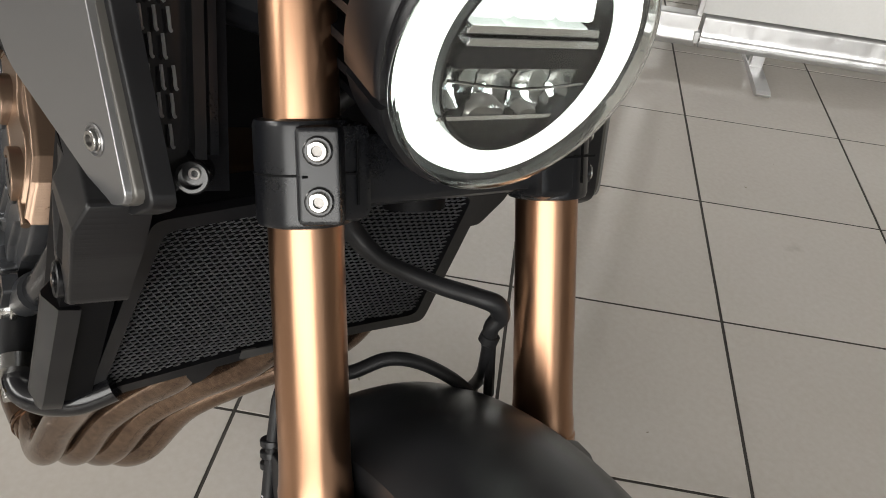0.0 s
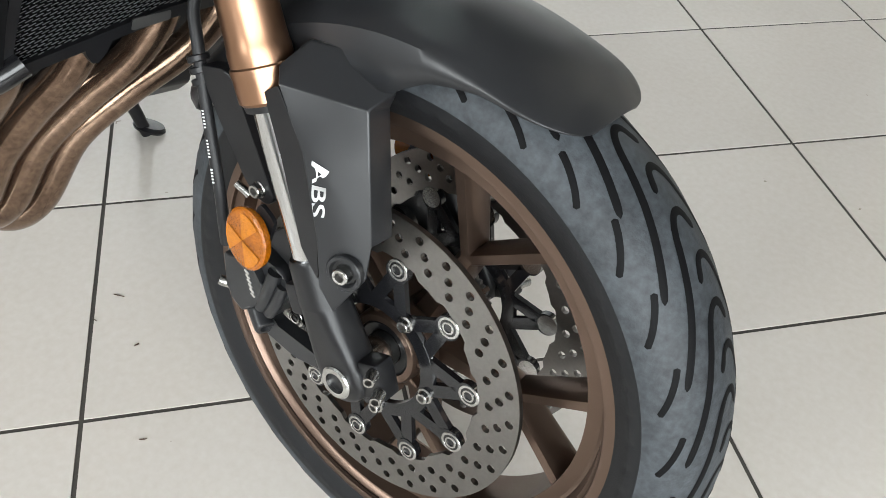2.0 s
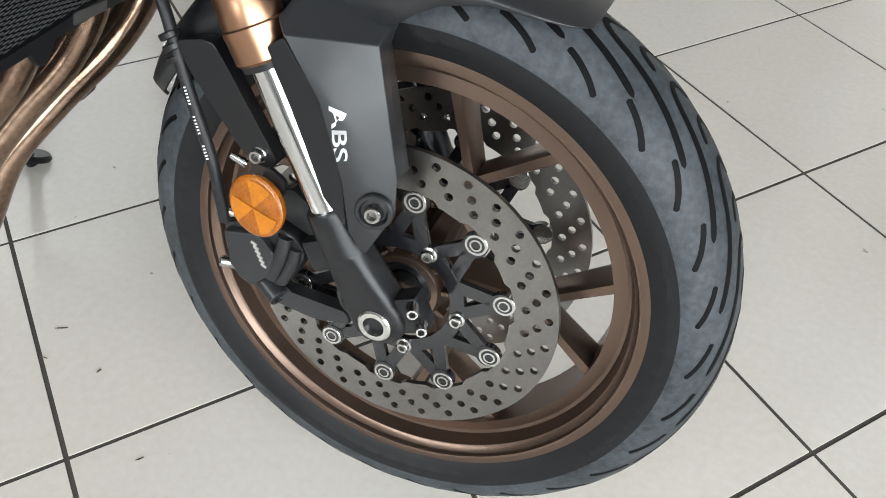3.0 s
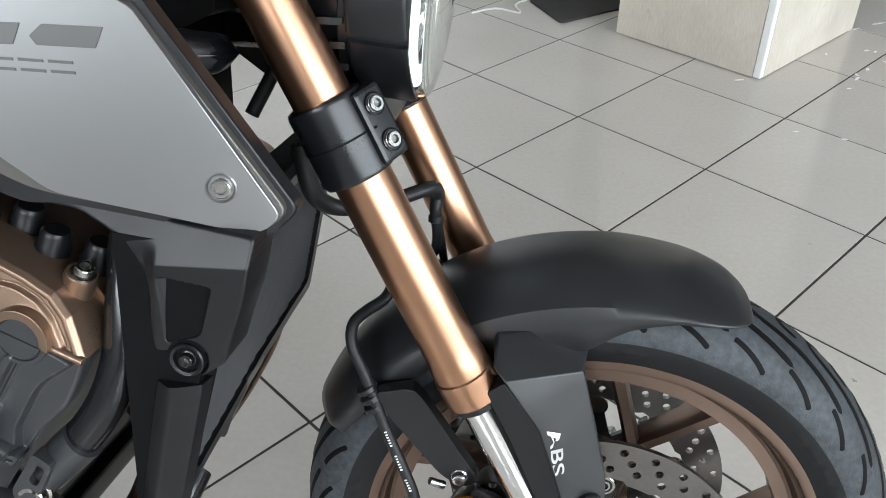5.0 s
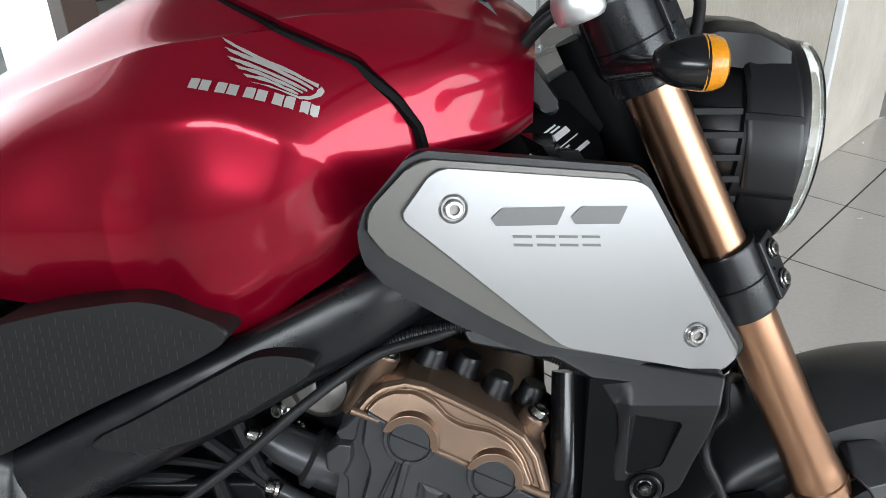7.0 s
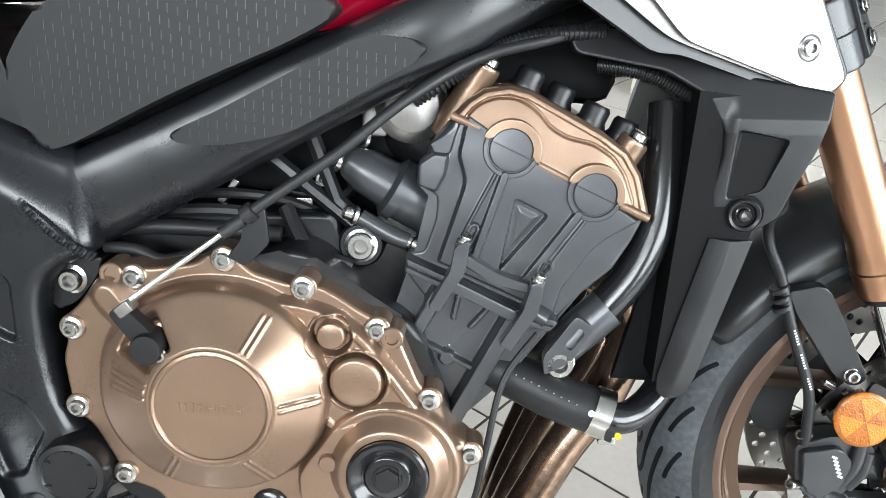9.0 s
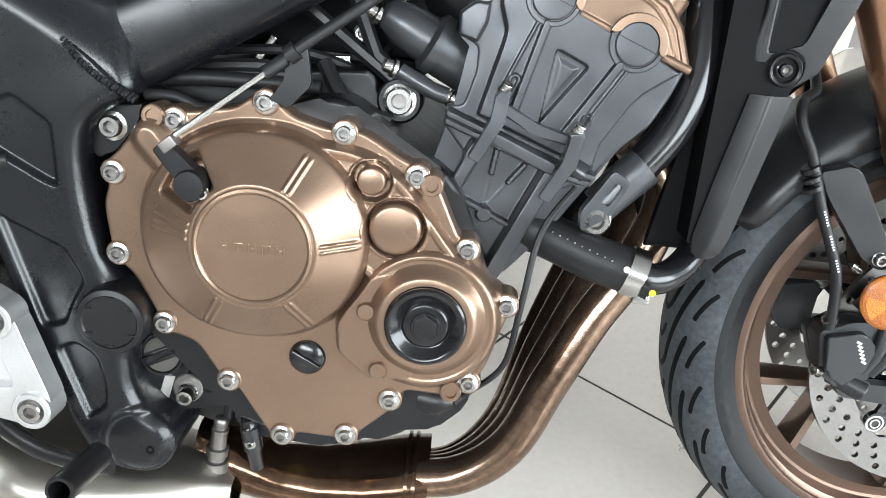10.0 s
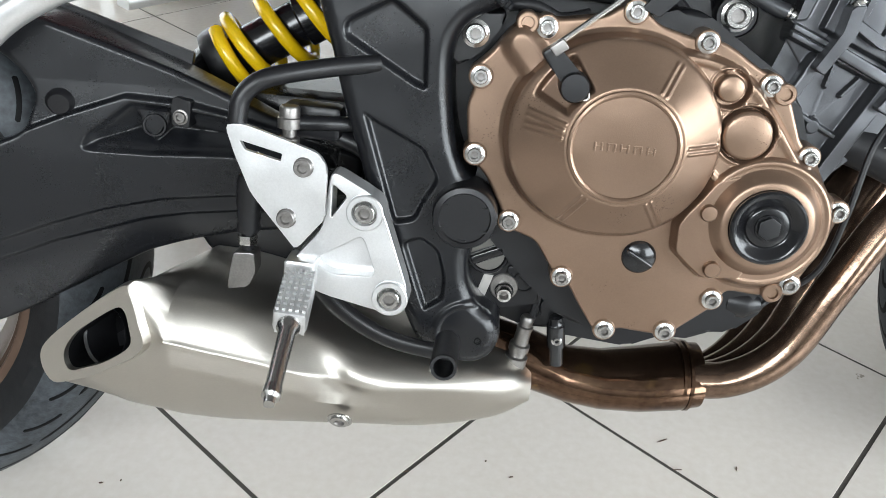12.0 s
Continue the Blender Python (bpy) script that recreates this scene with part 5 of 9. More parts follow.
# fuel tank
def tank():
    S = [(-0.395, 0.540, 0.080, 0.560, 0.086, 0.598, 0.062, 0.622), (-0.43, 0.528, 0.112, 0.556, 0.122, 0.612, 0.085, 0.640), (-0.47, 0.500, 0.150, 0.548, 0.166, 0.620, 0.112, 0.652),
         (-0.52, 0.452, 0.190, 0.532, 0.214, 0.622, 0.150, 0.664), (-0.55, 0.430, 0.196, 0.520, 0.236, 0.620, 0.170, 0.668), (-0.58, 0.410, 0.203, 0.512, 0.243, 0.617, 0.182, 0.671), (-0.62, 0.396, 0.206, 0.505, 0.240, 0.612, 0.190, 0.672),
         (-0.66, 0.404, 0.200, 0.500, 0.226, 0.606, 0.190, 0.670), (-0.71, 0.412, 0.192, 0.497, 0.216, 0.592, 0.176, 0.651), (-0.79, 0.412, 0.186, 0.492, 0.209, 0.566, 0.148, 0.614), (-0.88, 0.425, 0.172, 0.480, 0.176, 0.530, 0.110, 0.572), (-0.93, 0.44, 0.120, 0.470, 0.125, 0.505, 0.080, 0.54)]

    F = [(-0.386, 0.545, 0.086, 0.566, 0.092, 0.604, 0.062, 0.626), (-0.41, 0.530, 0.114, 0.558, 0.122, 0.616, 0.084, 0.644), (-0.45, 0.518, 0.150, 0.552, 0.162, 0.627, 0.112, 0.659), (-0.480, 0.494, 0.170, 0.546, 0.186, 0.632, 0.128, 0.666),
         (-0.52, 0.455, 0.194, 0.534, 0.219, 0.629, 0.156, 0.671), (-0.55, 0.434, 0.200, 0.522, 0.241, 0.627, 0.176, 0.675), (-0.60, 0.403, 0.208, 0.510, 0.246, 0.620, 0.190, 0.678), (-0.66, 0.404, 0.204, 0.502, 0.230, 0.612, 0.194, 0.676)]
    # the hollow for the knee, on both flanks
    leaf = rnd([(-0.690, 0.505), (-0.660, 0.548), (-0.625, 0.560), (-0.594, 0.5635), (-0.556, 0.5525), (-0.532, 0.540), (-0.516, 0.522), (-0.511, 0.505), (-0.519, 0.488), (-0.545, 0.466), (-0.590, 0.440), (-0.640, 0.425), (-0.690, 0.430)], 0.010)

    def rows_of(table):
        rows = np.array([list(v) for v in smooth_path(table, 12)])
        return rows[np.argsort(rows[:, 0])]

    def profile(rows, x):
        zb, yb, zw, yw, zs, ys, zt = (float(np.interp(x, rows[:, 0], rows[:, k])) for k in range(1, 8))
        pts = [(yb - 0.03, zb - 0.002), (yb - 0.004, zb), (yb + 0.002, zb + 0.006), ((yb + yw) / 2 + 0.007, (zb + zw) / 2), (yw, zw), ((yw + ys) / 2 + 0.013, (zw + zs) / 2 + 0.007), (ys + 0.004, zs - 0.002), (ys - 0.010, zs + 0.006), (ys * 0.55, zt - 0.006), (0, zt)]
        return smooth_path([(0, y, z) for y, z in pts], 9)

    def groove_x(z):
        return float(np.interp(z, (0.40, 0.500, 0.539, 0.553, 0.575, 0.602, 0.618, 0.640, 0.655, 0.68), (-0.455, -0.460, -0.465, -0.469, -0.484, -0.512, -0.548, -0.605, -0.640, -0.655)))

    def shell(rows, x_front, x_back, lip_front, lip_back, n, knee):
        xs = np.linspace(-0.93, -0.386, 140)
        Y, Z = np.array([[(q.y, q.z) for q in profile(rows, x)] for x in xs]).transpose(2, 1, 0)
        m = len(Y)
        P = []
        for v in range(m):
            x = -0.5
            for _ in range(12):
                x = 0.5 * x + 0.5 * groove_x(float(np.interp(x, xs, Z[v])))
            a = x - 0.0040 if x_front is None else x_front
            b = x + 0.0040 if x_back is None else x_back
            X = np.linspace(a, b, n + 1)
            P.append(np.stack([X, np.interp(X, xs, Y[v]), np.interp(X, xs, Z[v])], -1))
        P = np.array(P)
        if knee:
            # a crease all round, from which the flank falls into a shallow hollow
            d = np.clip(edge_distance(leaf, P[..., 0], P[..., 2])[0] / 0.040, 0, 1)
            P[..., 1] -= 0.0085 * (1 - (1 - d) ** 2)
        loops = [[list(map(float, q)) for q in P[:, i]] for i in range(n + 1)]
        # lips turned in along the groove
        if lip_front:
            loops.insert(0, [[x + 0.0008, y * 0.985, z - 0.0015 * min(1.0, max(0.0, (z - 0.55) / 0.06))] for x, y, z in loops[0]])
            loops.insert(0, [[x + 0.001, y * 0.93, z - 0.010 * min(1.0, max(0.0, (z - 0.55) / 0.06))] for x, y, z in loops[0]])
        if lip_back:
            loops.append([[x - 0.0008, y * 0.985, z - 0.0015 * min(1.0, max(0.0, (z - 0.55) / 0.06))] for x, y, z in loops[-1]])
            loops.append([[x - 0.001, y * 0.93, z - 0.010 * min(1.0, max(0.0, (z - 0.55) / 0.06))] for x, y, z in loops[-1]])
        bm = B()
        loft(bm, [[(x, YC - y, z) for x, y, z in lp] + [(x, YC + y, z) for x, y, z in reversed(lp[:-1])] for lp in loops])
        return bm, loops

    bm, _ = shell(rows_of(S), None, -0.93, True, False, 190, True)
    tk = part("fuel_tank", bm, RED, bike, "glossy candy red fuel tank", angle=40, flat=False)
    bm, loops = shell(rows_of(F), -0.386, None, False, True, 50, False)
    cv = part("tank_cover", bm, RED, bike, "red forward tank cover set off by a dark groove", angle=40, flat=False)
    # near-black tube laid in the groove, in place of its shade
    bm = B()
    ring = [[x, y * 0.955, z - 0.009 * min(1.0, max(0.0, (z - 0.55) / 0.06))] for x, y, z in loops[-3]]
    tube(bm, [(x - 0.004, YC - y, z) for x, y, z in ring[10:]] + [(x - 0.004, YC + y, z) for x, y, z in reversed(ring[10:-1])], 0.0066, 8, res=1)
    part("groove", bm, DEEP, cv, "near-black tube for the shade in the groove between cover and tank")
    return tk


fuel_tank = tank()
plate("steering_cover", [(-0.440, 0.640), (-0.428, 0.644), (-0.395, 0.600), (-0.362, 0.556), (-0.370, 0.548), (-0.385, 0.556), (-0.405, 0.590)], -0.112, 0.05, BLACK, bike, "black plastic edge in front of the tank", bev=0.003)


def wing_badge():
    """A plain wing of stacked feathers and five blocks under it, in silver."""
    ax = Vector((0.100, 0.0, -0.0215)).normalized()       # along the mark
    up = Vector((0.0, 0.30, 1.0))
    up = (up - ax * up.dot(ax)).normalized()
    R = Matrix((ax, up, ax.cross(up))).transposed().to_4x4()
    T = Matrix.Translation(Vector((-0.5715, -0.266, 0.5835))) @ R

    def sheet(pts, name, label, k=5):
        seg = []
        for a, b in zip(pts, pts[1:] + pts[:1]):
            for j in range(k):
                seg.append((a[0] + (b[0] - a[0]) * j / k, a[1] + (b[1] - a[1]) * j / k))
        bm = B()
        f = bm.faces.new([bm.verts.new(T @ Vector((x, y, 0))) for x, y in seg])
        bmesh.ops.triangulate(bm, faces=[f])
        ob = part(name, bm, SILVER_INK, fuel_tank, label, flat=False)
        m = ob.modifiers.new("wrap", "SHRINKWRAP")
        m.target, m.wrap_method, m.offset, m.wrap_mode = fuel_tank, "NEAREST_SURFACEPOINT", 0.0012, "ABOVE_SURFACE"

    # five feathers that fan out from the shoulder
    for tip, bend, root, h in (((-0.0400, 0.0465), (-0.0088, 0.0351), (0.0440, 0.0218), 0.0022), ((-0.0345, 0.0378), (-0.019, 0.0340), (0.0400, 0.0178), 0.0021), ((-0.0300, 0.0293), (-0.0137, 0.0262), (0.0360, 0.0143), 0.0020),
                               ((-0.0215, 0.0217), (-0.0055, 0.0200), (0.0330, 0.0112), 0.0018), ((-0.0130, 0.0148), (0.0025, 0.0145), (0.0300, 0.0086), 0.0016)):
        t, b, r = Vector(tip), Vector(bend), Vector(root)
        sheet([tuple(t + Vector((-0.001, h * 0.8))), tuple(t + Vector((0.003, -h * 0.8))), tuple(b - Vector((0, h))), tuple(r - Vector((0, h * 0.62))), tuple(r + Vector((0, h * 0.62))), tuple(b + Vector((0, h)))], "wing_feather", "silver feather of a wing badge")
    sheet([(0.0455, 0.0225), (0.0490, 0.0205), (0.0505, 0.0175), (0.0480, 0.0125), (0.0400, 0.0075), (0.0320, 0.0052), (0.0300, 0.0066), (0.0390, 0.0095), (0.0440, 0.0140), (0.0455, 0.0180)], "wing_shoulder", "silver shoulder of a wing badge", 3)
    sheet([(-0.0070, 0.0098), (0.0074, 0.0098), (0.0300, 0.0070), (0.0320, 0.0055), (0.0090, 0.0082)], "wing_feather", "silver feather of a wing badge", 3)
    for k in range(5):
        x0 = -0.049 + 0.0208 * k
        for a, b in ((0.0, 0.0074), (0.0086, 0.0160)):
            sheet([(x0 + a, -0.0046), (x0 + b, -0.0046), (x0 + b, 0.0046), (x0 + a, 0.0046)], "badge_block", "silver badge block", 2)


wing_badge()


# knee pad under the tank and the seat behind
def puffed(name, outline, y0, y1, mat, label, puff=0.006, parent=None):
    bm = B()
    prism(bm, rnd(outline, 0.018, 4), y0, y1, bev=puff, seg=3)
    return part(name, bm, mat, parent or bike, label)


def ribbed(ob, outline, y, col=0.0063, row=0.0098, lean=0.10, rise=0.5):
    """Fine moulded dashes that fill the middle of a pad, in one part."""
    poly = [Vector(p) for p in outline]
    mid = sum(poly, Vector((0, 0))) / len(poly)
    poly = [mid + (p - mid) * 0.86 for p in poly]

    def inside(p):
        c = False
        for q, r in zip(poly, poly[1:] + poly[:1]):
            if (q.y > p.y) != (r.y > p.y) and p.x < (r.x - q.x) * (p.y - q.y) / (r.y - q.y) + q.x:
                c = not c
        return c
    bm = B()
    for i in range(-24, 25):
        for j in range(-14, 15):
            x, z = mid.x + col * i - lean * row * j, mid.y + row * j + rise * col * i + (row / 2 if i % 2 else 0)
            if inside(Vector((x, z))):
                box(bm, (x, y, z), (0.0006, 0.0007, row * 0.62))
    p = part("moulded_texture", bm, DASH, ob, "fine moulded dashes")
    p["kind"] = "stuff"


KNEE = [(-0.825, 0.357), (-0.810, 0.385), (-0.793, 0.407), (-0.73, 0.425), (-0.665, 0.4365), (-0.640, 0.434), (-0.596, 0.4185), (-0.598, 0.407), (-0.634, 0.386), (-0.670, 0.369), (-0.713, 0.347), (-0.785, 0.306), (-0.803, 0.304), (-0.818, 0.336)]
pad = puffed("knee_pad", KNEE, -0.280, -0.20, PAD, "textured black knee pad under the tank", 0.007)
ribbed(pad, KNEE, -0.2802)
# near-black plate added for the shade in the gap under the pad
plate("pad_gap_filler", [(-0.83, 0.30), (-0.80, 0.40), (-0.58, 0.42), (-0.57, 0.40), (-0.70, 0.33), (-0.80, 0.26)], -0.240, -0.10, DEEP, bike, "near-black filler plate for the shade between pad and frame")
plate("side_cover", [(-0.97, 0.40), (-0.84, 0.385), (-0.835, 0.365), (-0.81, 0.295), (-0.83, 0.285), (-0.90, 0.27), (-0.99, 0.27)], -0.262, 0.18, BLACK, bike, "black side cover below the seat", bev=0.005)
bm = B()
loft(bm, [[(x, YC + w * math.cos(t), z + h * math.sin(t)) for t in (2 * math.pi * k / 24 for k in range(24))] for x, w, z, h in ((-0.84, 0.11, 0.46, 0.03), (-0.90, 0.15, 0.455, 0.05), (-1.0, 0.17, 0.45, 0.055), (-1.14, 0.16, 0.46, 0.055), (-1.2, 0.12, 0.48, 0.045))])
part("seat", bm, BLACK, bike, "black seat")


# frame: a twin spar that falls from the steering head to the pivot plate
def spar(side):
    sgn = -1 if side < 0 else 1
    bm = B()
    L = []
    for x, zt, zb, yo, yi in ((-0.30, 0.490, 0.450, 0.070, 0.03), (-0.38, 0.494, 0.450, 0.130, 0.09), (-0.44, 0.482, 0.424, 0.190, 0.14), (-0.50, 0.455, 0.386, 0.213, 0.165), (-0.56, 0.424, 0.352, 0.222, 0.175), (-0.64, 0.382, 0.305, 0.228, 0.18), (-0.72, 0.338, 0.258, 0.232, 0.185), (-0.78, 0.305, 0.225, 0.236, 0.19), (-0.85, 0.280, 0.190, 0.240, 0.195), (-0.92, 0.262, 0.215, 0.238, 0.195)):
        b = 0.014
        L.append([(x, YC + sgn * y, z) for y, z in ((yo - b, zt), (yo - 0.3 * b, zt - 0.5 * b), (yo, zt - 1.8 * b), (yo, zb + 1.8 * b), (yo - 0.3 * b, zb + 0.5 * b), (yo - b, zb), (yi, zb + 0.004), (yi, zt - 0.004))])
    loft(bm, L)
    ob = part("frame_spar", bm, FRAME, bike, "satin black frame spar", angle=50, flat=False)
    sub = ob.modifiers.new("smooth", "SUBSURF")
    sub.levels = sub.render_levels = 1
    return ob


spar_r = spar(-1)
spar(1)
SPAR_PAD = [(-0.716, 0.320), (-0.701, 0.314), (-0.671, 0.316), (-0.628, 0.327), (-0.591, 0.350), (-0.532, 0.389), (-0.542, 0.397), (-0.578, 0.398), (-0.619, 0.374), (-0.682, 0.337)]
pad2 = puffed("spar_pad", SPAR_PAD, -0.2775, -0.255, PAD, "textured black rubber pad on the spar", 0.004, spar_r)
ribbed(pad2, SPAR_PAD, -0.2777, 0.0063, 0.0090, 0.05, 0.62)
# weld bead and pivot plate
bm = B()
tube(bm, [(-0.815, -0.286, 0.270), (-0.795, -0.291, 0.256), (-0.779, -0.291, 0.242), (-0.763, -0.285, 0.230)], 0.0030, 8)
for k in range(24):
    f = k / 23
    lathe(bm, [(0.0, -0.0028), (0.0040, -0.0012), (0.0042, 0.0010), (0, 0.0028)], Vector((-0.813, -0.2865, 0.2685)).lerp(Vector((-0.764, -0.2865, 0.2310)), f) + Vector((0, -0.005 * math.sin(math.pi * f), -0.002 * math.sin(math.pi * f))), (0.75, 0.1 * (k % 3), -0.6), 8)
part("weld_bead", bm, FRAME, spar_r, "rough weld bead")


def pivot_plate():
    out = [(-0.930, 0.275), (-0.912, 0.222), (-0.898, 0.180), (-0.892, 0.157), (-0.882, 0.125), (-0.872, 0.099), (-0.863, 0.068), (-0.848, 0.033), (-0.836, 0.001), (-0.827, -0.029), (-0.814, -0.056), (-0.803, -0.066), (-0.788, -0.073), (-0.762, -0.076), (-0.746, -0.068),
           (-0.737, -0.048), (-0.744, -0.030), (-0.762, -0.018), (-0.772, 0.003), (-0.775, 0.029), (-0.764, 0.045), (-0.757, 0.062), (-0.762, 0.080), (-0.776, 0.090), (-0.785, 0.098), (-0.796, 0.126), (-0.802, 0.162), (-0.804, 0.190), (-0.801, 0.207), (-0.791, 0.219), (-0.762, 0.234), (-0.775, 0.300), (-0.860, 0.330)]
    recs = [rnd(h, 0.006) for h in ([(-0.890, 0.2095), (-0.853, 0.2305), (-0.823, 0.210), (-0.820, 0.160), (-0.832, 0.164), (-0.890, 0.196)], [(-0.872, 0.141), (-0.866, 0.138), (-0.818, 0.116), (-0.803, 0.090), (-0.815, 0.067), (-0.820, 0.052), (-0.840, 0.047)],
                                    [(-0.832, 0.033), (-0.815, 0.041), (-0.798, 0.030), (-0.790, 0.006), (-0.790, -0.016), (-0.808, -0.030)])]

    def relief(X, Z):
        h = np.zeros(X.shape)
        for k in recs:
            h -= 0.0055 * rise(edge_distance(k, X, Z)[0], 0.0045)
        # the plate sinks into the spar above the weld, and its foot stands out a little
        h -= 0.016 * rise((Z - 0.262) + (X + 0.81) * 0.55, 0.05)
        h += 0.0020 * rise(0.033 - np.hypot(X + 0.7665, Z + 0.0455), 0.003) - 0.0020 * rise(0.027 - np.hypot(X + 0.7665, Z + 0.0455), 0.002)
        return h

    pl = casting("pivot_plate", rnd(out, 0.009), -0.2905, -0.215, relief, FRAME, bike, "black cast frame plate with recessed panels", 0.0012, 0.0130, 60)
    bm = B()
    lathe(bm, [(0.028, -0.02), (0.0268, 0.010), (0.0255, 0.0125), (0.0215, 0.0135), (0.0205, 0.0120), (0.0, 0.0115)], (-0.7805, -0.2925, 0.0645), (0, -1, 0), 36)
    for k in range(6):
        a = math.pi / 6 + k * math.pi / 3
        box(bm, (-0.7805 + 0.0195 * math.cos(a), -0.3050, 0.0645 + 0.0195 * math.sin(a)), (0.006, 0.0016, 0.0018), None)
    part("pivot_cap", bm, BLACK, pl, "round black pivot cap")
    bm = B()
    lathe(bm, [(0.0034, -0.001), (0.0034, 0.0006), (0.0022, 0.0006), (0.0020, -0.002), (0, -0.002)], (-0.7575, -0.2905, -0.0505), (0, -1, 0), 14)
    part("hole_rim", bm, DEEP, pl)
    return pl


pivot_plate()
plate("pivot_plate_inner", [(-0.93, 0.27), (-0.88, 0.165), (-0.80, -0.05), (-0.75, -0.06), (-0.77, 0.05), (-0.80, 0.2)], 0.15, 0.20, FRAME, bike, "far side frame plate")
hang = plate("engine_hanger", [(-0.806, 0.216), (-0.798, 0.222), (-0.764, 0.226), (-0.770, 0.210), (-0.785, 0.190), (-0.800, 0.180), (-0.808, 0.190)], -0.268, -0.22, BLACK, bike, "black engine hanger beside the cover", bev=0.003, r=0.006)
bolt(hang, (-0.788, -0.268, 0.207), (0, -1, 0), 0.0080, 0.008, STEEL, flange=1.4)
# dark plate added so that no bright floor shows behind the covers
plate("rear_filler", [(-0.822, 0.0), (-0.825, 0.20), (-0.79, 0.245), (-0.60, 0.262), (-0.58, 0.20), (-0.645, 0.0), (-0.660, -0.050), (-0.700, -0.066), (-0.745, -0.052), (-0.790, -0.045)], -0.222, 0.10, BLACK, bike, "black filler plate added behind the engine covers", bev=0.006, r=0.012)
bm = B()
tube(bm, [(-0.765, -0.262, 0.2315), (-0.742, -0.264, 0.2320), (-0.722, -0.262, 0.2250), (-0.700, -0.255, 0.2300)], 0.0044, 10)
tube(bm, [(-0.770, -0.240, 0.240), (-0.740, -0.240, 0.2440), (-0.700, -0.238, 0.2450), (-0.640, -0.235, 0.2440)], 0.0062, 10)
part("breather_pipe", bm, HOSE, bike, "black breather pipe over the engine")


# engine: crankcase, cylinder block, head
engine_case = plate("crankcase", [(-0.78, 0.06), (-0.76, 0.20), (-0.62, 0.245), (-0.53, 0.19), (-0.495, 0.11), (-0.50, 0.045), (-0.53, 0.0), (-0.56, -0.035), (-0.68, -0.035), (-0.72, 0.0)], -0.268, 0.19, BLACK, bike, "black painted crankcase", bev=0.006, r=0.015)
plate("oil_pan", [(-0.70, -0.02), (-0.50, 0.02), (-0.505, -0.01), (-0.53, -0.034), (-0.58, -0.040), (-0.62, -0.060), (-0.69, -0.055), (-0.705, -0.035)], -0.245, 0.12, BLACK, bike, "black oil pan", bev=0.004)
block = plate("cylinder_block", [(-0.535, 0.315), (-0.527, 0.295), (-0.537, 0.24), (-0.552, 0.188), (-0.54, 0.16), (-0.52, 0.13), (-0.49, 0.105), (-0.455, 0.15), (-0.425, 0.195), (-0.405, 0.225), (-0.376, 0.270), (-0.37, 0.283), (-0.41, 0.305), (-0.470, 0.334), (-0.512, 0.348)], -0.248, 0.17, ENGINE, bike, "black cylinder block and head", bev=0.008, r=0.010)

# cast relief on the block's side: a raised face, a triangular pocket, ribs that fan out from the plugs, the joint flange
A0 = [(-0.5075, 0.350), (-0.514, 0.330), (-0.5165, 0.3175), (-0.527, 0.3185), (-0.538, 0.310), (-0.5375, 0.293), (-0.523, 0.285), (-0.523, 0.268), (-0.530, 0.243), (-0.542, 0.242), (-0.5435, 0.226), (-0.526, 0.205), (-0.541, 0.173), (-0.545, 0.156), (-0.516, 0.118), (-0.492, 0.108),
      (-0.470, 0.150), (-0.459, 0.180), (-0.430, 0.190), (-0.411, 0.216), (-0.388, 0.239), (-0.376, 0.262), (-0.369, 0.281), (-0.393, 0.289), (-0.424, 0.3035), (-0.452, 0.317), (-0.482, 0.335)]
FACE = rnd([(-0.505, 0.350), (-0.510, 0.318), (-0.504, 0.299), (-0.506, 0.289), (-0.520, 0.236), (-0.428, 0.200), (-0.424, 0.221), (-0.405, 0.252), (-0.397, 0.261), (-0.371, 0.279), (-0.393, 0.292), (-0.452, 0.320)], 0.003)
POCKET = rnd([(-0.4660, 0.2905), (-0.4390, 0.2785), (-0.4735, 0.2315)], 0.005, 4)
KNOB = rnd([(-0.540, 0.309), (-0.527, 0.3195), (-0.515, 0.3185), (-0.516, 0.303), (-0.523, 0.288), (-0.540, 0.292)], 0.003)
LOWER = rnd([(-0.5285, 0.1760), (-0.5200, 0.2000), (-0.4720, 0.1780), (-0.4840, 0.1540)], 0.004)


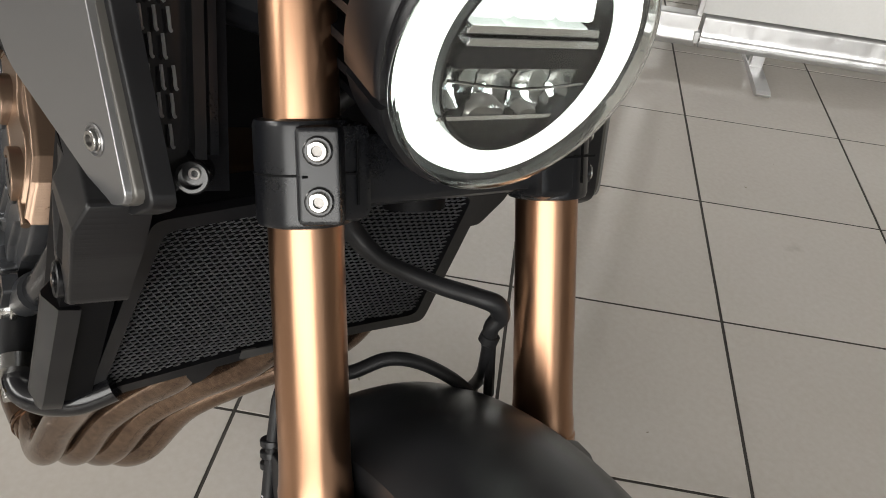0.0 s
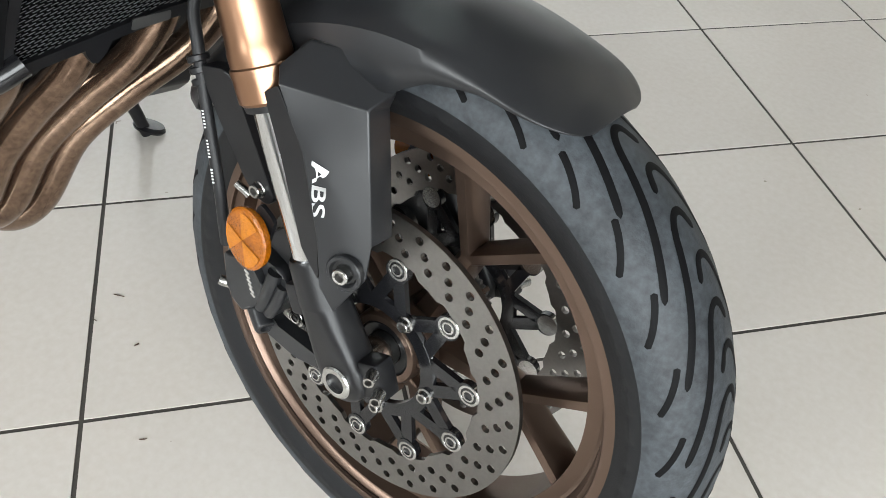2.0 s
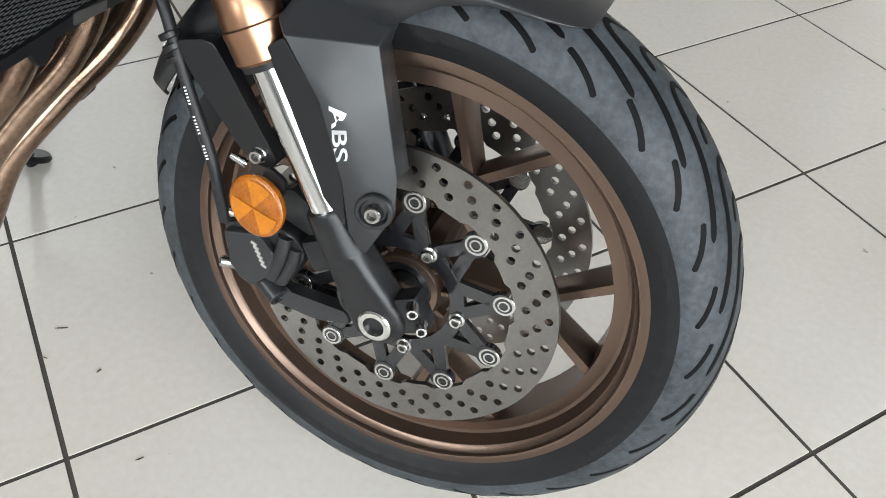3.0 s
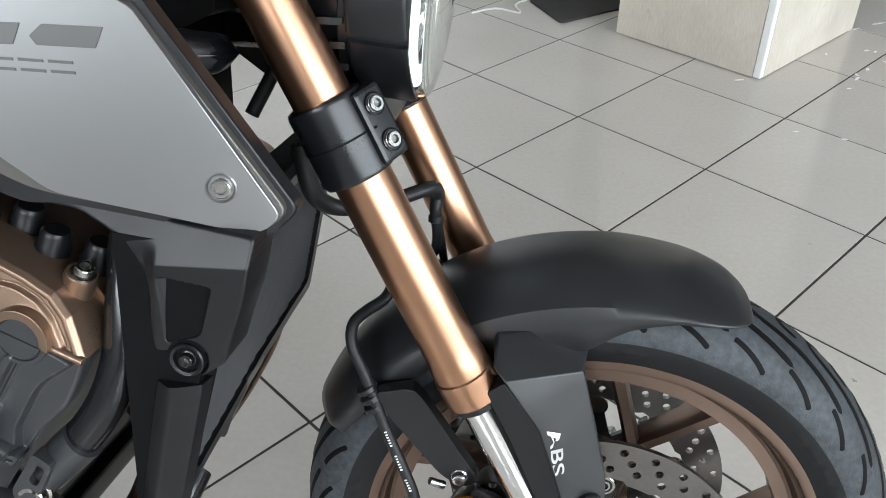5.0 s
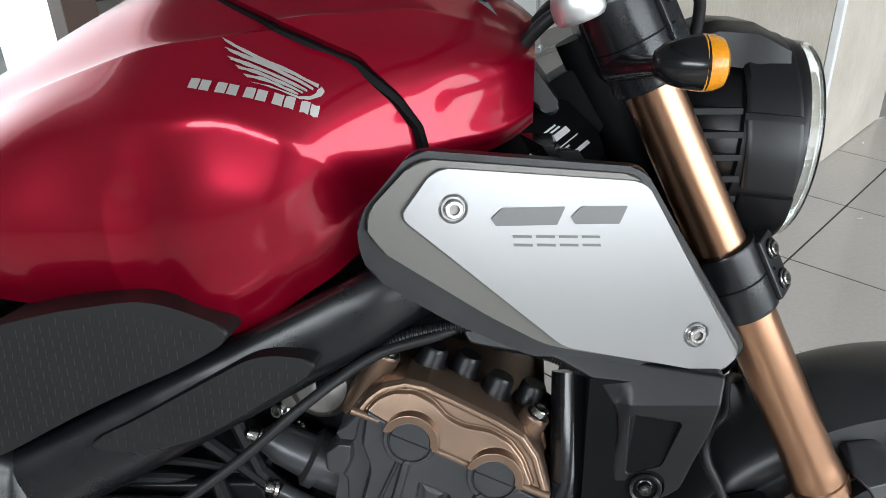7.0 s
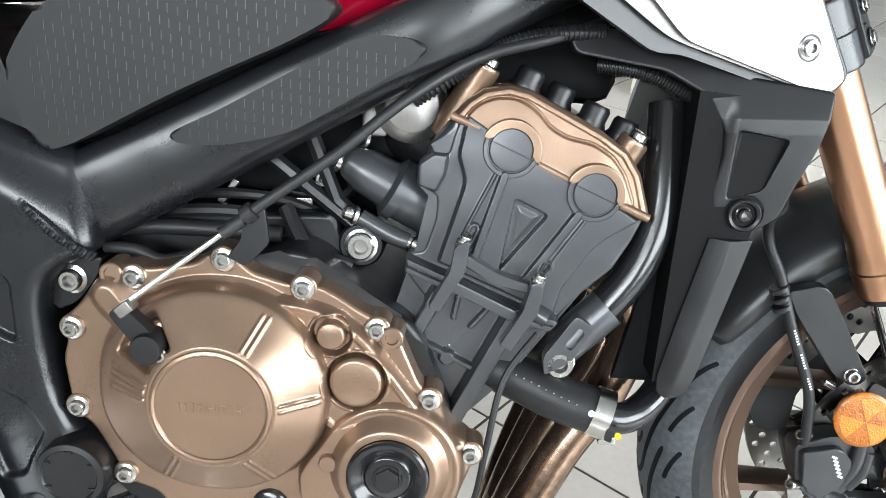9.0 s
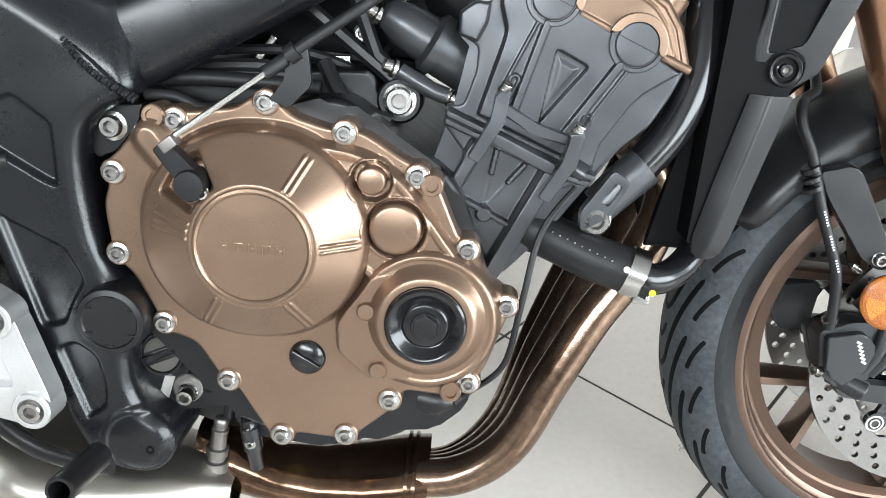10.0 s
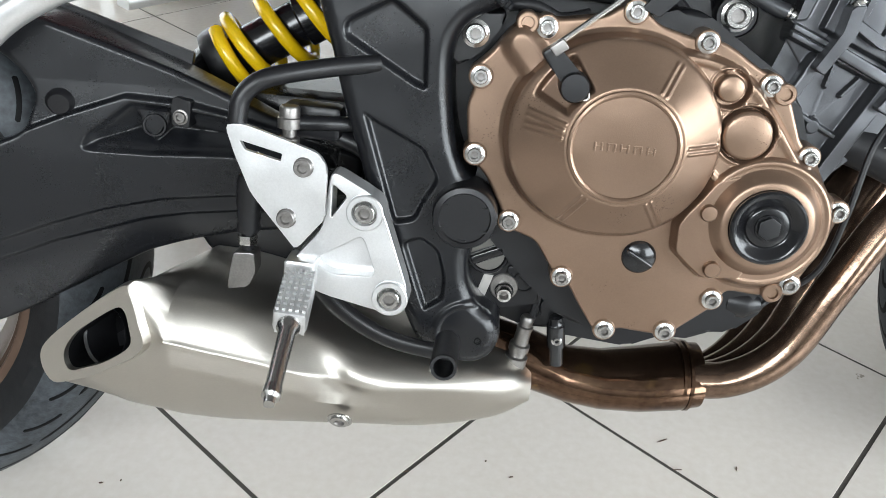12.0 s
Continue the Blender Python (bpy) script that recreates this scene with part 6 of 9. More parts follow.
def head_relief(X, Z):
    d = lambda poly: edge_distance(poly, X, Z)[0]
    h = 0.0050 * rise(d(FACE), 0.0030)
    h = np.maximum(h, 0.0040 * rise(d(KNOB), 0.0030))
    h -= 0.0046 * rise(d(POCKET), 0.0016)
    h += 0.0010 * rise(d([(-0.4640, 0.2850), (-0.4450, 0.2765), (-0.4690, 0.2440)]), 0.0050)
    h += ridge(X, Z, [(-0.4745, 0.306), (-0.4925, 0.240)], 0.0022, 0.0030)
    h += ridge(X, Z, [(-0.4800, 0.309), (-0.5030, 0.256)], 0.0006, 0.0014, 0.0010)
    h += ridge(X, Z, [(-0.4190, 0.281), (-0.4540, 0.226)], 0.0024, 0.0030)
    h += ridge(X, Z, [(-0.4130, 0.277), (-0.4410, 0.232)], 0.0006, 0.0014, 0.0010)
    for a, b in (((-0.4935, 0.265), (-0.4985, 0.253)), ((-0.4375, 0.240), (-0.4435, 0.228))):
        h += ridge(X, Z, [a, b], 0.0034, 0.0022) - ridge(X, Z, [a, b], 0.0012, 0.0014, 0.0012)
    h = np.maximum(h, 0.0085 * rise(0.0068 - off_line(X, Z, [(-0.546, 0.2355), (-0.500, 0.2180), (-0.455, 0.2005), (-0.430, 0.1950)]), 0.0022))
    h += ridge(X, Z, [(-0.546, 0.2355), (-0.500, 0.2180), (-0.455, 0.2005), (-0.430, 0.1950)], 0.0004, -0.0016, 0.0006)
    h -= 0.0035 * rise(d(LOWER), 0.0020)
    h += ridge(X, Z, [(-0.5010, 0.211), (-0.5075, 0.168)], 0.0011, 0.0036)
    h += ridge(X, Z, [(-0.4790, 0.201), (-0.5040, 0.168)], 0.0011, 0.0036)
    h = np.maximum(h, ridge(X, Z, [(-0.5320, 0.1745), (-0.4820, 0.1510)], 0.0014, 0.0040))
    h = np.maximum(h, ridge(X, Z, [(-0.5170, 0.212), (-0.5400, 0.164)], 0.0044, 0.0085, 0.003))
    h = np.maximum(h, ridge(X, Z, [(-0.4600, 0.195), (-0.4960, 0.116)], 0.0052, 0.0100, 0.004))
    h = np.maximum(h, 0.0040 * rise(0.0070 - np.hypot(X + 0.5065, Z - 0.1600), 0.0020))
    return 1.4 * h


casting("head_casting", rnd(A0, 0.003, 2), -0.2490, -0.235, head_relief, ENGINE, block, "black cast side of the cylinder head with ribs and a pocket", 0.0007, 0.0030)
# joint bracket: two posts and two cross bars
for pts, y0 in ((((-0.5060, 0.2560), (-0.4955, 0.2585), (-0.4980, 0.2350), (-0.5145, 0.2030), (-0.5235, 0.2075), (-0.5085, 0.2360)), -0.2740), (((-0.4500, 0.2310), (-0.4390, 0.2320), (-0.4425, 0.2080), (-0.4590, 0.1770), (-0.4690, 0.1820), (-0.4530, 0.2100)), -0.2740),
                (((-0.5010, 0.2400), (-0.4970, 0.2480), (-0.4740, 0.2350), (-0.4500, 0.2290), (-0.4500, 0.2210), (-0.4760, 0.2270)), -0.2690), (((-0.5120, 0.2200), (-0.5080, 0.2280), (-0.4560, 0.2060), (-0.4590, 0.1970)), -0.2665)):
    plate("lug_bar", list(pts), y0, -0.245, ENGINE, block, bev=0.0024, r=0.003)
for x, z in ((-0.5005, 0.2575), (-0.4440, 0.2325)):
    bolt(block, (x, -0.2670, z), (0.35, -0.35, 0.87), 0.0046, 0.006, STEEL, flange=1.2)
bm = B()
tube(bm, [(-0.4480, -0.252, 0.206), (-0.4330, -0.256, 0.1985)], 0.0080, 14, straight=True)
part("lug_boss", bm, ENGINE, block)

# bronze cam cover
cam_cover = plate("cam_cover", [(-0.512, 0.346), (-0.503, 0.360), (-0.488, 0.369), (-0.470, 0.366), (-0.440, 0.354), (-0.405, 0.338), (-0.378, 0.324), (-0.368, 0.306), (-0.371, 0.283), (-0.392, 0.294), (-0.412, 0.308), (-0.440, 0.319), (-0.470, 0.335), (-0.49, 0.345)], -0.212, 0.16, BRONZE_LIGHT, bike, "bronze painted cam cover", bev=0.005, r=0.006)
TOP = [(-0.514, 0.346), (-0.505, 0.357), (-0.494, 0.365), (-0.476, 0.369), (-0.460, 0.366), (-0.405, 0.340), (-0.386, 0.328), (-0.375, 0.312), (-0.366, 0.282)]
LOBES = rnd([(-0.506, 0.345), (-0.497, 0.355), (-0.484, 0.3605), (-0.468, 0.3600), (-0.455, 0.3530), (-0.444, 0.3410), (-0.432, 0.3350), (-0.412, 0.3315), (-0.397, 0.3230), (-0.387, 0.3100), (-0.379, 0.2890), (-0.423, 0.2950), (-0.489, 0.3250)], 0.004)


def lid_relief(X, Z):
    # the flank leans in; two lobes stand a little proud of it, with a fine groove along their edge
    v = np.clip((X + 0.514) * 0.397 + (Z - 0.346) * 0.918, 0, 1)
    d = edge_distance(LOBES, X, Z)[0]
    return -0.20 * v + 0.0026 * rise(d, 0.0014) - 0.0009 * rise(0.0012 - np.abs(d + 0.0006), 0.0008) + 0.0016 * rise(0.0026 - np.abs(off_line(X, Z, TOP) - 0.0040), 0.0012)


casting("cam_face", TOP + [(-0.390, 0.2885), (-0.423, 0.302), (-0.456, 0.315), (-0.489, 0.334)], -0.2525, -0.205, lid_relief, BRONZE_LIGHT, cam_cover, "", 0.0006, 0.0030)
for x, z in ((-0.500, 0.375), (-0.385, 0.328)):
    bm = B()
    lathe(bm, [(0.014, -0.05), (0.0115, 0.010), (0.0105, 0.012)], (x + 0.002, -0.222, z - 0.004), (0.45, -0.15, 0.88), 20)
    part("screw_tower", bm, BRONZE_LIGHT, cam_cover)
    bolt(cam_cover, (x + 0.008, -0.224, z + 0.006), (0.45, -0.15, 0.88), 0.0066, 0.007, STEEL)
for x, z in ((-0.4715, 0.3245), (-0.4085, 0.2970)):
    bm = B()
    lathe(bm, [(0.0205, -0.01), (0.0205, 0.0012), (0.0198, 0.0020), (0.0172, 0.0020), (0.0166, 0.0006), (0.0160, 0.0006), (0.0154, 0.0018), (0.0146, 0.0022), (0.0, 0.0022)], (x, -0.2570, z), (0, -1, 0), 40)
    part("round_plug", bm, ENGINE, block, "flat black rubber half-moon plug")
    bm = B()
    a0 = math.atan2(-0.0265, 0.066)
    pts = [((0.0196 + 0.0026 * s) * math.cos(a0 + a) + x, (0.0196 + 0.0026 * s) * math.sin(a0 + a) + z) for s, rng in ((1, range(17)), (-1, range(16, -1, -1))) for a in (math.pi * k / 16 for k in rng)]
    prism(bm, pts, -0.2606, -0.245, bev=0.0012)
    part("plug_seat", bm, BRONZE_LIGHT, cam_cover)
    bm = B()
    box(bm, (0, 0, 0), (0.030, 0.0006, 0.0008), Matrix.Translation((x, -0.2593, z)) @ Matrix.Rotation(radians(22), 4, "Y"))
    part("plug_seam", bm, BLACK, block)
# lip along the seam, broken by the two plugs
for pts, r in (([(-0.516, 0.3455), (-0.495, 0.338)], 0.0034), ([(-0.4510, 0.3150), (-0.4285, 0.3055)], 0.0034), ([(-0.3885, 0.2895), (-0.367, 0.2810)], 0.0034)):
    bm = B()
    tube(bm, [(x, -0.2530, z) for x, z in pts], r, 10)
    part("raised_edge", bm, BRONZE_LIGHT, cam_cover)

# parts between head and frame: ignition coils, throttle body, thermostat, links
def clutter():
    for i in range(4):
        bm = B()
        x, z, y = -0.462 + 0.026 * i, 0.366 - 0.0115 * i, -0.205 + 0.012 * (i % 2)
        lathe(bm, [(0.013, -0.03), (0.013, 0.000), (0.011, 0.003), (0.011, 0.012), (0.009, 0.015), (0.0, 0.015)], (x, y, z), (0.35, 0, 0.93), 16)
        part("ignition_coil", bm, BLACK, cam_cover)
    bm = B()
    lathe(bm, [(0.0, -0.01), (0.028, -0.01), (0.028, 0.006), (0.024, 0.010), (0.020, 0.012), (0.020, 0.018), (0.008, 0.022), (0.0, 0.022)], (-0.548, -0.205, 0.345), (0.1, -1, 0.15), 28)
    box(bm, (-0.53, -0.19, 0.352), (0.02, 0.03, 0.05), bev=0.004)
    box(bm, (-0.575, -0.20, 0.333), (0.02, 0.02, 0.025), bev=0.003)
    tb = part("throttle_body", bm, DULL, bike, "bright cast throttle body")
    bm = B()
    lathe(bm, [(0.027, -0.02), (0.029, -0.01), (0.029, 0.02), (0.026, 0.028), (0.020, 0.03), (0.0, 0.03)], (-0.535, -0.175, 0.312), (-0.55, -0.2, 0.80), 24)
    part("intake_rubber", bm, BLACK, tb)
    for x, z in ((-0.585, 0.318), (-0.572, 0.300), (-0.56, 0.292)):
        bolt(tb, (x, -0.205, z), (-0.3, -0.8, 0.2), 0.006, 0.008, STEEL)
    bm = B()
    lathe(bm, [(0.017, -0.02), (0.022, -0.01), (0.022, 0.018), (0.0245, 0.018), (0.0245, 0.026), (0.019, 0.030), (0.017, 0.052), (0.012, 0.066), (0.006, 0.070), (0.0, 0.070)], (-0.535, -0.215, 0.272), (-0.84, -0.12, 0.45), 24)
    th = part("thermostat_housing", bm, ENGINE, bike, "black thermostat housing with hose neck")
    bolt(th, (-0.600, -0.222, 0.302), (-0.84, -0.2, 0.45), 0.0062, 0.010, STEEL)
    bm = B()
    tube(bm, [(-0.580, -0.235, 0.262), (-0.555, -0.236, 0.250), (-0.542, -0.236, 0.246)], 0.0068, 10)
    part("drain_screw", bm, ENGINE, th)
    bolt(th, (-0.585, -0.236, 0.264), (-0.8, -0.3, 0.3), 0.0055, 0.008, STEEL)
    bolt(th, (-0.539, -0.236, 0.245), (0.8, -0.3, -0.3), 0.0055, 0.006, STEEL)
    # forked link to the upper engine mount
    bm = B()
    for p, q in (((-0.652, 0.302), (-0.583, 0.252)), ((-0.625, 0.330), (-0.600, 0.272)), ((-0.600, 0.272), (-0.572, 0.248))):
        v = [Vector((p[0], -0.222, p[1])), Vector((q[0], -0.224, q[1]))]
        tube(bm, v, 0.0062, 8, straight=True)
    lathe(bm, [(0.018, -0.02), (0.018, 0.004), (0.016, 0.007), (0.0, 0.007)], (-0.579, -0.224, 0.239), (0, -1, 0), 26)
    lk = part("engine_mount", bm, BLACK, bike, "black forked engine mount")
    bolt(lk, (-0.579, -0.231, 0.239), (0, -1, 0), 0.0105, 0.007, STEEL, flange=1.25)
    # near-black filler boxes added deeper inside, in place of the shade there
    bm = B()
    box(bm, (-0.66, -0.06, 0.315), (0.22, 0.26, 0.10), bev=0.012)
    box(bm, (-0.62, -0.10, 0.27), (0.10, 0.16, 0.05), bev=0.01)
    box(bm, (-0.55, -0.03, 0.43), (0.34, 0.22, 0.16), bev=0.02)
    part("dark_filler_box", bm, DEEP, bike, "near-black filler boxes deep under the tank")
    for k, (a, b, c) in enumerate((((-0.74, -0.20, 0.262), (-0.66, -0.21, 0.268), (-0.60, -0.20, 0.25)), ((-0.75, -0.215, 0.250), (-0.68, -0.215, 0.255), (-0.63, -0.20, 0.24)), ((-0.64, -0.22, 0.262), (-0.62, -0.235, 0.235), (-0.585, -0.235, 0.222)),
                                   ((-0.78, -0.20, 0.24), (-0.74, -0.20, 0.25), (-0.70, -0.21, 0.245)), ((-0.70, -0.17, 0.30), (-0.65, -0.18, 0.27), (-0.58, -0.17, 0.26)), ((-0.56, -0.15, 0.30), (-0.60, -0.19, 0.27), (-0.61, -0.2, 0.235)))):
        bm = B()
        tube(bm, [a, b, c], 0.0042 + 0.0012 * (k % 3), 8)
        part("wire", bm, HOSE, bike, "black wire beside the engine")
    for (x, y, z, sx, sz) in ((-0.632, -0.2, 0.262, 0.020, 0.010), (-0.69, -0.2, 0.268, 0.024, 0.006), (-0.655, -0.19, 0.252, 0.03, 0.005), (-0.615, -0.18, 0.285, 0.012, 0.022), (-0.605, -0.21, 0.24, 0.016, 0.008)):
        bm = B()
        box(bm, (x, y, z), (sx, 0.01, sz), Matrix.Translation((x, y, z)) @ Matrix.Rotation(radians(25 + 900 * x), 4, "Y") @ Matrix.Translation((-x, -y, -z)), 0.001)
        part("clamp", bm, STEEL, bike, "small bright clamp")
    bolt(bike, (-0.612, -0.213, 0.286), (0, -1, 0), 0.006, 0.007, STEEL)


clutter()


def loom(pts, r=0.0058):
    """A ribbed plastic conduit."""
    path = smooth_path(pts, 14)
    bm = B()
    dense = [path[0].copy()]
    for a, b in zip(path, path[1:]):
        dense += [a.lerp(b, k / 3) for k in (1, 2, 3)]
    radii = [r if (k // 2) % 2 else r * 0.82 for k in range(len(dense))]
    tube(bm, dense, radii, 12, straight=True)
    part("wiring_loom", bm, BLACK, bike, "ribbed black wiring conduit")


loom([(-0.545, -0.232, 0.352), (-0.514, -0.235, 0.374), (-0.498, -0.235, 0.386), (-0.477, -0.235, 0.398), (-0.442, -0.232, 0.407), (-0.41, -0.225, 0.41)], 0.0062)
loom([(-0.41, -0.21, 0.386), (-0.387, -0.215, 0.385), (-0.366, -0.216, 0.380), (-0.342, -0.216, 0.370), (-0.318, -0.213, 0.362), (-0.30, -0.20, 0.352)], 0.0062)


# clutch cover, bronze, with its dome and screws
def clutch_cover():
    out = rnd([(-0.756, 0.220), (-0.746, 0.228), (-0.725, 0.226), (-0.690, 0.232), (-0.680, 0.241), (-0.663, 0.241), (-0.650, 0.229), (-0.621, 0.222), (-0.602, 0.223), (-0.587, 0.216), (-0.571, 0.206), (-0.552, 0.198), (-0.541, 0.186), (-0.524, 0.150), (-0.511, 0.143), (-0.498, 0.116),
               (-0.483, 0.107), (-0.480, 0.094), (-0.488, 0.074), (-0.494, 0.050), (-0.504, 0.029), (-0.528, 0.020), (-0.557, 0.022), (-0.561, 0.008), (-0.593, -0.022), (-0.608, -0.026), (-0.639, -0.024), (-0.658, -0.031), (-0.677, -0.005), (-0.687, 0.011), (-0.702, 0.021), (-0.720, 0.047),
               (-0.746, 0.055), (-0.752, 0.071), (-0.768, 0.099), (-0.782, 0.110), (-0.786, 0.131), (-0.789, 0.153), (-0.784, 0.168), (-0.789, 0.181), (-0.775, 0.195), (-0.762, 0.214)], 0.007)
    bridge = rnd([(-0.640, 0.215), (-0.610, 0.213), (-0.590, 0.208), (-0.566, 0.193), (-0.548, 0.172), (-0.527, 0.145), (-0.505, 0.120), (-0.500, 0.100), (-0.560, 0.090), (-0.600, 0.120), (-0.630, 0.180)], 0.008)
    collar = rnd([(-0.613, 0.079), (-0.606, 0.092), (-0.598, 0.103), (-0.588, 0.120), (-0.560, 0.130), (-0.530, 0.090), (-0.550, 0.035), (-0.582, 0.031), (-0.595, 0.040), (-0.611, 0.054)], 0.005)

    def relief(X, Z):
        dx, dz = X + 0.667, Z - 0.1405
        r, th = np.hypot(dx, dz), np.arctan2(dz, dx)
        reach = 0.0755 * (1 + 0.15 * np.clip(-np.cos(th), 0, 1) ** 1.5 + 0.02 * np.clip(np.sin(th), 0, 1))
        q = np.where(r < 0.046, r, np.where(r < reach, 0.046 + (r - 0.046) * 0.0295 / (reach - 0.046), 0.0755 + r - reach))
        h = np.interp(q, (0, 0.0450, 0.0735, 0.0755, 0.0768, 0.0795, 0.0830), (0.0402, 0.0402, 0.0200, 0.0180, 0.0140, 0.0030, 0.0))
        # pocket for the release arm, radial ribs and grooves
        turn = np.degrees(th) % 360
        h -= 0.0085 * rise(17 - np.abs(turn - 141), 5.0) * rise(r - 0.0475, 0.004) * rise(0.079 - r, 0.006)
        for a in (62, 3, 302, 240, 167, 175):
            across = np.abs(-dx * np.sin(np.radians(a)) + dz * np.cos(np.radians(a)))
            along = dx * np.cos(np.radians(a)) + dz * np.sin(np.radians(a))
            h += (0.0016 * rise(0.0042 - across, 0.0016) - 0.0014 * rise(0.0020 - across, 0.0016)) * rise(along - 0.046, 0.002) * rise(0.0745 * np.where(a > 90, 1.05, 1.0) - r, 0.004)
        # bridge with a raised lip, collar of the timing cover
        d = edge_distance(bridge, X, Z)[0]
        h = np.maximum(h, 0.0078 * rise(d, 0.0050) + 0.0016 * rise(0.0062 - np.abs(d - 0.0045), 0.0030) * (d > 0) * (r > 0.079))
        for x, z, R in ((-0.590, 0.1888, 0.0150), (-0.5705, 0.1548, 0.0222)):
            t = np.hypot(X - x, Z - z)
            h += 0.0012 * rise(0.0016 - np.abs(t - R - 0.0012), 0.0012) - 0.0060 * rise(R - t, 0.0014)
        h -= 0.0100 * rise(0.0185 - np.hypot(X + 0.633, Z - 0.043), 0.0030)
        d = edge_distance(collar, X, Z)[0]
        h = np.maximum(h, 0.0130 * rise(d, 0.0045))
        t = np.hypot(X + 0.5430, Z - 0.0860)
        h = np.maximum(h, np.interp(t, (0, 0.0475, 0.0492, 0.0512, 0.0530, 0.0560, 0.0600), (0.0120, 0.0120, 0.0128, 0.0126, 0.0105, 0.0035, 0.0)))
        # neck of the release shaft
        n = off_line(X, Z, [(-0.752, 0.206), (-0.728, 0.178)])
        h = np.maximum(h, 0.0095 * rise(0.0175 - n, 0.012))
        return h

    cv = casting("clutch_cover", out, -0.2885, -0.262, relief, BRONZE_LIGHT, bike, "bronze painted clutch cover", 0.0008, 0.0030)
    c = Vector((-0.667, -0.2850, 0.1405))
    bm = B()
    lathe(bm, [(0.0480, 0.030), (0.0462, 0.0395), (0.0440, 0.0425), (0.0424, 0.0450), (0.0405, 0.0457), (0.0390, 0.0448), (0.0382, 0.0432), (0.0, 0.0436)], c, (0, -1, 0), 96)
    dome = part("dome", bm, BRONZE_LIGHT, cv, "round raised disc of the clutch housing", angle=32)
    # raised maker's mark as plain upright and slanted blocks
    for k in range(5):
        bm = B()
        x0 = -0.6905 + 0.0098 * k
        for dx in (0.0014, 0.0064):
            box(bm, (x0 + dx, -0.3290, 0.1405), (0.0016, 0.0016, 0.0062), bev=0.0004)
        box(bm, (x0 + 0.0039, -0.3288, 0.1405 + (0.0, 0.0024, 0.0, 0.0024, -0.0006)[k]), (0.0042, 0.0012, 0.0014), bev=0.0003)
        part("raised_mark", bm, BRONZE_LIGHT, dome, "raised maker's mark block")
    for x, z, r, h in ((-0.590, 0.1888, 0.0106, 0.0075), (-0.5705, 0.1548, 0.0196, 0.0090)):
        bm = B()
        lathe(bm, [(r * 1.05, -0.004), (r, 0.0), (r * 0.985, h * 0.62), (r * 0.93, h * 0.84), (r * 0.80, h * 0.97), (0.0, h)], (x, -0.2930, z), (0, -1, 0), 40)
        part("boss", bm, BRONZE_LIGHT, cv)
    # oil filler cap in its well
    bm = B()
    lathe(bm, [(0.0150, -0.012), (0.0150, 0.001), (0.0142, 0.0040), (0.0118, 0.0062), (0.0060, 0.0076), (0.0, 0.0080)], (-0.633, -0.2850, 0.043), (0, -1, 0), 36)
    cap = part("oil_filler_cap", bm, GLOSS_BLACK, cv, "domed glossy black oil filler cap")
    bm = B()
    box(bm, (0, 0, 0), (0.0250, 0.0060, 0.0034), Matrix.Translation((-0.633, -0.2925, 0.043)) @ Matrix.Rotation(radians(28), 4, "Y"), 0.0014)
    part("grip", bm, GLOSS_BLACK, cap)
    for x, z in ((-0.734, 0.219), (-0.780, 0.177), (-0.778, 0.115), (-0.744, 0.062), (-0.694, 0.018), (-0.651, -0.026), (-0.600, -0.021), (-0.567, 0.013), (-0.507, 0.034), (-0.484, 0.100), (-0.517, 0.141), (-0.558, 0.193), (-0.612, 0.220), (-0.669, 0.237)):
        bm = B()
        lathe(bm, [(0.0102, -0.02), (0.0098, 0.0006), (0.0090, 0.0014)], (x, -0.2885, z), (0, -1, 0), 20)
        part("screw_boss", bm, BRONZE_LIGHT, cv)
        bolt(cv, (x, -0.2902, z), (0, -1, 0), 0.0057, 0.0054, STEEL, flange=1.45)
    for x, z in ((-0.749, 0.221), (-0.547, 0.188), (-0.520, 0.026)):
        bm = B()
        lathe(bm, [(0.0088, -0.02), (0.0085, 0.004), (0.0075, 0.005), (0.005, 0.005), (0.0045, 0.003), (0.0, 0.003)], (x, -0.2885, z), (0, -1, 0), 20)
        part("dowel_boss", bm, BRONZE_LIGHT, cv)
    # timing cover with black centre plug
    c = Vector((-0.543, -0.287, 0.087))
    bm = B()
    lathe(bm, [(0.0480, -0.02), (0.0480, 0.0115), (0.0462, 0.0126), (0.0448, 0.0130), (0.0400, 0.0185), (0.0370, 0.0225), (0.0345, 0.0235), (0.0305, 0.0235), (0.0295, 0.018), (0.0, 0.018)], c, (0, -1, 0), 64)
    tc = part("timing_cover", bm, BRONZE_LIGHT, cv, "round bronze timing cover")
    for x, z in ((-0.5880, 0.0912), (-0.5765, 0.0445)):
        bm = B()
        lathe(bm, [(0.0076, -0.02), (0.0070, 0.0055), (0.006, 0.0070), (0.0, 0.0072)], (x, -0.299, z), (0, -1, 0), 18)
        part("boss", bm, BRONZE_LIGHT, tc)
    bm = B()
    lathe(bm, [(0.0300, -0.004), (0.0300, 0.0045), (0.0285, 0.006), (0.0265, 0.0062), (0.0245, 0.0050), (0.0195, 0.0005), (0.0180, 0.0), (0.0168, 0.0018), (0.0150, 0.0025), (0.0110, 0.0025), (0.0105, 0.0035), (0.0, 0.0035)], c + Vector((0, -0.0225, 0)), (0, -1, 0), 48)
    pg = part("centre_plug", bm, GLOSS_BLACK, tc, "black round centre plug with a hexagon")
    bm = B()
    prism(bm, ring2(c.x, c.z, 0.0095, 6, math.pi / 6), c.y - 0.0290, c.y - 0.024, bev=0.001)
    part("hexagon", bm, BLACK, pg)
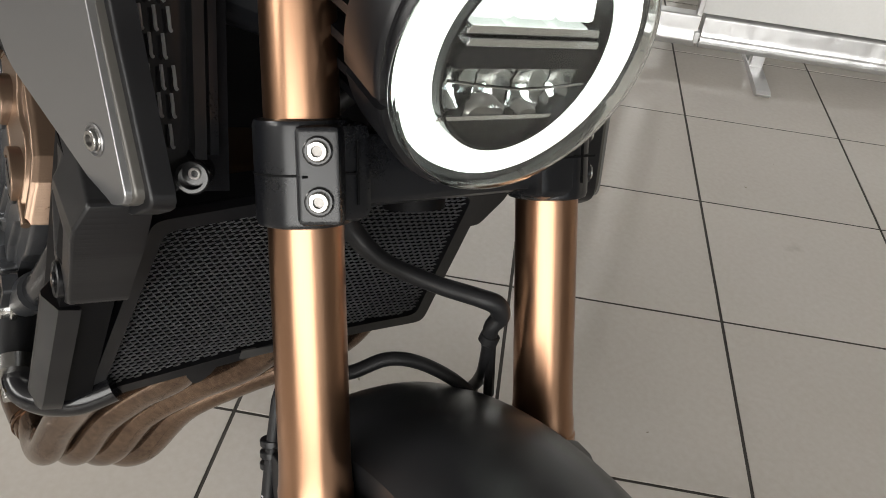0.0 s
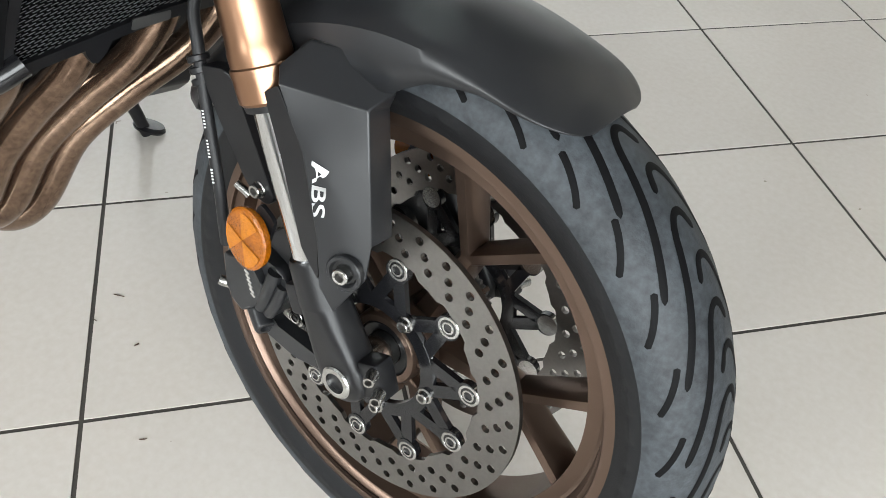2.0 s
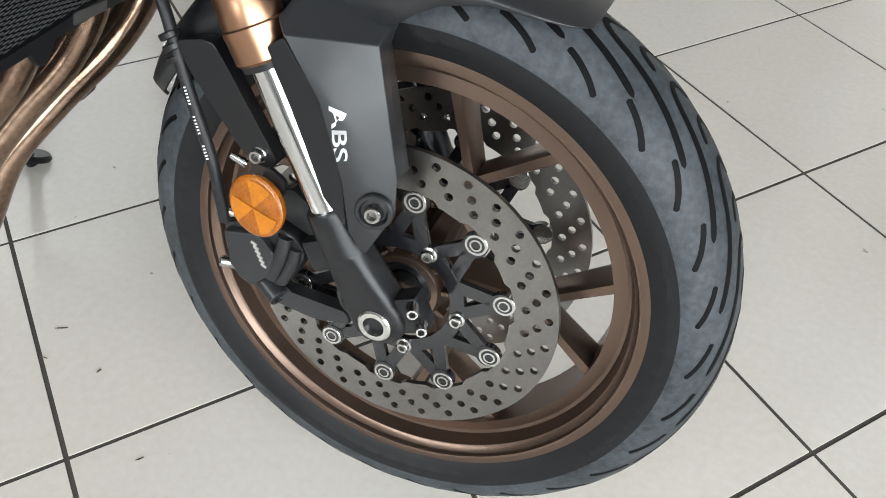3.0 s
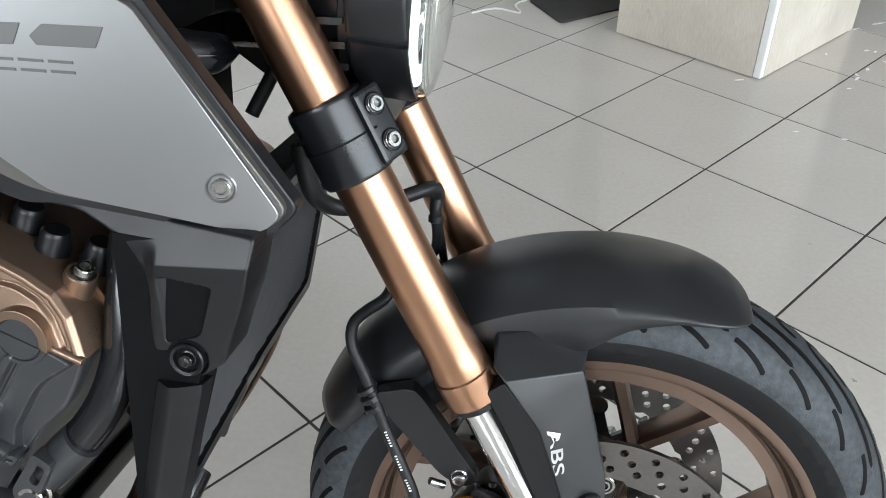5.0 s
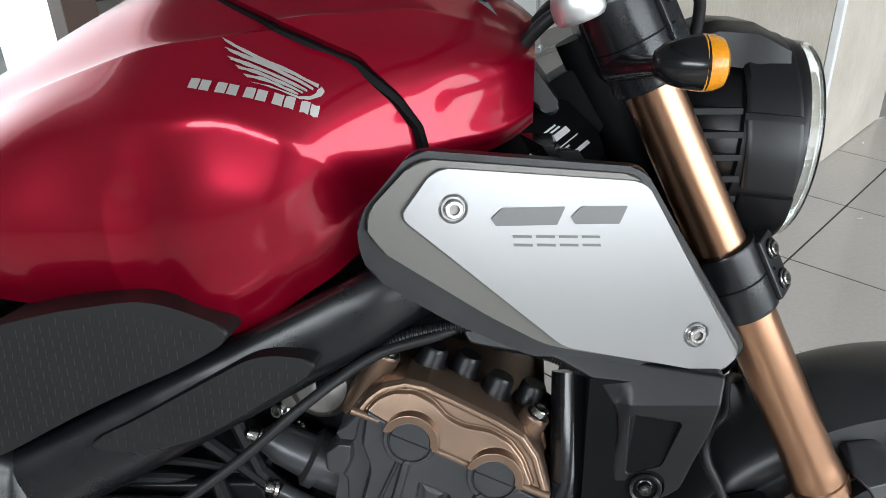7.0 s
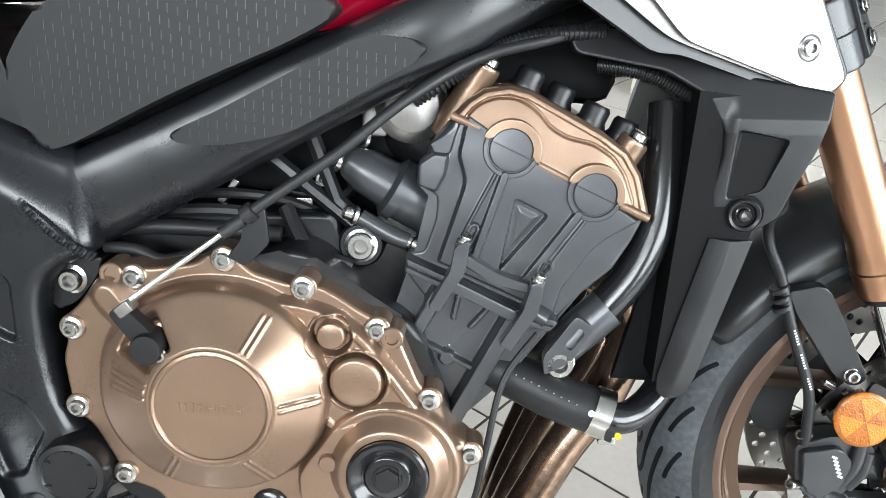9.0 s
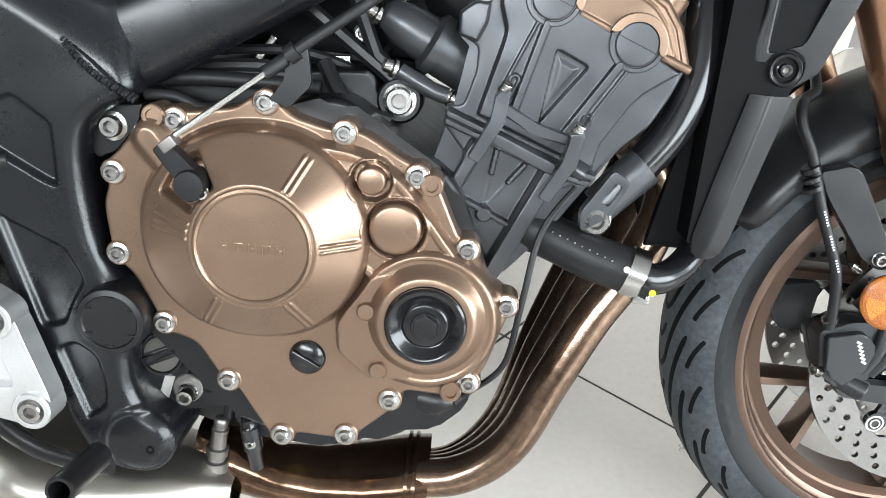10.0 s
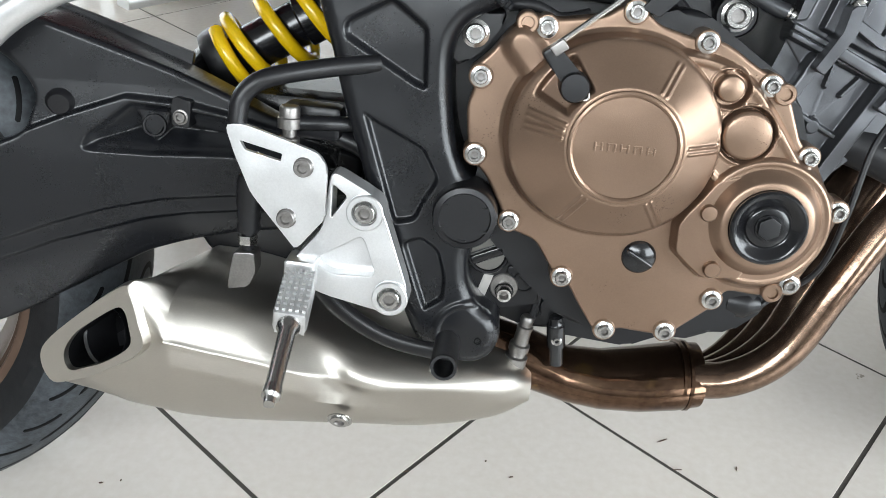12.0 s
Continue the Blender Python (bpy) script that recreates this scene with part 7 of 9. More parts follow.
    # clutch arm and cable
    bm = B()
    lathe(bm, [(0.0170, -0.018), (0.0165, 0.006), (0.0150, 0.011), (0.0125, 0.013), (0.0, 0.0135)], (-0.7060, -0.3010, 0.1800), (0.15, -0.9, 0.15), 28)
    part("arm_housing", bm, BRONZE_LIGHT, cv)
    bm = B()
    prism(bm, rnd([(-0.7385, 0.2035), (-0.7285, 0.2105), (-0.7200, 0.2040), (-0.7045, 0.1890), (-0.7020, 0.1790), (-0.7110, 0.1735), (-0.7200, 0.1830)], 0.004), -0.3270, -0.3150, bev=0.0030)
    lathe(bm, [(0.0112, -0.014), (0.0112, 0.004), (0.0100, 0.0062), (0.0, 0.0066)], (-0.7105, -0.3260, 0.1815), (0, -1, 0), 24)
    ar = part("clutch_arm", bm, BLACK, cv, "black clutch release arm")
    bm = B()
    box(bm, (0, 0, 0), (0.0120, 0.0130, 0.0085), Matrix.Translation((-0.7255, -0.3235, 0.2085)) @ Matrix.Rotation(radians(-40), 4, "Y"), 0.0015)
    part("cable_end", bm, DULL, ar, "steel cable end")
    bolt(ar, (-0.7035, -0.3270, 0.1770), (0.4, -0.9, -0.2), 0.0040, 0.004, STEEL)
    bm = B()
    tube(bm, [(-0.727, -0.324, 0.2105), (-0.668, -0.300, 0.258)], 0.0022, 8, straight=True)
    part("inner_cable", bm, STEEL, ar, "bare steel clutch cable")
    bm = B()
    tube(bm, [(-0.668, -0.300, 0.258), (-0.655, -0.295, 0.268)], 0.0050, 10, straight=True)
    tube(bm, [(-0.660, -0.297, 0.264), (-0.645, -0.292, 0.277), (-0.592, -0.280, 0.317), (-0.547, -0.268, 0.356), (-0.50, -0.245, 0.386), (-0.445, -0.235, 0.404), (-0.40, -0.2, 0.42)], 0.0042, 10)
    lathe(bm, [(0.0068, -0.004), (0.0068, 0.004)], (-0.650, -0.294, 0.273), (0.75, 0, 0.66), 12)
    part("outer_cable", bm, HOSE, ar, "black clutch cable")
    bm = B()
    prism(bm, rnd([(-0.666, 0.240), (-0.652, 0.234), (-0.636, 0.252), (-0.640, 0.282), (-0.657, 0.272), (-0.654, 0.256)], 0.003), -0.2935, -0.2895, bev=0.0008)
    part("cable_bracket", bm, BLACK, ar, "black bent cable bracket")
    return cv


clutch_cover()

# coolant tank and water pump behind the cover
ct = plate("coolant_tank", [(-0.780, 0.006), (-0.772, 0.036), (-0.756, 0.040), (-0.739, 0.034), (-0.736, 0.015), (-0.747, -0.036), (-0.760, -0.038), (-0.782, -0.016)], -0.2525, -0.20, BLACK, bike, "black coolant tank with a twist cap", bev=0.003, r=0.006)
bm = B()
lathe(bm, [(0.0190, -0.02), (0.0190, 0.006), (0.0178, 0.0085), (0.0160, 0.0085), (0.0152, 0.0060), (0.0, 0.0060)], (-0.757, -0.2560, 0.021), (0.05, -1, 0.12), 36)
cap = part("twist_cap", bm, GLOSS_BLACK, ct, "glossy black ringed twist cap")
# pale halves put the cap's print and its glossy reflection into colour
for up in (1, -1):
    bm = B()
    pts = [(0.0148 * math.cos(a), up * 0.0148 * math.sin(a)) for a in (radians(22 + 136 * k / 10) for k in range(11))]
    prism(bm, pts if up > 0 else pts[::-1], -0.0010, 0.0010, M=Matrix.Translation((-0.757, -0.2625, 0.0216)) @ Matrix.Rotation(radians(-26), 4, "Y") @ Matrix.Rotation(radians(-6), 4, "X"), bev=0.0003)
    part("cap_face", bm, TRIM, cap, "pale half of the cap, for its print and glossy reflection")
bm = B()
box(bm, (0, 0, 0), (0.0310, 0.0080, 0.0072), Matrix.Translation((-0.757, -0.2640, 0.0216)) @ Matrix.Rotation(radians(-26), 4, "Y"), 0.0015)
part("cap_grip", bm, GLOSS_BLACK, cap)
plate("sticker", [(-0.758, -0.002), (-0.7495, -0.002), (-0.7555, -0.024), (-0.764, -0.024)], -0.2534, -0.252, SILVER_INK, ct, "small pale sticker", bev=0, r=0)
wp = plate("water_pump", [(-0.756, 0.036), (-0.712, 0.040), (-0.708, 0.010), (-0.702, -0.028), (-0.720, -0.031), (-0.745, -0.038)], -0.246, -0.12, BLACK, bike, "black cast pump housing", bev=0.003, r=0.005)
plate("pump_lid", [(-0.738, 0.007), (-0.712, 0.008), (-0.7065, -0.024), (-0.720, -0.027), (-0.736, -0.028)], -0.2495, -0.245, BLACK, wp, bev=0.0015, r=0.004)
bm = B()
lathe(bm, [(0.0098, -0.002), (0.0098, 0.0014), (0.0088, 0.0022), (0.0078, 0.0012), (0.0, 0.0012)], (-0.722, -0.2495, -0.006), (0, -1, 0), 26)
box(bm, (-0.722, -0.2512, -0.006), (0.012, 0.0012, 0.0016), Matrix.Translation((-0.722, -0.2512, -0.006)) @ Matrix.Rotation(radians(40), 4, "Y") @ Matrix.Translation((0.722, 0.2512, 0.006)))
part("slotted_plug", bm, BLACK, wp)
bm = B()
lathe(bm, [(0.0128, -0.004), (0.0128, 0.0010), (0.0118, 0.0018), (0.0, 0.0018)], (-0.739, -0.2520, -0.012), (0, -1, 0), 26)
part("washer", bm, DULL, wp, "broad steel washer")
bolt(wp, (-0.7385, -0.2538, -0.015), (0, -1, -0.1), 0.0072, 0.0110, STEEL, flange=1.2)
bm = B()
lathe(bm, [(0.0062, -0.02), (0.0066, 0.0), (0.0085, 0.0), (0.0085, 0.022), (0.0068, 0.024), (0.0062, 0.030), (0.0040, 0.032), (0.0, 0.032)], (-0.684, -0.2480, -0.066), (-0.15, -0.1, 1), 18)
ds = part("drain_sensor", bm, GLOSS_BLACK, bike, "black sensor body under the cover")
bolt(ds, (-0.685, -0.2560, -0.058), (0, -1, 0), 0.0036, 0.003, STEEL)
bm = B()
lathe(bm, [(0.0105, -0.03), (0.0105, 0.0), (0.014, 0.002), (0.014, 0.018), (0.0085, 0.026), (0.006, 0.030), (0.0, 0.03)], (-0.545, -0.255, 0.002), (0.95, -0.2, 0.0), 18)
part("oil_pressure_switch", bm, BLACK, bike, "black rubber boot of a switch")
bm = B()
tube(bm, [(-0.515, -0.262, 0.002), (-0.505, -0.262, 0.012), (-0.480, -0.275, 0.045), (-0.472, -0.282, 0.10), (-0.463, -0.275, 0.155), (-0.44, -0.265, 0.19)], 0.0026, 8)
part("switch_wire", bm, HOSE, bike)
bm = B()
lathe(bm, [(0.0110, -0.008), (0.0110, 0.002), (0.0080, 0.003), (0.0074, 0.008), (0.0098, 0.008), (0.0098, 0.015), (0.0074, 0.016), (0.0070, 0.030), (0.0076, 0.031), (0.0076, 0.034), (0.0060, 0.035), (0.0060, 0.039), (0.0066, 0.040), (0.0066, 0.043), (0.0050, 0.045), (0.0, 0.046)], (-0.7185, -0.242, -0.0860), (0.13, -0.05, 0.99), 14)
part("oxygen_sensor", bm, DULL, bike, "stained steel oxygen sensor")
bm = B()
tube(bm, [(-0.709, -0.24, -0.045), (-0.706, -0.24, -0.015), (-0.712, -0.22, 0.02)], 0.004, 8)
part("sensor_wire", bm, HOSE, bike)


# coolant pipe and hose on the right
bm = B()
tube(bm, [(-0.352, -0.20, 0.36), (-0.352, -0.215, 0.315), (-0.354, -0.225, 0.275), (-0.366, -0.232, 0.238), (-0.386, -0.236, 0.208), (-0.402, -0.238, 0.192)], 0.0145, 18)
cp = part("coolant_pipe", bm, GLOSS_BLACK, bike, "curved black coolant pipe")
bm = B()
tube(bm, [(-0.386, -0.238, 0.206), (-0.402, -0.240, 0.190), (-0.418, -0.242, 0.172)], [0.0165, 0.0165, 0.015], 18)
part("pipe_joint", bm, ENGINE, cp)
plate("pipe_tab", [(-0.412, 0.205), (-0.398, 0.196), (-0.412, 0.168), (-0.432, 0.155), (-0.434, 0.17)], -0.262, -0.25, ENGINE, cp, holes=[[(-0.410, 0.196), (-0.404, 0.192), (-0.413, 0.176), (-0.419, 0.180)]], bev=0.0015, r=0.004)
bolt(cp, (-0.4205, -0.252, 0.164), (0, -1, 0), 0.0105, 0.010, STEEL, flange=1.2)
bm = B()
tube(bm, [(-0.475, -0.232, 0.150), (-0.445, -0.240, 0.141), (-0.415, -0.248, 0.131), (-0.385, -0.252, 0.124)], 0.0185, 20)
lh = part("lower_hose", bm, HOSE, bike, "textured black lower radiator hose")
bm = B()
tube(bm, [(-0.390, -0.251, 0.125), (-0.368, -0.250, 0.119), (-0.348, -0.235, 0.122), (-0.330, -0.215, 0.136), (-0.324, -0.19, 0.152)], 0.0125, 16)
part("radiator_spout", bm, GLOSS_BLACK, lh)
bm = B()
ax = Vector((0.95, -0.12, -0.27)).normalized()
lathe(bm, [(0.0188, -0.007), (0.0198, -0.007), (0.0198, 0.007), (0.0188, 0.007)], (-0.384, -0.2522, 0.1238), ax, 28)
box(bm, (-0.378, -0.258, 0.105), (0.014, 0.010, 0.008), bev=0.002)
part("hose_clamp", bm, STEEL, lh, "bright steel spring clamp")
plate("clamp_slot", [(-0.3815, 0.120), (-0.3755, 0.118), (-0.3775, 0.109), (-0.3825, 0.111)], -0.2732, -0.268, GLOSS_BLACK, lh, bev=0, r=0.001)
for k in range(9):
    bm = B()
    box(bm, (0, 0, 0), (0.0012, 0.0006, 0.0012), Matrix.Translation((-0.452 + 0.0058 * k, -0.2555 - 0.0016 * k, 0.1515 - 0.0019 * k)) @ Matrix.Rotation(radians(40), 4, "X"))
    part("print", bm, SILVER_INK, lh)
for x, z in ((-0.394, 0.131), (-0.372, 0.114)):
    bm = B()
    lathe(bm, [(0.0026, -0.001), (0.0026, 0.0006), (0, 0.0008)], (x, -0.2705, z), (0, -1, 0.2), 10)
    part("paint_dot", bm, WHITE_INK if x < -0.38 else YELLOW, lh)


# radiator with its guard
def radiator():
    def face(u, v, off=0.0):
        # u across (y), v up (z) on the leaning core
        return Vector((-0.331 + 0.215 * (v - 0.15) + off, u, v))

    O = [(-0.210, 0.132), (-0.191, 0.338), (-0.10, 0.358), (-0.036, 0.3645), (0.073, 0.369), (0.0875, 0.190), (0.030, 0.184), (-0.060, 0.171)]
    rows = rnd(O, 0.009)
    bm = B()
    a = [bm.verts.new(face(u, v, -0.004)) for u, v in rows]
    b = [bm.verts.new(face(u, v, -0.035)) for u, v in rows]
    bm.faces.new(a), bm.faces.new(list(reversed(b)))
    for i in range(len(a)):
        j = (i + 1) % len(a)
        bm.faces.new((a[j], a[i], b[i], b[j]))
    rad = part("radiator", bm, DEEP, bike, "black radiator behind a fine mesh guard")
    # frame of the guard
    bm = B()
    inner = rnd([(-0.199, 0.146), (-0.181, 0.328), (-0.097, 0.346), (-0.036, 0.353), (0.061, 0.356), (0.0745, 0.202), (0.030, 0.197), (-0.060, 0.184)], 0.009)
    outer = rnd(O, 0.009)
    A, Bv, C, D = [], [], [], []
    for (u, v), (u2, v2) in zip(outer, inner):
        A.append(bm.verts.new(face(u, v, 0.006)))
        Bv.append(bm.verts.new(face(u2, v2, 0.006)))
        C.append(bm.verts.new(face(u, v, -0.006)))
        D.append(bm.verts.new(face(u2, v2, -0.002)))
    n = len(A)
    for i in range(n):
        j = (i + 1) % n
        bm.faces.new((A[i], A[j], Bv[j], Bv[i]))
        bm.faces.new((C[j], C[i], D[i], D[j]))
        bm.faces.new((A[j], A[i], C[i], C[j]))
        bm.faces.new((Bv[i], Bv[j], D[j], D[i]))
    part("guard_frame", bm, BLACK, rad, "black guard frame")
    # expanded mesh: slanted strands both ways, cut to the opening
    poly = [Vector((u, v)) for u, v in inner]

    def inside(p):
        c = False
        for i in range(len(poly)):
            q, r = poly[i], poly[i - 1]
            if (q.y > p.y) != (r.y > p.y) and p.x < (r.x - q.x) * (p.y - q.y) / (r.y - q.y) + q.x:
                c = not c
        return c

    verts, faces = [], []
    pitch_u, pitch_v = 0.0060, 0.0042
    for j in range(62):
        for i in range(54):
            u, v = -0.21 + pitch_u * (i + 0.5 * (j % 2)), 0.150 + pitch_v * j
            if not inside(Vector((u, v))):
                continue
            # one slanted bright blade of the expanded sheet
            w, h, d = 0.0052, 0.0016, 0.0022
            pts = [(u - w / 2, v - 0.0012 - h / 2, 0.0), (u + w / 2, v + 0.0012 - h / 2, 0.0), (u + w / 2, v + 0.0012 + h / 2, d), (u - w / 2, v - 0.0012 + h / 2, d)]
            k = len(verts)
            verts += [tuple(face(a_, b_, o)) for a_, b_, o in pts] + [tuple(face(a_, b_, o - 0.0012)) for a_, b_, o in pts]
            faces += [(k, k + 1, k + 2, k + 3), (k + 7, k + 6, k + 5, k + 4), (k, k + 4, k + 5, k + 1), (k + 2, k + 6, k + 7, k + 3)]
    me = bpy.data.meshes.new("mesh_guard")
    me.from_pydata(verts, [], faces)
    me.materials.append(MESH_METAL)
    ob = part("mesh_guard", me, None, rad, "fine expanded metal mesh")
    ob["kind"] = "stuff"
    bm = B()
    p = face(-0.07, 0.172, 0.0065)
    prism(bm, rnd([(-0.020, -0.006), (0.020, 0.000), (0.020, 0.010), (-0.020, 0.006)], 0.003), 0.0, 0.002, M=Matrix.Translation(p) @ Matrix(((0, -1, 0.2, 0), (1, 0, 0, 0), (0, 0, 1, 0), (0, 0, 0, 1))))
    part("guard_badge", bm, GREY_INK, rad, "small grey badge")
    # small lug under the guard
    bm = B()
    loft(bm, [[face(-0.12 + s * w, 0.158 - h, o) for s, o in ((-1, -0.004), (1, -0.004), (1, 0.004), (-1, 0.004))] for w, h in ((0.014, 0.0), (0.010, 0.012), (0.003, 0.022))])
    part("guard_lug", bm, BLACK, rad)
    bm = B()
    for k in range(46):
        u = -0.196 + k * 0.0058
        loft(bm, [[face(u + s * 0.0009, v, o) for s, o in ((-1, -0.003), (1, -0.003), (1, -0.0015), (-1, -0.0015))] for v in (0.165 + 0.10 * max(0, min(0.3, u + 0.2)) * 1.2, 0.335)])
    fin = part("cooling_fin", bm, DEEP, rad, "thin cooling fins")
    fin["kind"] = "stuff"
    bm = B()
    tube(bm, [face(-0.200, 0.36, -0.01), face(-0.208, 0.345, -0.002), face(-0.218, 0.30, -0.004)], 0.016, 14)
    part("radiator_tank", bm, GLOSS_BLACK, rad)
    # far end plate that stands out behind the guard
    bm = B()
    loft(bm, [[face(u, v, o) for u, v in rnd([(0.070, 0.372), (0.112, 0.368), (0.1145, 0.341), (0.102, 0.308), (0.080, 0.306)], 0.005)] for o in (-0.010, -0.030)])
    part("end_plate", bm, BLACK, rad)
    return rad


radiator()


# radiator side cover on the right
def side_fin(side):
    s = -1 if side < 0 else 1
    y = lambda d: YC + s * d
    o = [(-0.440, 0.413), (-0.403, 0.413), (-0.352, 0.402), (-0.300, 0.386), (-0.243, 0.380), (-0.247, 0.357), (-0.252, 0.336), (-0.261, 0.312), (-0.269, 0.286), (-0.288, 0.272), (-0.328, 0.254), (-0.324, 0.290), (-0.318, 0.330), (-0.320, 0.350), (-0.334, 0.371), (-0.365, 0.386), (-0.430, 0.394)]
    well = rnd([(-0.311, 0.350), (-0.272, 0.3445), (-0.2845, 0.306), (-0.311, 0.297)], 0.004)
    deep = rnd([(-0.297, 0.346), (-0.2745, 0.3415), (-0.2865, 0.309), (-0.2985, 0.307)], 0.003)

    def relief(X, Z):
        # a top face that leans in, a fold, the flank below with a two-step well
        fold = 0.3600 + 0.05 * (X + 0.247)
        h = 0.0065 - 0.34 * np.clip(Z - fold, 0, 0.06) - 0.10 * np.clip(fold - 0.010 - Z, 0, 0.2)
        h -= 0.0045 * (1 - rise((X + 0.3290) - 0.12 * (Z - 0.29), 0.012)) * rise(0.375 - Z, 0.02)
        d = edge_distance(well, X, Z)[0]
        h -= 0.013 * np.clip((X + 0.312) / 0.016, 0.15, 1.0) * rise(d, 0.0024)
        h -= 0.016 * rise(edge_distance(deep, X, Z)[0], 0.0020)
        h -= 0.0028 * rise(0.0150 - np.hypot(X + 0.2955, Z - 0.2870), 0.0020)
        return h

    if s < 0:
        ob = casting("radiator_cover", rnd(o, 0.005), y(0.202), y(0.165), relief, BLACK, bike, "black plastic radiator side cover", 0.0008, 0.0022, 45)
    else:
        bm = B()
        prism(bm, rnd(o, 0.008), y(0.204), y(0.165), bev=0.005)
        ob = part("radiator_cover", bm, BLACK, bike, "black plastic radiator side cover")
    bm = B()
    L = []
    for z, xl, xm, xr in ((0.268, -0.320, -0.306, -0.284), (0.25, -0.324, -0.309, -0.288), (0.20, -0.335, -0.320, -0.300), (0.155, -0.344, -0.330, -0.311), (0.143, -0.343, -0.332, -0.316), (0.138, -0.338, -0.333, -0.322)):
        lift = 0.212 if z > 0.145 else 0.207
        L.append([(xl, y(0.196), z), (xl + 0.002, y(0.205), z), (xm - 0.002, y(lift), z), (xm + 0.003, y(lift), z), (xr - 0.002, y(0.204), z), (xr, y(0.19), z)])
    loft(bm, L)
    part("lower_leg", bm, BLACK, ob, "faceted lower leg of the cover")
    bm = B()
    lathe(bm, [(0.0125, -0.004), (0.0125, 0.002), (0.0115, 0.003), (0.0095, 0.002), (0.008, -0.002), (0.0, -0.002)], (-0.2955, y(0.2035), 0.287), (0, s, 0), 24)
    part("bolt_cup", bm, BLACK, ob)
    bolt(ob, (-0.2955, y(0.202), 0.287), (0, s, 0), 0.0050, 0.006, GLOSS_BLACK)
    # inner skin towards the core
    bm = B()
    loft(bm, [[Vector((x, y(d), z)) for x, z in ((-0.345, 0.15), (-0.322, 0.145), (-0.262, 0.37), (-0.34, 0.375))] for d in (0.203, 0.168)])
    part("inner_wall", bm, DEEP, ob)
    return ob


side_fin(-1)


# side shroud with its satin silver face
def shroud(side):
    s = -1 if side < 0 else 1

    def yy(off):
        return lambda x, z: YC + s * (0.194 - 0.33 * (x + 0.266) + off)
    o = [(-0.492, 0.508), (-0.459, 0.5435), (-0.314, 0.5265), (-0.2275, 0.3895), (-0.247, 0.3755), (-0.362, 0.4060), (-0.376, 0.4110), (-0.414, 0.4350), (-0.486, 0.4880)]
    bm = B()
    prism(bm, rnd(o, 0.010, 3), yy(-0.002), yy(-0.009), bev=0.0016, seg=2)
    base = part("side_shroud", bm, TRIM, bike, "grey shroud with a satin silver face")
    bm = B()
    prism(bm, rnd([(-0.497, 0.506), (-0.462, 0.5485), (-0.311, 0.5305), (-0.2225, 0.3895), (-0.246, 0.3690), (-0.362, 0.3990), (-0.381, 0.3985), (-0.440, 0.4310), (-0.489, 0.4660), (-0.496, 0.4840)], 0.009, 3), yy(-0.0075), yy(-0.022), bev=0.002)
    part("shroud_edge", bm, BLACK, base, "black edge")
    bm = B()
    prism(bm, rnd([(-0.470, 0.507), (-0.447, 0.538), (-0.310, 0.5225), (-0.2305, 0.3880), (-0.2470, 0.3765), (-0.361, 0.4085)], 0.008, 3), yy(0.0022), yy(-0.004), bev=0.0010, seg=2)
    face = part("silver_face", bm, SILVER, base, "satin silver face panel")
    for x, z in ((-0.436, 0.511), (-0.266, 0.409)):
        p = (x, yy(0.0022)(x, z), z)
        bm = B()
        lathe(bm, [(0.0098, -0.002), (0.0098, 0.0006), (0.0090, 0.0012), (0.0082, 0.0006), (0.0076, -0.001), (0.0, -0.001)], p, (0.33, s, 0), 26)
        part("bolt_cup", bm, SILVER, face)
        bolt(face, p, (0.33, s, 0), 0.0062, 0.0036, STEEL, flange=1.1)
    if s < 0:
        # plain grey shapes for the model mark
        def mark(pts, mat, lift=0.0032, r=0.002):
            bm = B()
            prism(bm, rnd(pts, r) if r else pts, yy(lift), yy(0.001))
            part("model_mark", bm, mat, face, "flat grey marking")
        for x0, x1, drop in ((-0.412, -0.364, 0.0), (-0.360, -0.322, 0.0018)):
            mark([(x0, 0.5035 - drop), (x0 + 0.007, 0.5100 - drop), (x1, 0.5086 - drop), (x1 - 0.005, 0.4966 - drop), (x0 + 0.003, 0.4982 - drop)], GREY_INK, r=0.0008)
        for k in range(4):
            x0, z0 = -0.398 + 0.0152 * k, 0.4912 - 0.0010 * k
            for a, b in ((0.0, 0.0016), (0.0058, 0.0074)):
                mark([(x0 + a * 0.13, z0 - a), (x0 + 0.0125 + a * 0.13, z0 - 0.001 - a), (x0 + 0.0125 + b * 0.13, z0 - 0.001 - b), (x0 + b * 0.13, z0 - b)], GREY_INK, r=0)
    return base


for sd in (-1, 1):
    shroud(sd)
# inner grille beside the fork, behind the shroud
def grille_x(z, off=0.0):
    return -0.275 - 0.61 * (z - 0.389) + off


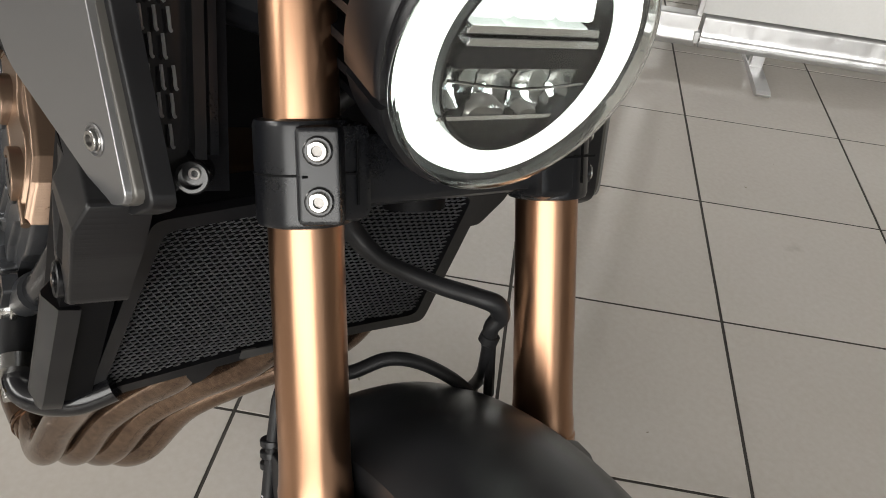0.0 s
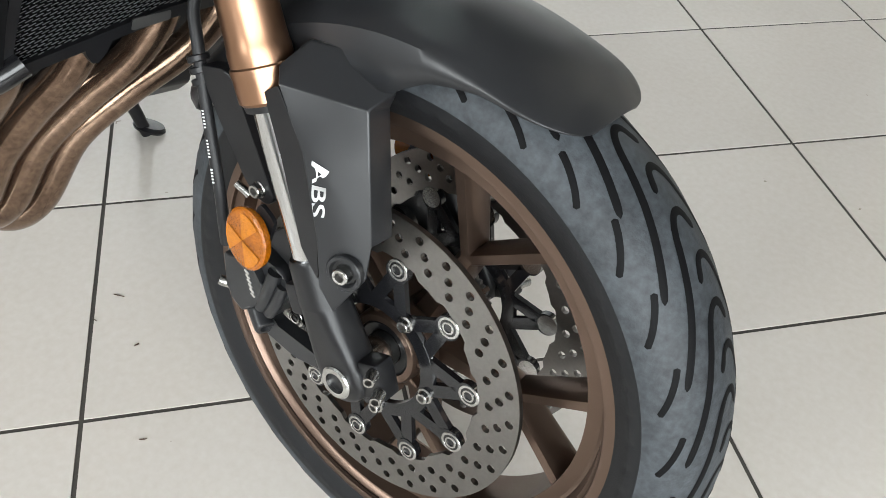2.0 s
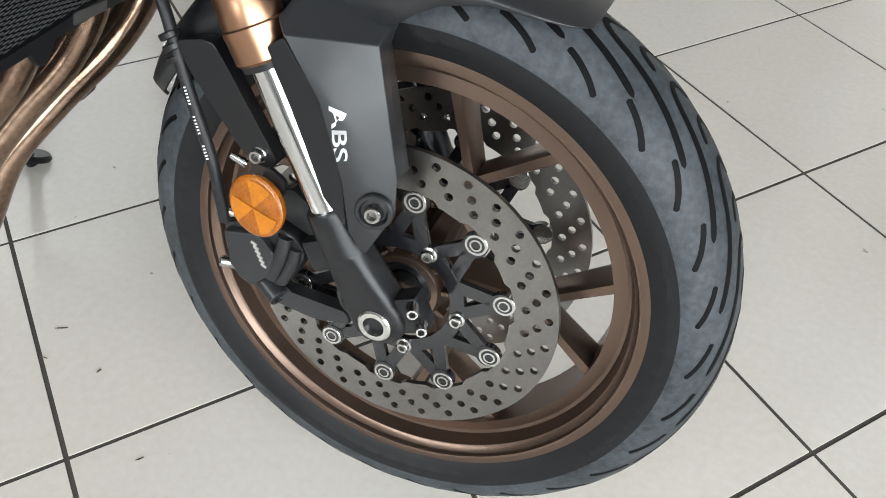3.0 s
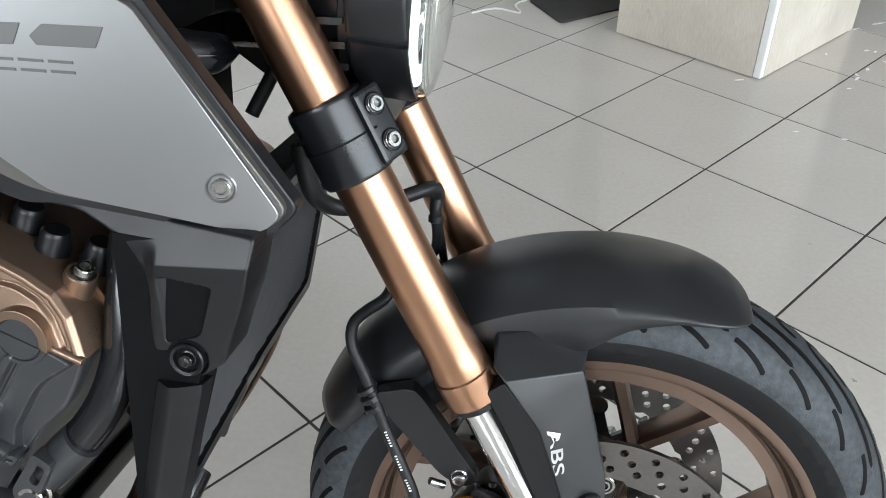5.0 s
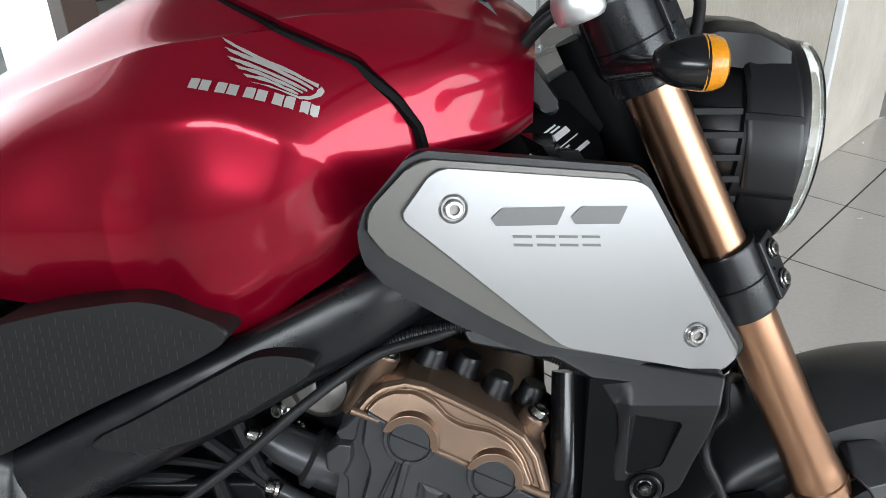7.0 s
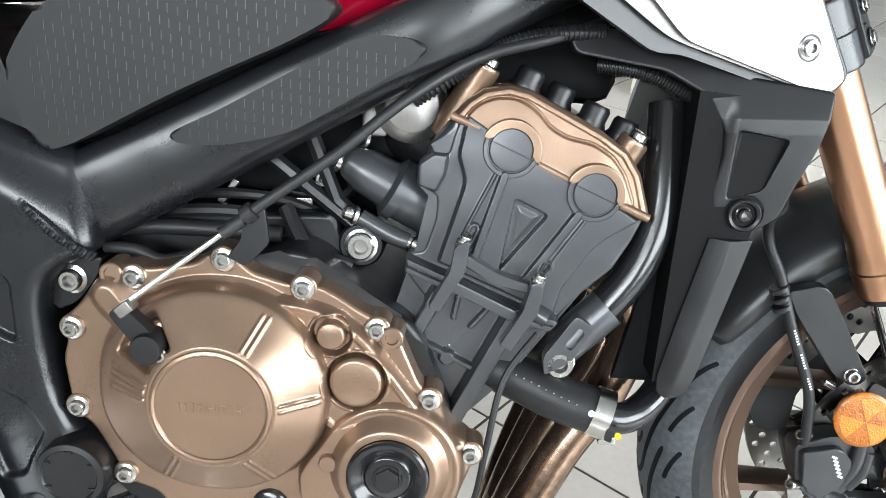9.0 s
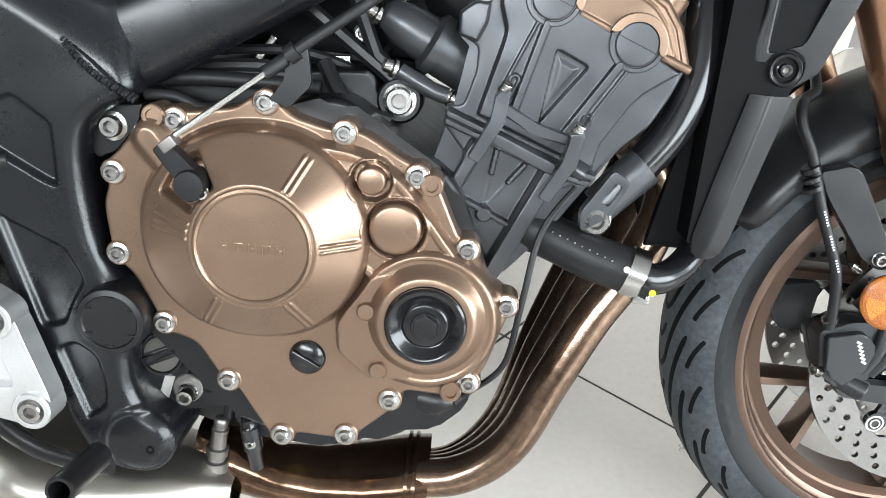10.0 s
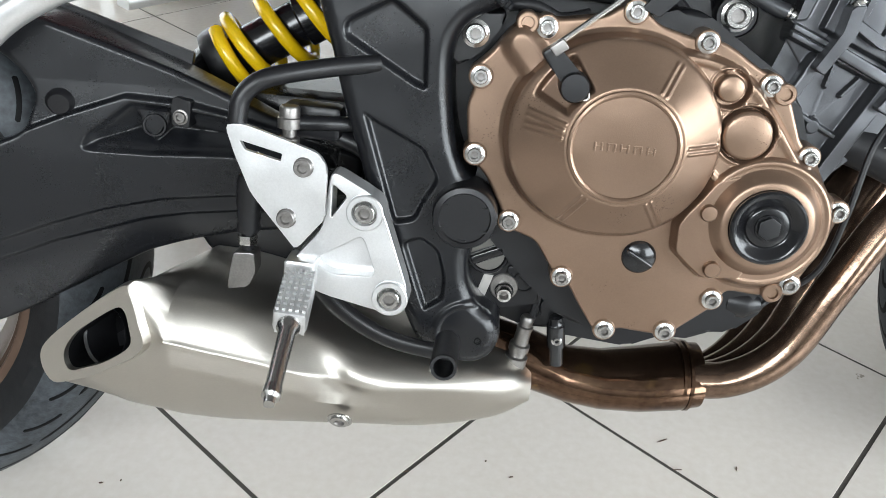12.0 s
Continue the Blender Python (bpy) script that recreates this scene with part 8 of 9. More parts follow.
def grille():
    bm = B()
    loft(bm, [[Vector((grille_x(z, o), y, z)) for y, o in ((-0.216, -0.012), (-0.216, -0.004), (-0.150, -0.004), (-0.150, -0.03))] for z in (0.372, 0.45, 0.54)])
    gr = part("inner_grille", bm, GLOSS_BLACK, bike, "black duct with a slotted grille")
    for z, y in ((0.4790, -0.2085), (0.4790, -0.2000), (0.4790, -0.1915), (0.4640, -0.2046), (0.4640, -0.1960), (0.4640, -0.1875), (0.4500, -0.2070), (0.4500, -0.1990), (0.4500, -0.1910), (0.4340, -0.2004), (0.4340, -0.1925), (0.4340, -0.1850),
                 (0.4195, -0.2027), (0.4195, -0.1944), (0.4195, -0.1866), (0.4035, -0.1962), (0.4035, -0.1880)):
        bm = B()
        tube(bm, [(grille_x(z - 0.0062, 0.001), y + 0.0016, z - 0.0062), (grille_x(z - 0.0045, 0.002), y + 0.0003, z - 0.0045), (grille_x(z, 0.002), y, z), (grille_x(z + 0.0062, 0.001), y - 0.0006, z + 0.0062)], 0.0012, 6, res=3)
        part("slot_edge", bm, MESH_METAL, gr)
    # upright struts towards the steering head
    for y, w, o, mt in ((-0.172, 0.0075, 0.010, BLACK), (-0.1615, 0.0055, 0.004, FRAME)):
        bm = B()
        loft(bm, [[Vector((grille_x(z, o + d), y + s * w / 2, z)) for s, d in ((-1, -0.02), (-1, 0), (1, 0), (1, -0.02))] for z in (0.395, 0.45, 0.53)])
        part("strut", bm, mt, gr)
    bm = B()
    lathe(bm, [(0.0115, -0.02), (0.0115, 0.004), (0.0100, 0.006), (0.0078, 0.006), (0.0076, 0.000), (0.0, 0.000)], (-0.268, -0.176, 0.384), (0.85, -0.45, 0.25), 24)
    part("bolt_cup", bm, GLOSS_BLACK, gr)
    bolt(gr, (-0.270, -0.174, 0.385), (0.85, -0.45, 0.25), 0.0040, 0.004, DULL, flange=1.15)


grille()

# near-black fill added for the dark void at the steering head, then the printed label, its writing as bars
plate("head_fill", [(-0.43, 0.49), (-0.45, 0.535), (-0.40, 0.555), (-0.352, 0.585), (-0.318, 0.545), (-0.345, 0.49)], -0.060, 0.04, DEEP, bike, "near-black fill for the dark void behind the label plate")
_e1 = Vector((0.5663, 0.749, 0.344)).normalized()
_n = Vector((0.43, -0.63, 0.65))
_n = (_n - _e1 * _n.dot(_e1)).normalized()
TL = Matrix.Translation((-0.3712, -0.1102, 0.5252)) @ Matrix((_e1, _n.cross(_e1), _n)).transposed().to_4x4()
bm = B()
loft(bm, [[TL @ Vector((x, y, z)) for x, y in rnd([(-0.075, -0.036), (0.040, -0.036), (0.052, -0.020), (0.052, 0.022), (0.030, 0.034), (-0.075, 0.034)], 0.006)] for z in (0.0, -0.006, -0.030)])
part("label_plate", bm, DEEP, bike, "black oblique head plate with a printed label")
bm = B()
for o, mid, w, h, step, fill in ((-0.0100, 0.006, 0.030, 0.0016, 0.0024, 0.7), (-0.0068, 0.006, 0.034, 0.0016, 0.0026, 0.75), (-0.0010, 0.0, 0.061, 0.0058, 0.0022, 0.78), (0.0050, -0.008, 0.022, 0.0014, 0.0026, 0.7), (0.0078, 0.002, 0.060, 0.0010, 0.0600, 1.0),
                            (0.0110, 0.002, 0.030, 0.0015, 0.0026, 0.75), (0.0140, 0.0, 0.026, 0.0015, 0.0026, 0.7), (0.0190, 0.010, 0.050, 0.0036, 0.0500, 1.0)):
    for k in range(max(1, int(w / step + 0.01))):
        s = mid - w / 2 + k * step
        e = s + step * fill * (random.uniform(0.7, 1.15) if step < 0.01 else 1.0)
        box(bm, ((s + e) / 2, -o, 0.0), (e - s, h, 0.0016), TL)
part("printed_label", bm, WHITE_INK, bike, "white label with unreadable print")


# exhaust
def exhaust():
    for k in range(4):
        bm = B()
        tube(bm, [(-0.385, -0.172 + 0.075 * k, 0.215), (-0.352 + 0.002 * k, -0.180 + 0.072 * k, 0.180), (-0.366, -0.188 + 0.066 * k, 0.120), (-0.402, -0.196 + 0.052 * k, 0.060), (-0.432, -0.204 + 0.040 * k, 0.000), (-0.462, -0.208 + 0.033 * k, -0.064 - 0.008 * k),
                  (-0.505, -0.208 + 0.027 * k, -0.099 - 0.011 * k), (-0.56, -0.205 + 0.018 * k, -0.109 - 0.008 * k), (-0.62, -0.20 + 0.008 * k, -0.116 - 0.003 * k)], 0.0178, 24)
        part("header_pipe", bm, PIPE, bike, "heat tinted steel header pipe")
    bm = B()
    L = []
    for x, y, z, a, b in ((-0.532, -0.182, -0.112, 0.044, 0.029), (-0.552, -0.184, -0.115, 0.046, 0.031), (-0.59, -0.190, -0.120, 0.044, 0.030), (-0.63, -0.198, -0.121, 0.038, 0.028), (-0.665, -0.205, -0.116, 0.032, 0.027), (-0.70, -0.212, -0.102, 0.030, 0.029), (-0.74, -0.21, -0.092, 0.028, 0.028)):
        L.append([(x, y + a * math.cos(t), z + b * math.sin(t)) for t in (2 * math.pi * j / 28 for j in range(28))])
    loft(bm, L)
    col = part("collector", bm, HEADER, bike, "stained brown steel collector")
    bm = B()
    for x in (-0.545, -0.552):
        L = [[(x + dx, -0.1830 + (0.0450 + o) * math.cos(t), -0.1135 + (0.0302 + o) * math.sin(t)) for t in (2 * math.pi * j / 28 for j in range(28))] for dx, o in ((-0.002, 0), (-0.0015, 0.002), (0.0015, 0.002), (0.002, 0))]
        loft(bm, L)
    part("weld_ring", bm, HEADER, col)
    # muffler: a ridged can whose outer rear corner is cut off by the mouth
    S = [(-0.700, -0.232, 0.014, -0.108, -0.116, -0.126), (-0.706, -0.232, 0.030, -0.094, -0.114, -0.136), (-0.722, -0.232, 0.044, -0.084, -0.108, -0.145), (-0.76, -0.230, 0.062, -0.077, -0.101, -0.156), (-0.81, -0.226, 0.076, -0.074, -0.100, -0.166),
         (-0.851, -0.222, 0.086, -0.070, -0.103, -0.168), (-0.90, -0.220, 0.092, -0.058, -0.094, -0.174), (-0.934, -0.219, 0.094, -0.046, -0.088, -0.178), (-0.97, -0.219, 0.095, -0.037, -0.083, -0.182), (-1.0, -0.219, 0.095, -0.034, -0.080, -0.184), (-1.028, -0.219, 0.095, -0.034, -0.076, -0.184)]

    def can(x, yc, a, zt, zr, zb):
        p = [(0.0, zt), (-0.50, zt - 0.002), (-0.80, zt * 0.72 + zr * 0.28), (-0.985, zr + 0.006), (-0.99, zr - 0.007), (-0.72, zr * 0.30 + zb * 0.70), (-0.35, zb + 0.002), (0.35, zb), (0.95, zb * 0.55 + zt * 0.45), (0.75, zt - 0.012)]
        return [Vector((x, yc + a * u, z)) for u, z in p]

    def on_face(p):
        return [Vector((x, -0.600 - 0.273 * x, z)) for x, z in p]
    outer = on_face([(-1.107, -0.063), (-1.065, -0.029), (-1.058, -0.035), (-1.051, -0.059), (-1.049, -0.087), (-1.095, -0.122), (-1.118, -0.134), (-1.144, -0.144), (-1.156, -0.127), (-1.149, -0.104)])
    inner = on_face([(-1.095, -0.068), (-1.072, -0.051), (-1.064, -0.052), (-1.060, -0.066), (-1.060, -0.085), (-1.084, -0.106), (-1.105, -0.118), (-1.125, -0.126), (-1.130, -0.111), (-1.118, -0.089)])
    mid = sum(outer, Vector()) / 10

    def closed(ring):
        r = smooth_path(ring[-2:] + ring + ring[:3], 5)
        return r[10:10 + 50]
    T = np.array(S)
    fine = np.linspace(0.66, 1.07, 140)
    soft = [np.convolve(np.pad(np.interp(fine, -T[:, 0], T[:, k]), 9, mode="edge"), np.hanning(21)[1:-1] / np.hanning(21).sum(), mode="valid") for k in range(1, 6)]
    along = [x for x in np.linspace(-0.702, -1.028, 46)]
    body = [can(x, *(float(np.interp(-x, fine, c)) for c in soft)) for x in along]

    def pressed(ring):
        """The pressed flank: a hollow between the can's own crest and a second crest that runs forward to the tip."""
        X, Z = np.array([p.x for p in ring]), np.array([p.z for p in ring])
        side = rise(-0.235 - np.array([p.y for p in ring]), 0.030)
        dip = 0.008 * rise(0.024 - off_line(X, Z, [(-0.930, -0.055), (-0.905, -0.072), (-0.880, -0.098), (-0.848, -0.122)]), 0.024)
        crest = 0.004 * rise(0.016 - off_line(X, Z, [(-0.715, -0.097), (-0.754, -0.090), (-0.811, -0.090), (-0.862, -0.089)]), 0.014)
        crest += 0.004 * rise(0.014 - off_line(X, Z, [(-1.028, -0.098), (-0.972, -0.106), (-0.917, -0.113), (-0.845, -0.128), (-0.815, -0.140)]), 0.012)
        return [p + Vector((0, float(k), 0)) for p, k in zip(ring, side * (dip - crest))]
    far = [p + (p - mid) * 0.045 + Vector((0.26, 0.965, 0)) * 0.008 for p in outer]
    half = [b.lerp(f, 0.55) + (f - mid) * 0.05 + Vector((0, 0, -0.008 if i in (6, 7) else 0)) for i, (b, f) in enumerate(zip(body[-1], far))]
    rim = [o.lerp(i, 0.25) for o, i in zip(outer, inner)]
    lip = [i + Vector((0.26, 0.965, 0)) * 0.006 for i in inner]
    well = [mid + (i - mid) * 0.96 + Vector((0.26, 0.965, 0)) * 0.05 for i in inner]
    bm = B()
    loft(bm, [pressed(closed(r)) for r in body] + [closed(r) for r in (half, far, outer, rim, inner, lip)], cap=False)
    mf = part("muffler", bm, MUFFLER, bike, "brushed stainless under-engine muffler", angle=32, flat=False)
    # inside of the outlet, with its shade put into a near-black colour
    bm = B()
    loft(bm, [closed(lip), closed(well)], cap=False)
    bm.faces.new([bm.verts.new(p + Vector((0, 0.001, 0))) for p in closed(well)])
    part("mouth_inside", bm, DEEP, mf, "outlet inside, near-black in place of its shade")
    bm = B()
    pc = Vector((-1.093, -0.285, -0.091))
    lathe(bm, [(0.0285, -0.05), (0.0285, 0.0), (0.0275, 0.002), (0.0255, 0.0), (0.0255, -0.04)], pc, (-0.45, -0.85, 0.28), 30, cap=False)
    lathe(bm, [(0.0258, -0.034), (0.0, -0.034)], pc, (-0.45, -0.85, 0.28), 30, cap=False)
    part("outlet_pipe", bm, BLACK, mf, "round black pipe end")
    bolt(mf, (-0.872, -0.304, -0.138), (0, -0.85, -0.5), 0.0085, 0.003, STEEL)
    bm = B()
    tube(bm, [(-0.994, -0.300, -0.056), (-0.997, -0.3120, -0.080), (-1.003, -0.3060, -0.108)], 0.0012, 8)
    part("seam", bm, MUFFLER, mf)
    return mf


exhaust()


# foot rest bracket, peg, brake pedal
def footrest():
    out = [(-0.888, 0.098), (-0.852, 0.080), (-0.843, 0.064), (-0.819, 0.000), (-0.825, -0.020), (-0.843, -0.018), (-0.893, -0.008), (-0.909, -0.001), (-0.918, 0.016), (-0.893, 0.048)]
    h1 = [(-0.886, 0.086), (-0.874, 0.077), (-0.886, 0.058)]
    h2 = [(-0.860, 0.046), (-0.847, 0.012), (-0.884, 0.010), (-0.900, 0.020)]
    bm = B()
    prism(bm, rnd(out, 0.009), -0.322, -0.300, [rnd(h1, 0.003), rnd(h2, 0.006)], bev=0.0035, seg=3)
    br = part("footrest_bracket", bm, ALU, bike, "cast aluminium footrest bracket")
    bm = B()
    prism(bm, rnd([(-0.862, 0.050), (-0.843, 0.008), (-0.888, 0.006), (-0.905, 0.020)], 0.006), -0.3095, -0.304)
    part("pocket_floor", bm, ALU, br)
    for x, z in ((-0.859, 0.066), (-0.834, -0.005)):
        bm = B()
        lathe(bm, [(0.0155, -0.02), (0.0150, 0.004), (0.0140, 0.005), (0.0105, 0.005), (0.0100, 0.001), (0.0, 0.001)], (x, -0.321, z), (0, -1, 0), 28)
        part("bolt_boss", bm, ALU, br)
        bolt(br, (x, -0.322, z), (0, -1, 0), 0.0082, 0.006, STEEL, flange=1.15)
    bm = B()
    prism(bm, rnd([(-0.969, 0.127), (-0.955, 0.129), (-0.897, 0.113), (-0.889, 0.103), (-0.889, 0.060), (-0.911, 0.032), (-0.948, 0.075), (-0.961, 0.105)], 0.006), -0.334, -0.329, [rnd([(-0.957, 0.116), (-0.924, 0.109), (-0.925, 0.103), (-0.953, 0.109)], 0.001)], bev=0.0012)
    hg = part("heel_plate", bm, ALU, br, "brushed aluminium heel plate")
    for x, z in ((-0.907, 0.1005), (-0.919, 0.058)):
        bolt(hg, (x, -0.334, z), (0, -1, 0), 0.0072, 0.005, DULL, flange=1.1)
    bm = B()
    tube(bm, [(-0.86, -0.285, 0.178), (-0.90, -0.300, 0.172), (-0.940, -0.318, 0.163), (-0.957, -0.323, 0.150), (-0.961, -0.325, 0.135), (-0.961, -0.326, 0.118)], 0.0075, 12)
    part("heel_guard_bar", bm, BLACK, br, "bent black bar")
    # peg: serrated block and round bar, folded outwards and down
    a, b = Vector((-0.905, -0.335, 0.012)), Vector((-0.897, -0.456, -0.030))
    d = (b - a).normalized()
    T = Matrix.Translation(a) @ turn_to(d)
    bm = B()
    box(bm, (0, 0, 0.032), (0.026, 0.022, 0.050), T, 0.004)
    pg = part("foot_peg", bm, ALU, br, "aluminium foot peg with serrated pad and feeler bar")
    bm = B()
    for i in range(5):
        for j in range(8):
            for s in (1, -1):
                box(bm, (-0.010 + 0.005 * i, s * 0.0118, 0.010 + 0.006 * j), (0.0026, 0.0028, 0.0034), T)
    part("serration", bm, ALU, pg, "cut serrations")
    bm = B()
    lathe(bm, [(0.009, 0.055), (0.009, 0.062), (0.0066, 0.066), (0.0062, 0.118), (0.0070, 0.120), (0.0070, 0.127), (0.0045, 0.129), (0.0040, 0.134), (0.0, 0.134)], (0, 0, 0), (0, 0, 1), 16, T)
    part("feeler", bm, STEEL, pg)
    bm = B()
    box(bm, (-0.908, -0.318, 0.008), (0.026, 0.03, 0.028), bev=0.004)
    part("peg_clevis", bm, ALU, br)
    # brake pedal under the bracket
    bm = B()
    tube(bm, [(-0.905, -0.29, -0.004), (-0.88, -0.30, -0.028), (-0.84, -0.31, -0.046), (-0.80, -0.318, -0.050), (-0.775, -0.325, -0.046)], [0.010, 0.009, 0.008, 0.0075, 0.0075], 12, flat=0.7)
    pd = part("brake_pedal", bm, BLACK, br, "black brake pedal")
    bm = B()
    lathe(bm, [(0.0105, -0.045), (0.0108, 0.015), (0.0100, 0.017), (0.0078, 0.017), (0.0075, -0.02), (0.0, -0.02)], (-0.783, -0.372, -0.030), (0.0, -1, 0.14), 22)
    part("pedal_tip", bm, BLACK, pd, "open round pedal tip")
    # rear master cylinder
    bm = B()
    lathe(bm, [(0.0052, -0.004), (0.0052, 0.030), (0.0090, 0.031), (0.0100, 0.036), (0.0088, 0.040), (0.0102, 0.044), (0.0092, 0.049), (0.0108, 0.054), (0.0108, 0.075), (0.0095, 0.080), (0.0, 0.080)], (-0.9595, -0.30, 0.0), (0.02, 0, 1), 18)
    lk = part("pedal_linkage", bm, BLACK, br, "black boot and push rod of the rear brake")
    bm = B()
    prism(bm, ring2(0, 0, 0.0085, 6), -0.004, 0.004, bev=0.0008, M=Matrix.Translation((-0.9595, -0.30, 0.024)) @ Matrix.Rotation(radians(90), 4, "X"))
    part("lock_nut", bm, STEEL, lk)
    bm = B()
    prism(bm, rnd([(-0.969, 0.014), (-0.951, 0.015), (-0.950, -0.002), (-0.956, -0.016), (-0.974, -0.020), (-0.972, -0.006)], 0.003), -0.309, -0.291, bev=0.002)
    part("clevis", bm, DULL, lk, "zinc plated clevis")
    bm = B()
    box(bm, (-0.915, -0.262, 0.122), (0.050, 0.026, 0.030), bev=0.006)
    tube(bm, [(-0.895, -0.268, 0.124), (-0.86, -0.262, 0.122), (-0.84, -0.25, 0.130)], 0.0060, 10)
    tube(bm, [(-0.90, -0.262, 0.112), (-0.87, -0.26, 0.100), (-0.86, -0.25, 0.07)], 0.0085, 10)
    tube(bm, [(-0.926, -0.288, 0.1235), (-0.905, -0.284, 0.1250), (-0.88, -0.272, 0.1240)], 0.0062, 10)
    mc = part("master_cylinder", bm, BLACK, br, "black rear brake cylinder with a hose union")
    bm = B()
    lathe(bm, [(0.0075, -0.010), (0.0090, -0.008), (0.0090, -0.004), (0.0060, -0.003), (0.0060, 0.003), (0.0098, 0.004), (0.0098, 0.012), (0.0086, 0.013), (0.0086, 0.020), (0.0070, 0.022), (0.0, 0.022)], (-0.9295, -0.290, 0.1160), (0, 0, 1), 14)
    part("banjo_bolt", bm, DULL, mc, "steel banjo bolt and union")


footrest()


# swingarm, shock absorber, rear wheel
def rear():
    arm_y = lambda x: -0.235 + 0.22 * (x + 1.0)
    arm = rnd([(-0.880, 0.090), (-0.925, 0.104), (-0.959, 0.112), (-0.999, 0.130), (-1.045, 0.149), (-1.107, 0.170), (-1.148, 0.184), (-1.215, 0.196), (-1.222, 0.170), (-1.176, 0.151), (-1.161, 0.136), (-1.152, 0.119), (-1.163, 0.087), (-1.182, 0.078), (-1.290, 0.036), (-1.320, 0.000),
               (-1.310, -0.120), (-1.290, -0.128), (-1.196, -0.096), (-1.158, -0.076), (-1.117, -0.050), (-1.092, -0.035), (-1.070, -0.022), (-1.039, -0.011), (-0.995, 0.000), (-0.944, 0.006), (-0.880, 0.010)], 0.008)
    upper = [(-1.240, 0.050), (-1.165, 0.085), (-1.124, 0.104), (-1.080, 0.1215), (-1.043, 0.1195), (-1.024, 0.117), (-0.996, 0.111), (-0.880, 0.080), (-0.880, 0.250), (-1.240, 0.250)]
    dent = rnd([(-1.117, 0.079), (-1.112, 0.090), (-1.098, 0.101), (-1.077, 0.1195), (-1.043, 0.1175), (-0.995, 0.110), (-0.900, 0.090), (-0.900, 0.070), (-0.998, 0.075), (-1.061, 0.073), (-1.097, 0.0735), (-1.114, 0.0745)], 0.004)
    pocket = rnd([(-1.0765, 0.1190), (-1.043, 0.1175), (-1.046, 0.099), (-1.058, 0.083), (-1.070, 0.092)], 0.003)
    line1 = [(-1.430, -0.140), (-1.189, -0.011), (-1.144, 0.008), (-1.099, 0.024), (-1.053, 0.035), (-0.995, 0.041), (-0.880, 0.046), (-0.880, -0.200), (-1.430, -0.200)]
    line2 = [(-1.430, -0.160), (-1.191, -0.030), (-1.145, -0.010), (-1.069, 0.015), (-1.032, 0.022), (-0.989, 0.026), (-0.880, 0.030), (-0.880, -0.200), (-1.430, -0.200)]

    def relief(X, Z):
        d = lambda poly: edge_distance(poly, X, Z)[0]
        h = 0.0025 * np.cos(np.clip((Z - 0.058) / 0.05, -1.5, 1.5)) - 0.0050 * rise(d(upper), 0.0042)
        c = d(dent)
        h -= 0.0045 * rise(c, 0.0042) + 0.0180 * rise(c, 0.024)
        f = rise(d(pocket), 0.0030)
        h = h * (1 - f) + np.maximum(h, -0.0075) * f
        h -= 0.0030 * rise(d(line1), 0.0034) + 0.0035 * rise(d(line2), 0.0036) + 0.0080 * rise(d(line2), 0.060)
        return h - 0.22 * (X + 1.0)

    sw = casting("swingarm", arm, -0.2385, -0.200, relief, FRAME, bike, "black cast swingarm with creased flank", 0.0012, 0.0050, 60)
    bm = B()
    lathe(bm, [(0.0125, -0.006), (0.0120, 0.001), (0.0085, 0.0055), (0.0, 0.0060)], (-1.133, arm_y(-1.133) + 0.001, 0.114), (0.22, -1, -0.15), 24)
    part("bung", bm, BLACK, sw, "black cone-shaped bung")
    bm = B()
    lathe(bm, [(0.0105, -0.004), (0.0105, 0.0010), (0.0098, 0.0020), (0.0082, 0.0020), (0.0078, -0.008), (0.0, -0.008)], (-1.059, arm_y(-1.059) + 0.003, 0.0985), (0.22, -1, 0), 24)
    part("threaded_hole", bm, BLACK, sw)
    bm = B()
    prism(bm, rnd([(-1.043, 0.122), (-1.040, 0.1265), (-1.025, 0.124), (-1.027, 0.099), (-1.043, 0.101)], 0.003), -0.2490, -0.228, bev=0.0015)
    hg = part("hose_guide", bm, BLACK, sw, "black hose guide")
    bolt(hg, (-1.0345, -0.2490, 0.1090), (0, -1, 0), 0.0050, 0.004, DULL)
    plate("inner_guard", [(-1.180, 0.194), (-1.153, 0.189), (-1.039, 0.158), (-1.045, 0.120), (-1.180, 0.120)], -0.202, -0.197, BLACK, sw, "black inner guard beside the wheel", bev=0.001, r=0.002)
    bm = B()
    prism(bm, rnd([(-0.90, 0.0), (-1.0, 0.060), (-1.20, 0.085), (-1.26, 0.070), (-1.44, 0.0), (-1.42, -0.03), (-1.2, 0.0), (-1.0, 0.02)], 0.02), 0.09, 0.14, bev=0.008)
    part("left_arm", bm, FRAME, sw)
    bm = B()
    box(bm, (-0.935, -0.03, 0.075), (0.15, 0.26, 0.10), bev=0.02)
    part("cross_member", bm, FRAME, sw)
    # black plate added for the dark space between swingarm and muffler
    plate("dark_space_filler", [(-1.055, 0.010), (-0.880, 0.030), (-0.840, -0.050), (-0.985, -0.072), (-1.045, -0.040)], -0.165, 0.06, BLACK, sw, "black filler plate for the dark space under the swingarm", bev=0.006, r=0.014)
    # shock absorber
    p0, p1 = Vector((-1.040, -0.12, 0.138)), Vector((-0.90, -0.10, 0.225))
    d = (p1 - p0)
    n = d.normalized()
    bm = B()
    lathe(bm, [(0.020, -0.03), (0.028, 0.0), (0.030, 0.006), (0.030, 0.016), (0.023, 0.018), (0.023, 0.090), (0.026, 0.092), (0.026, d.length)], p0, n, 26)
    sh = part("shock_absorber", bm, GLOSS_BLACK, bike, "black shock absorber with a yellow spring")
    bm = B()
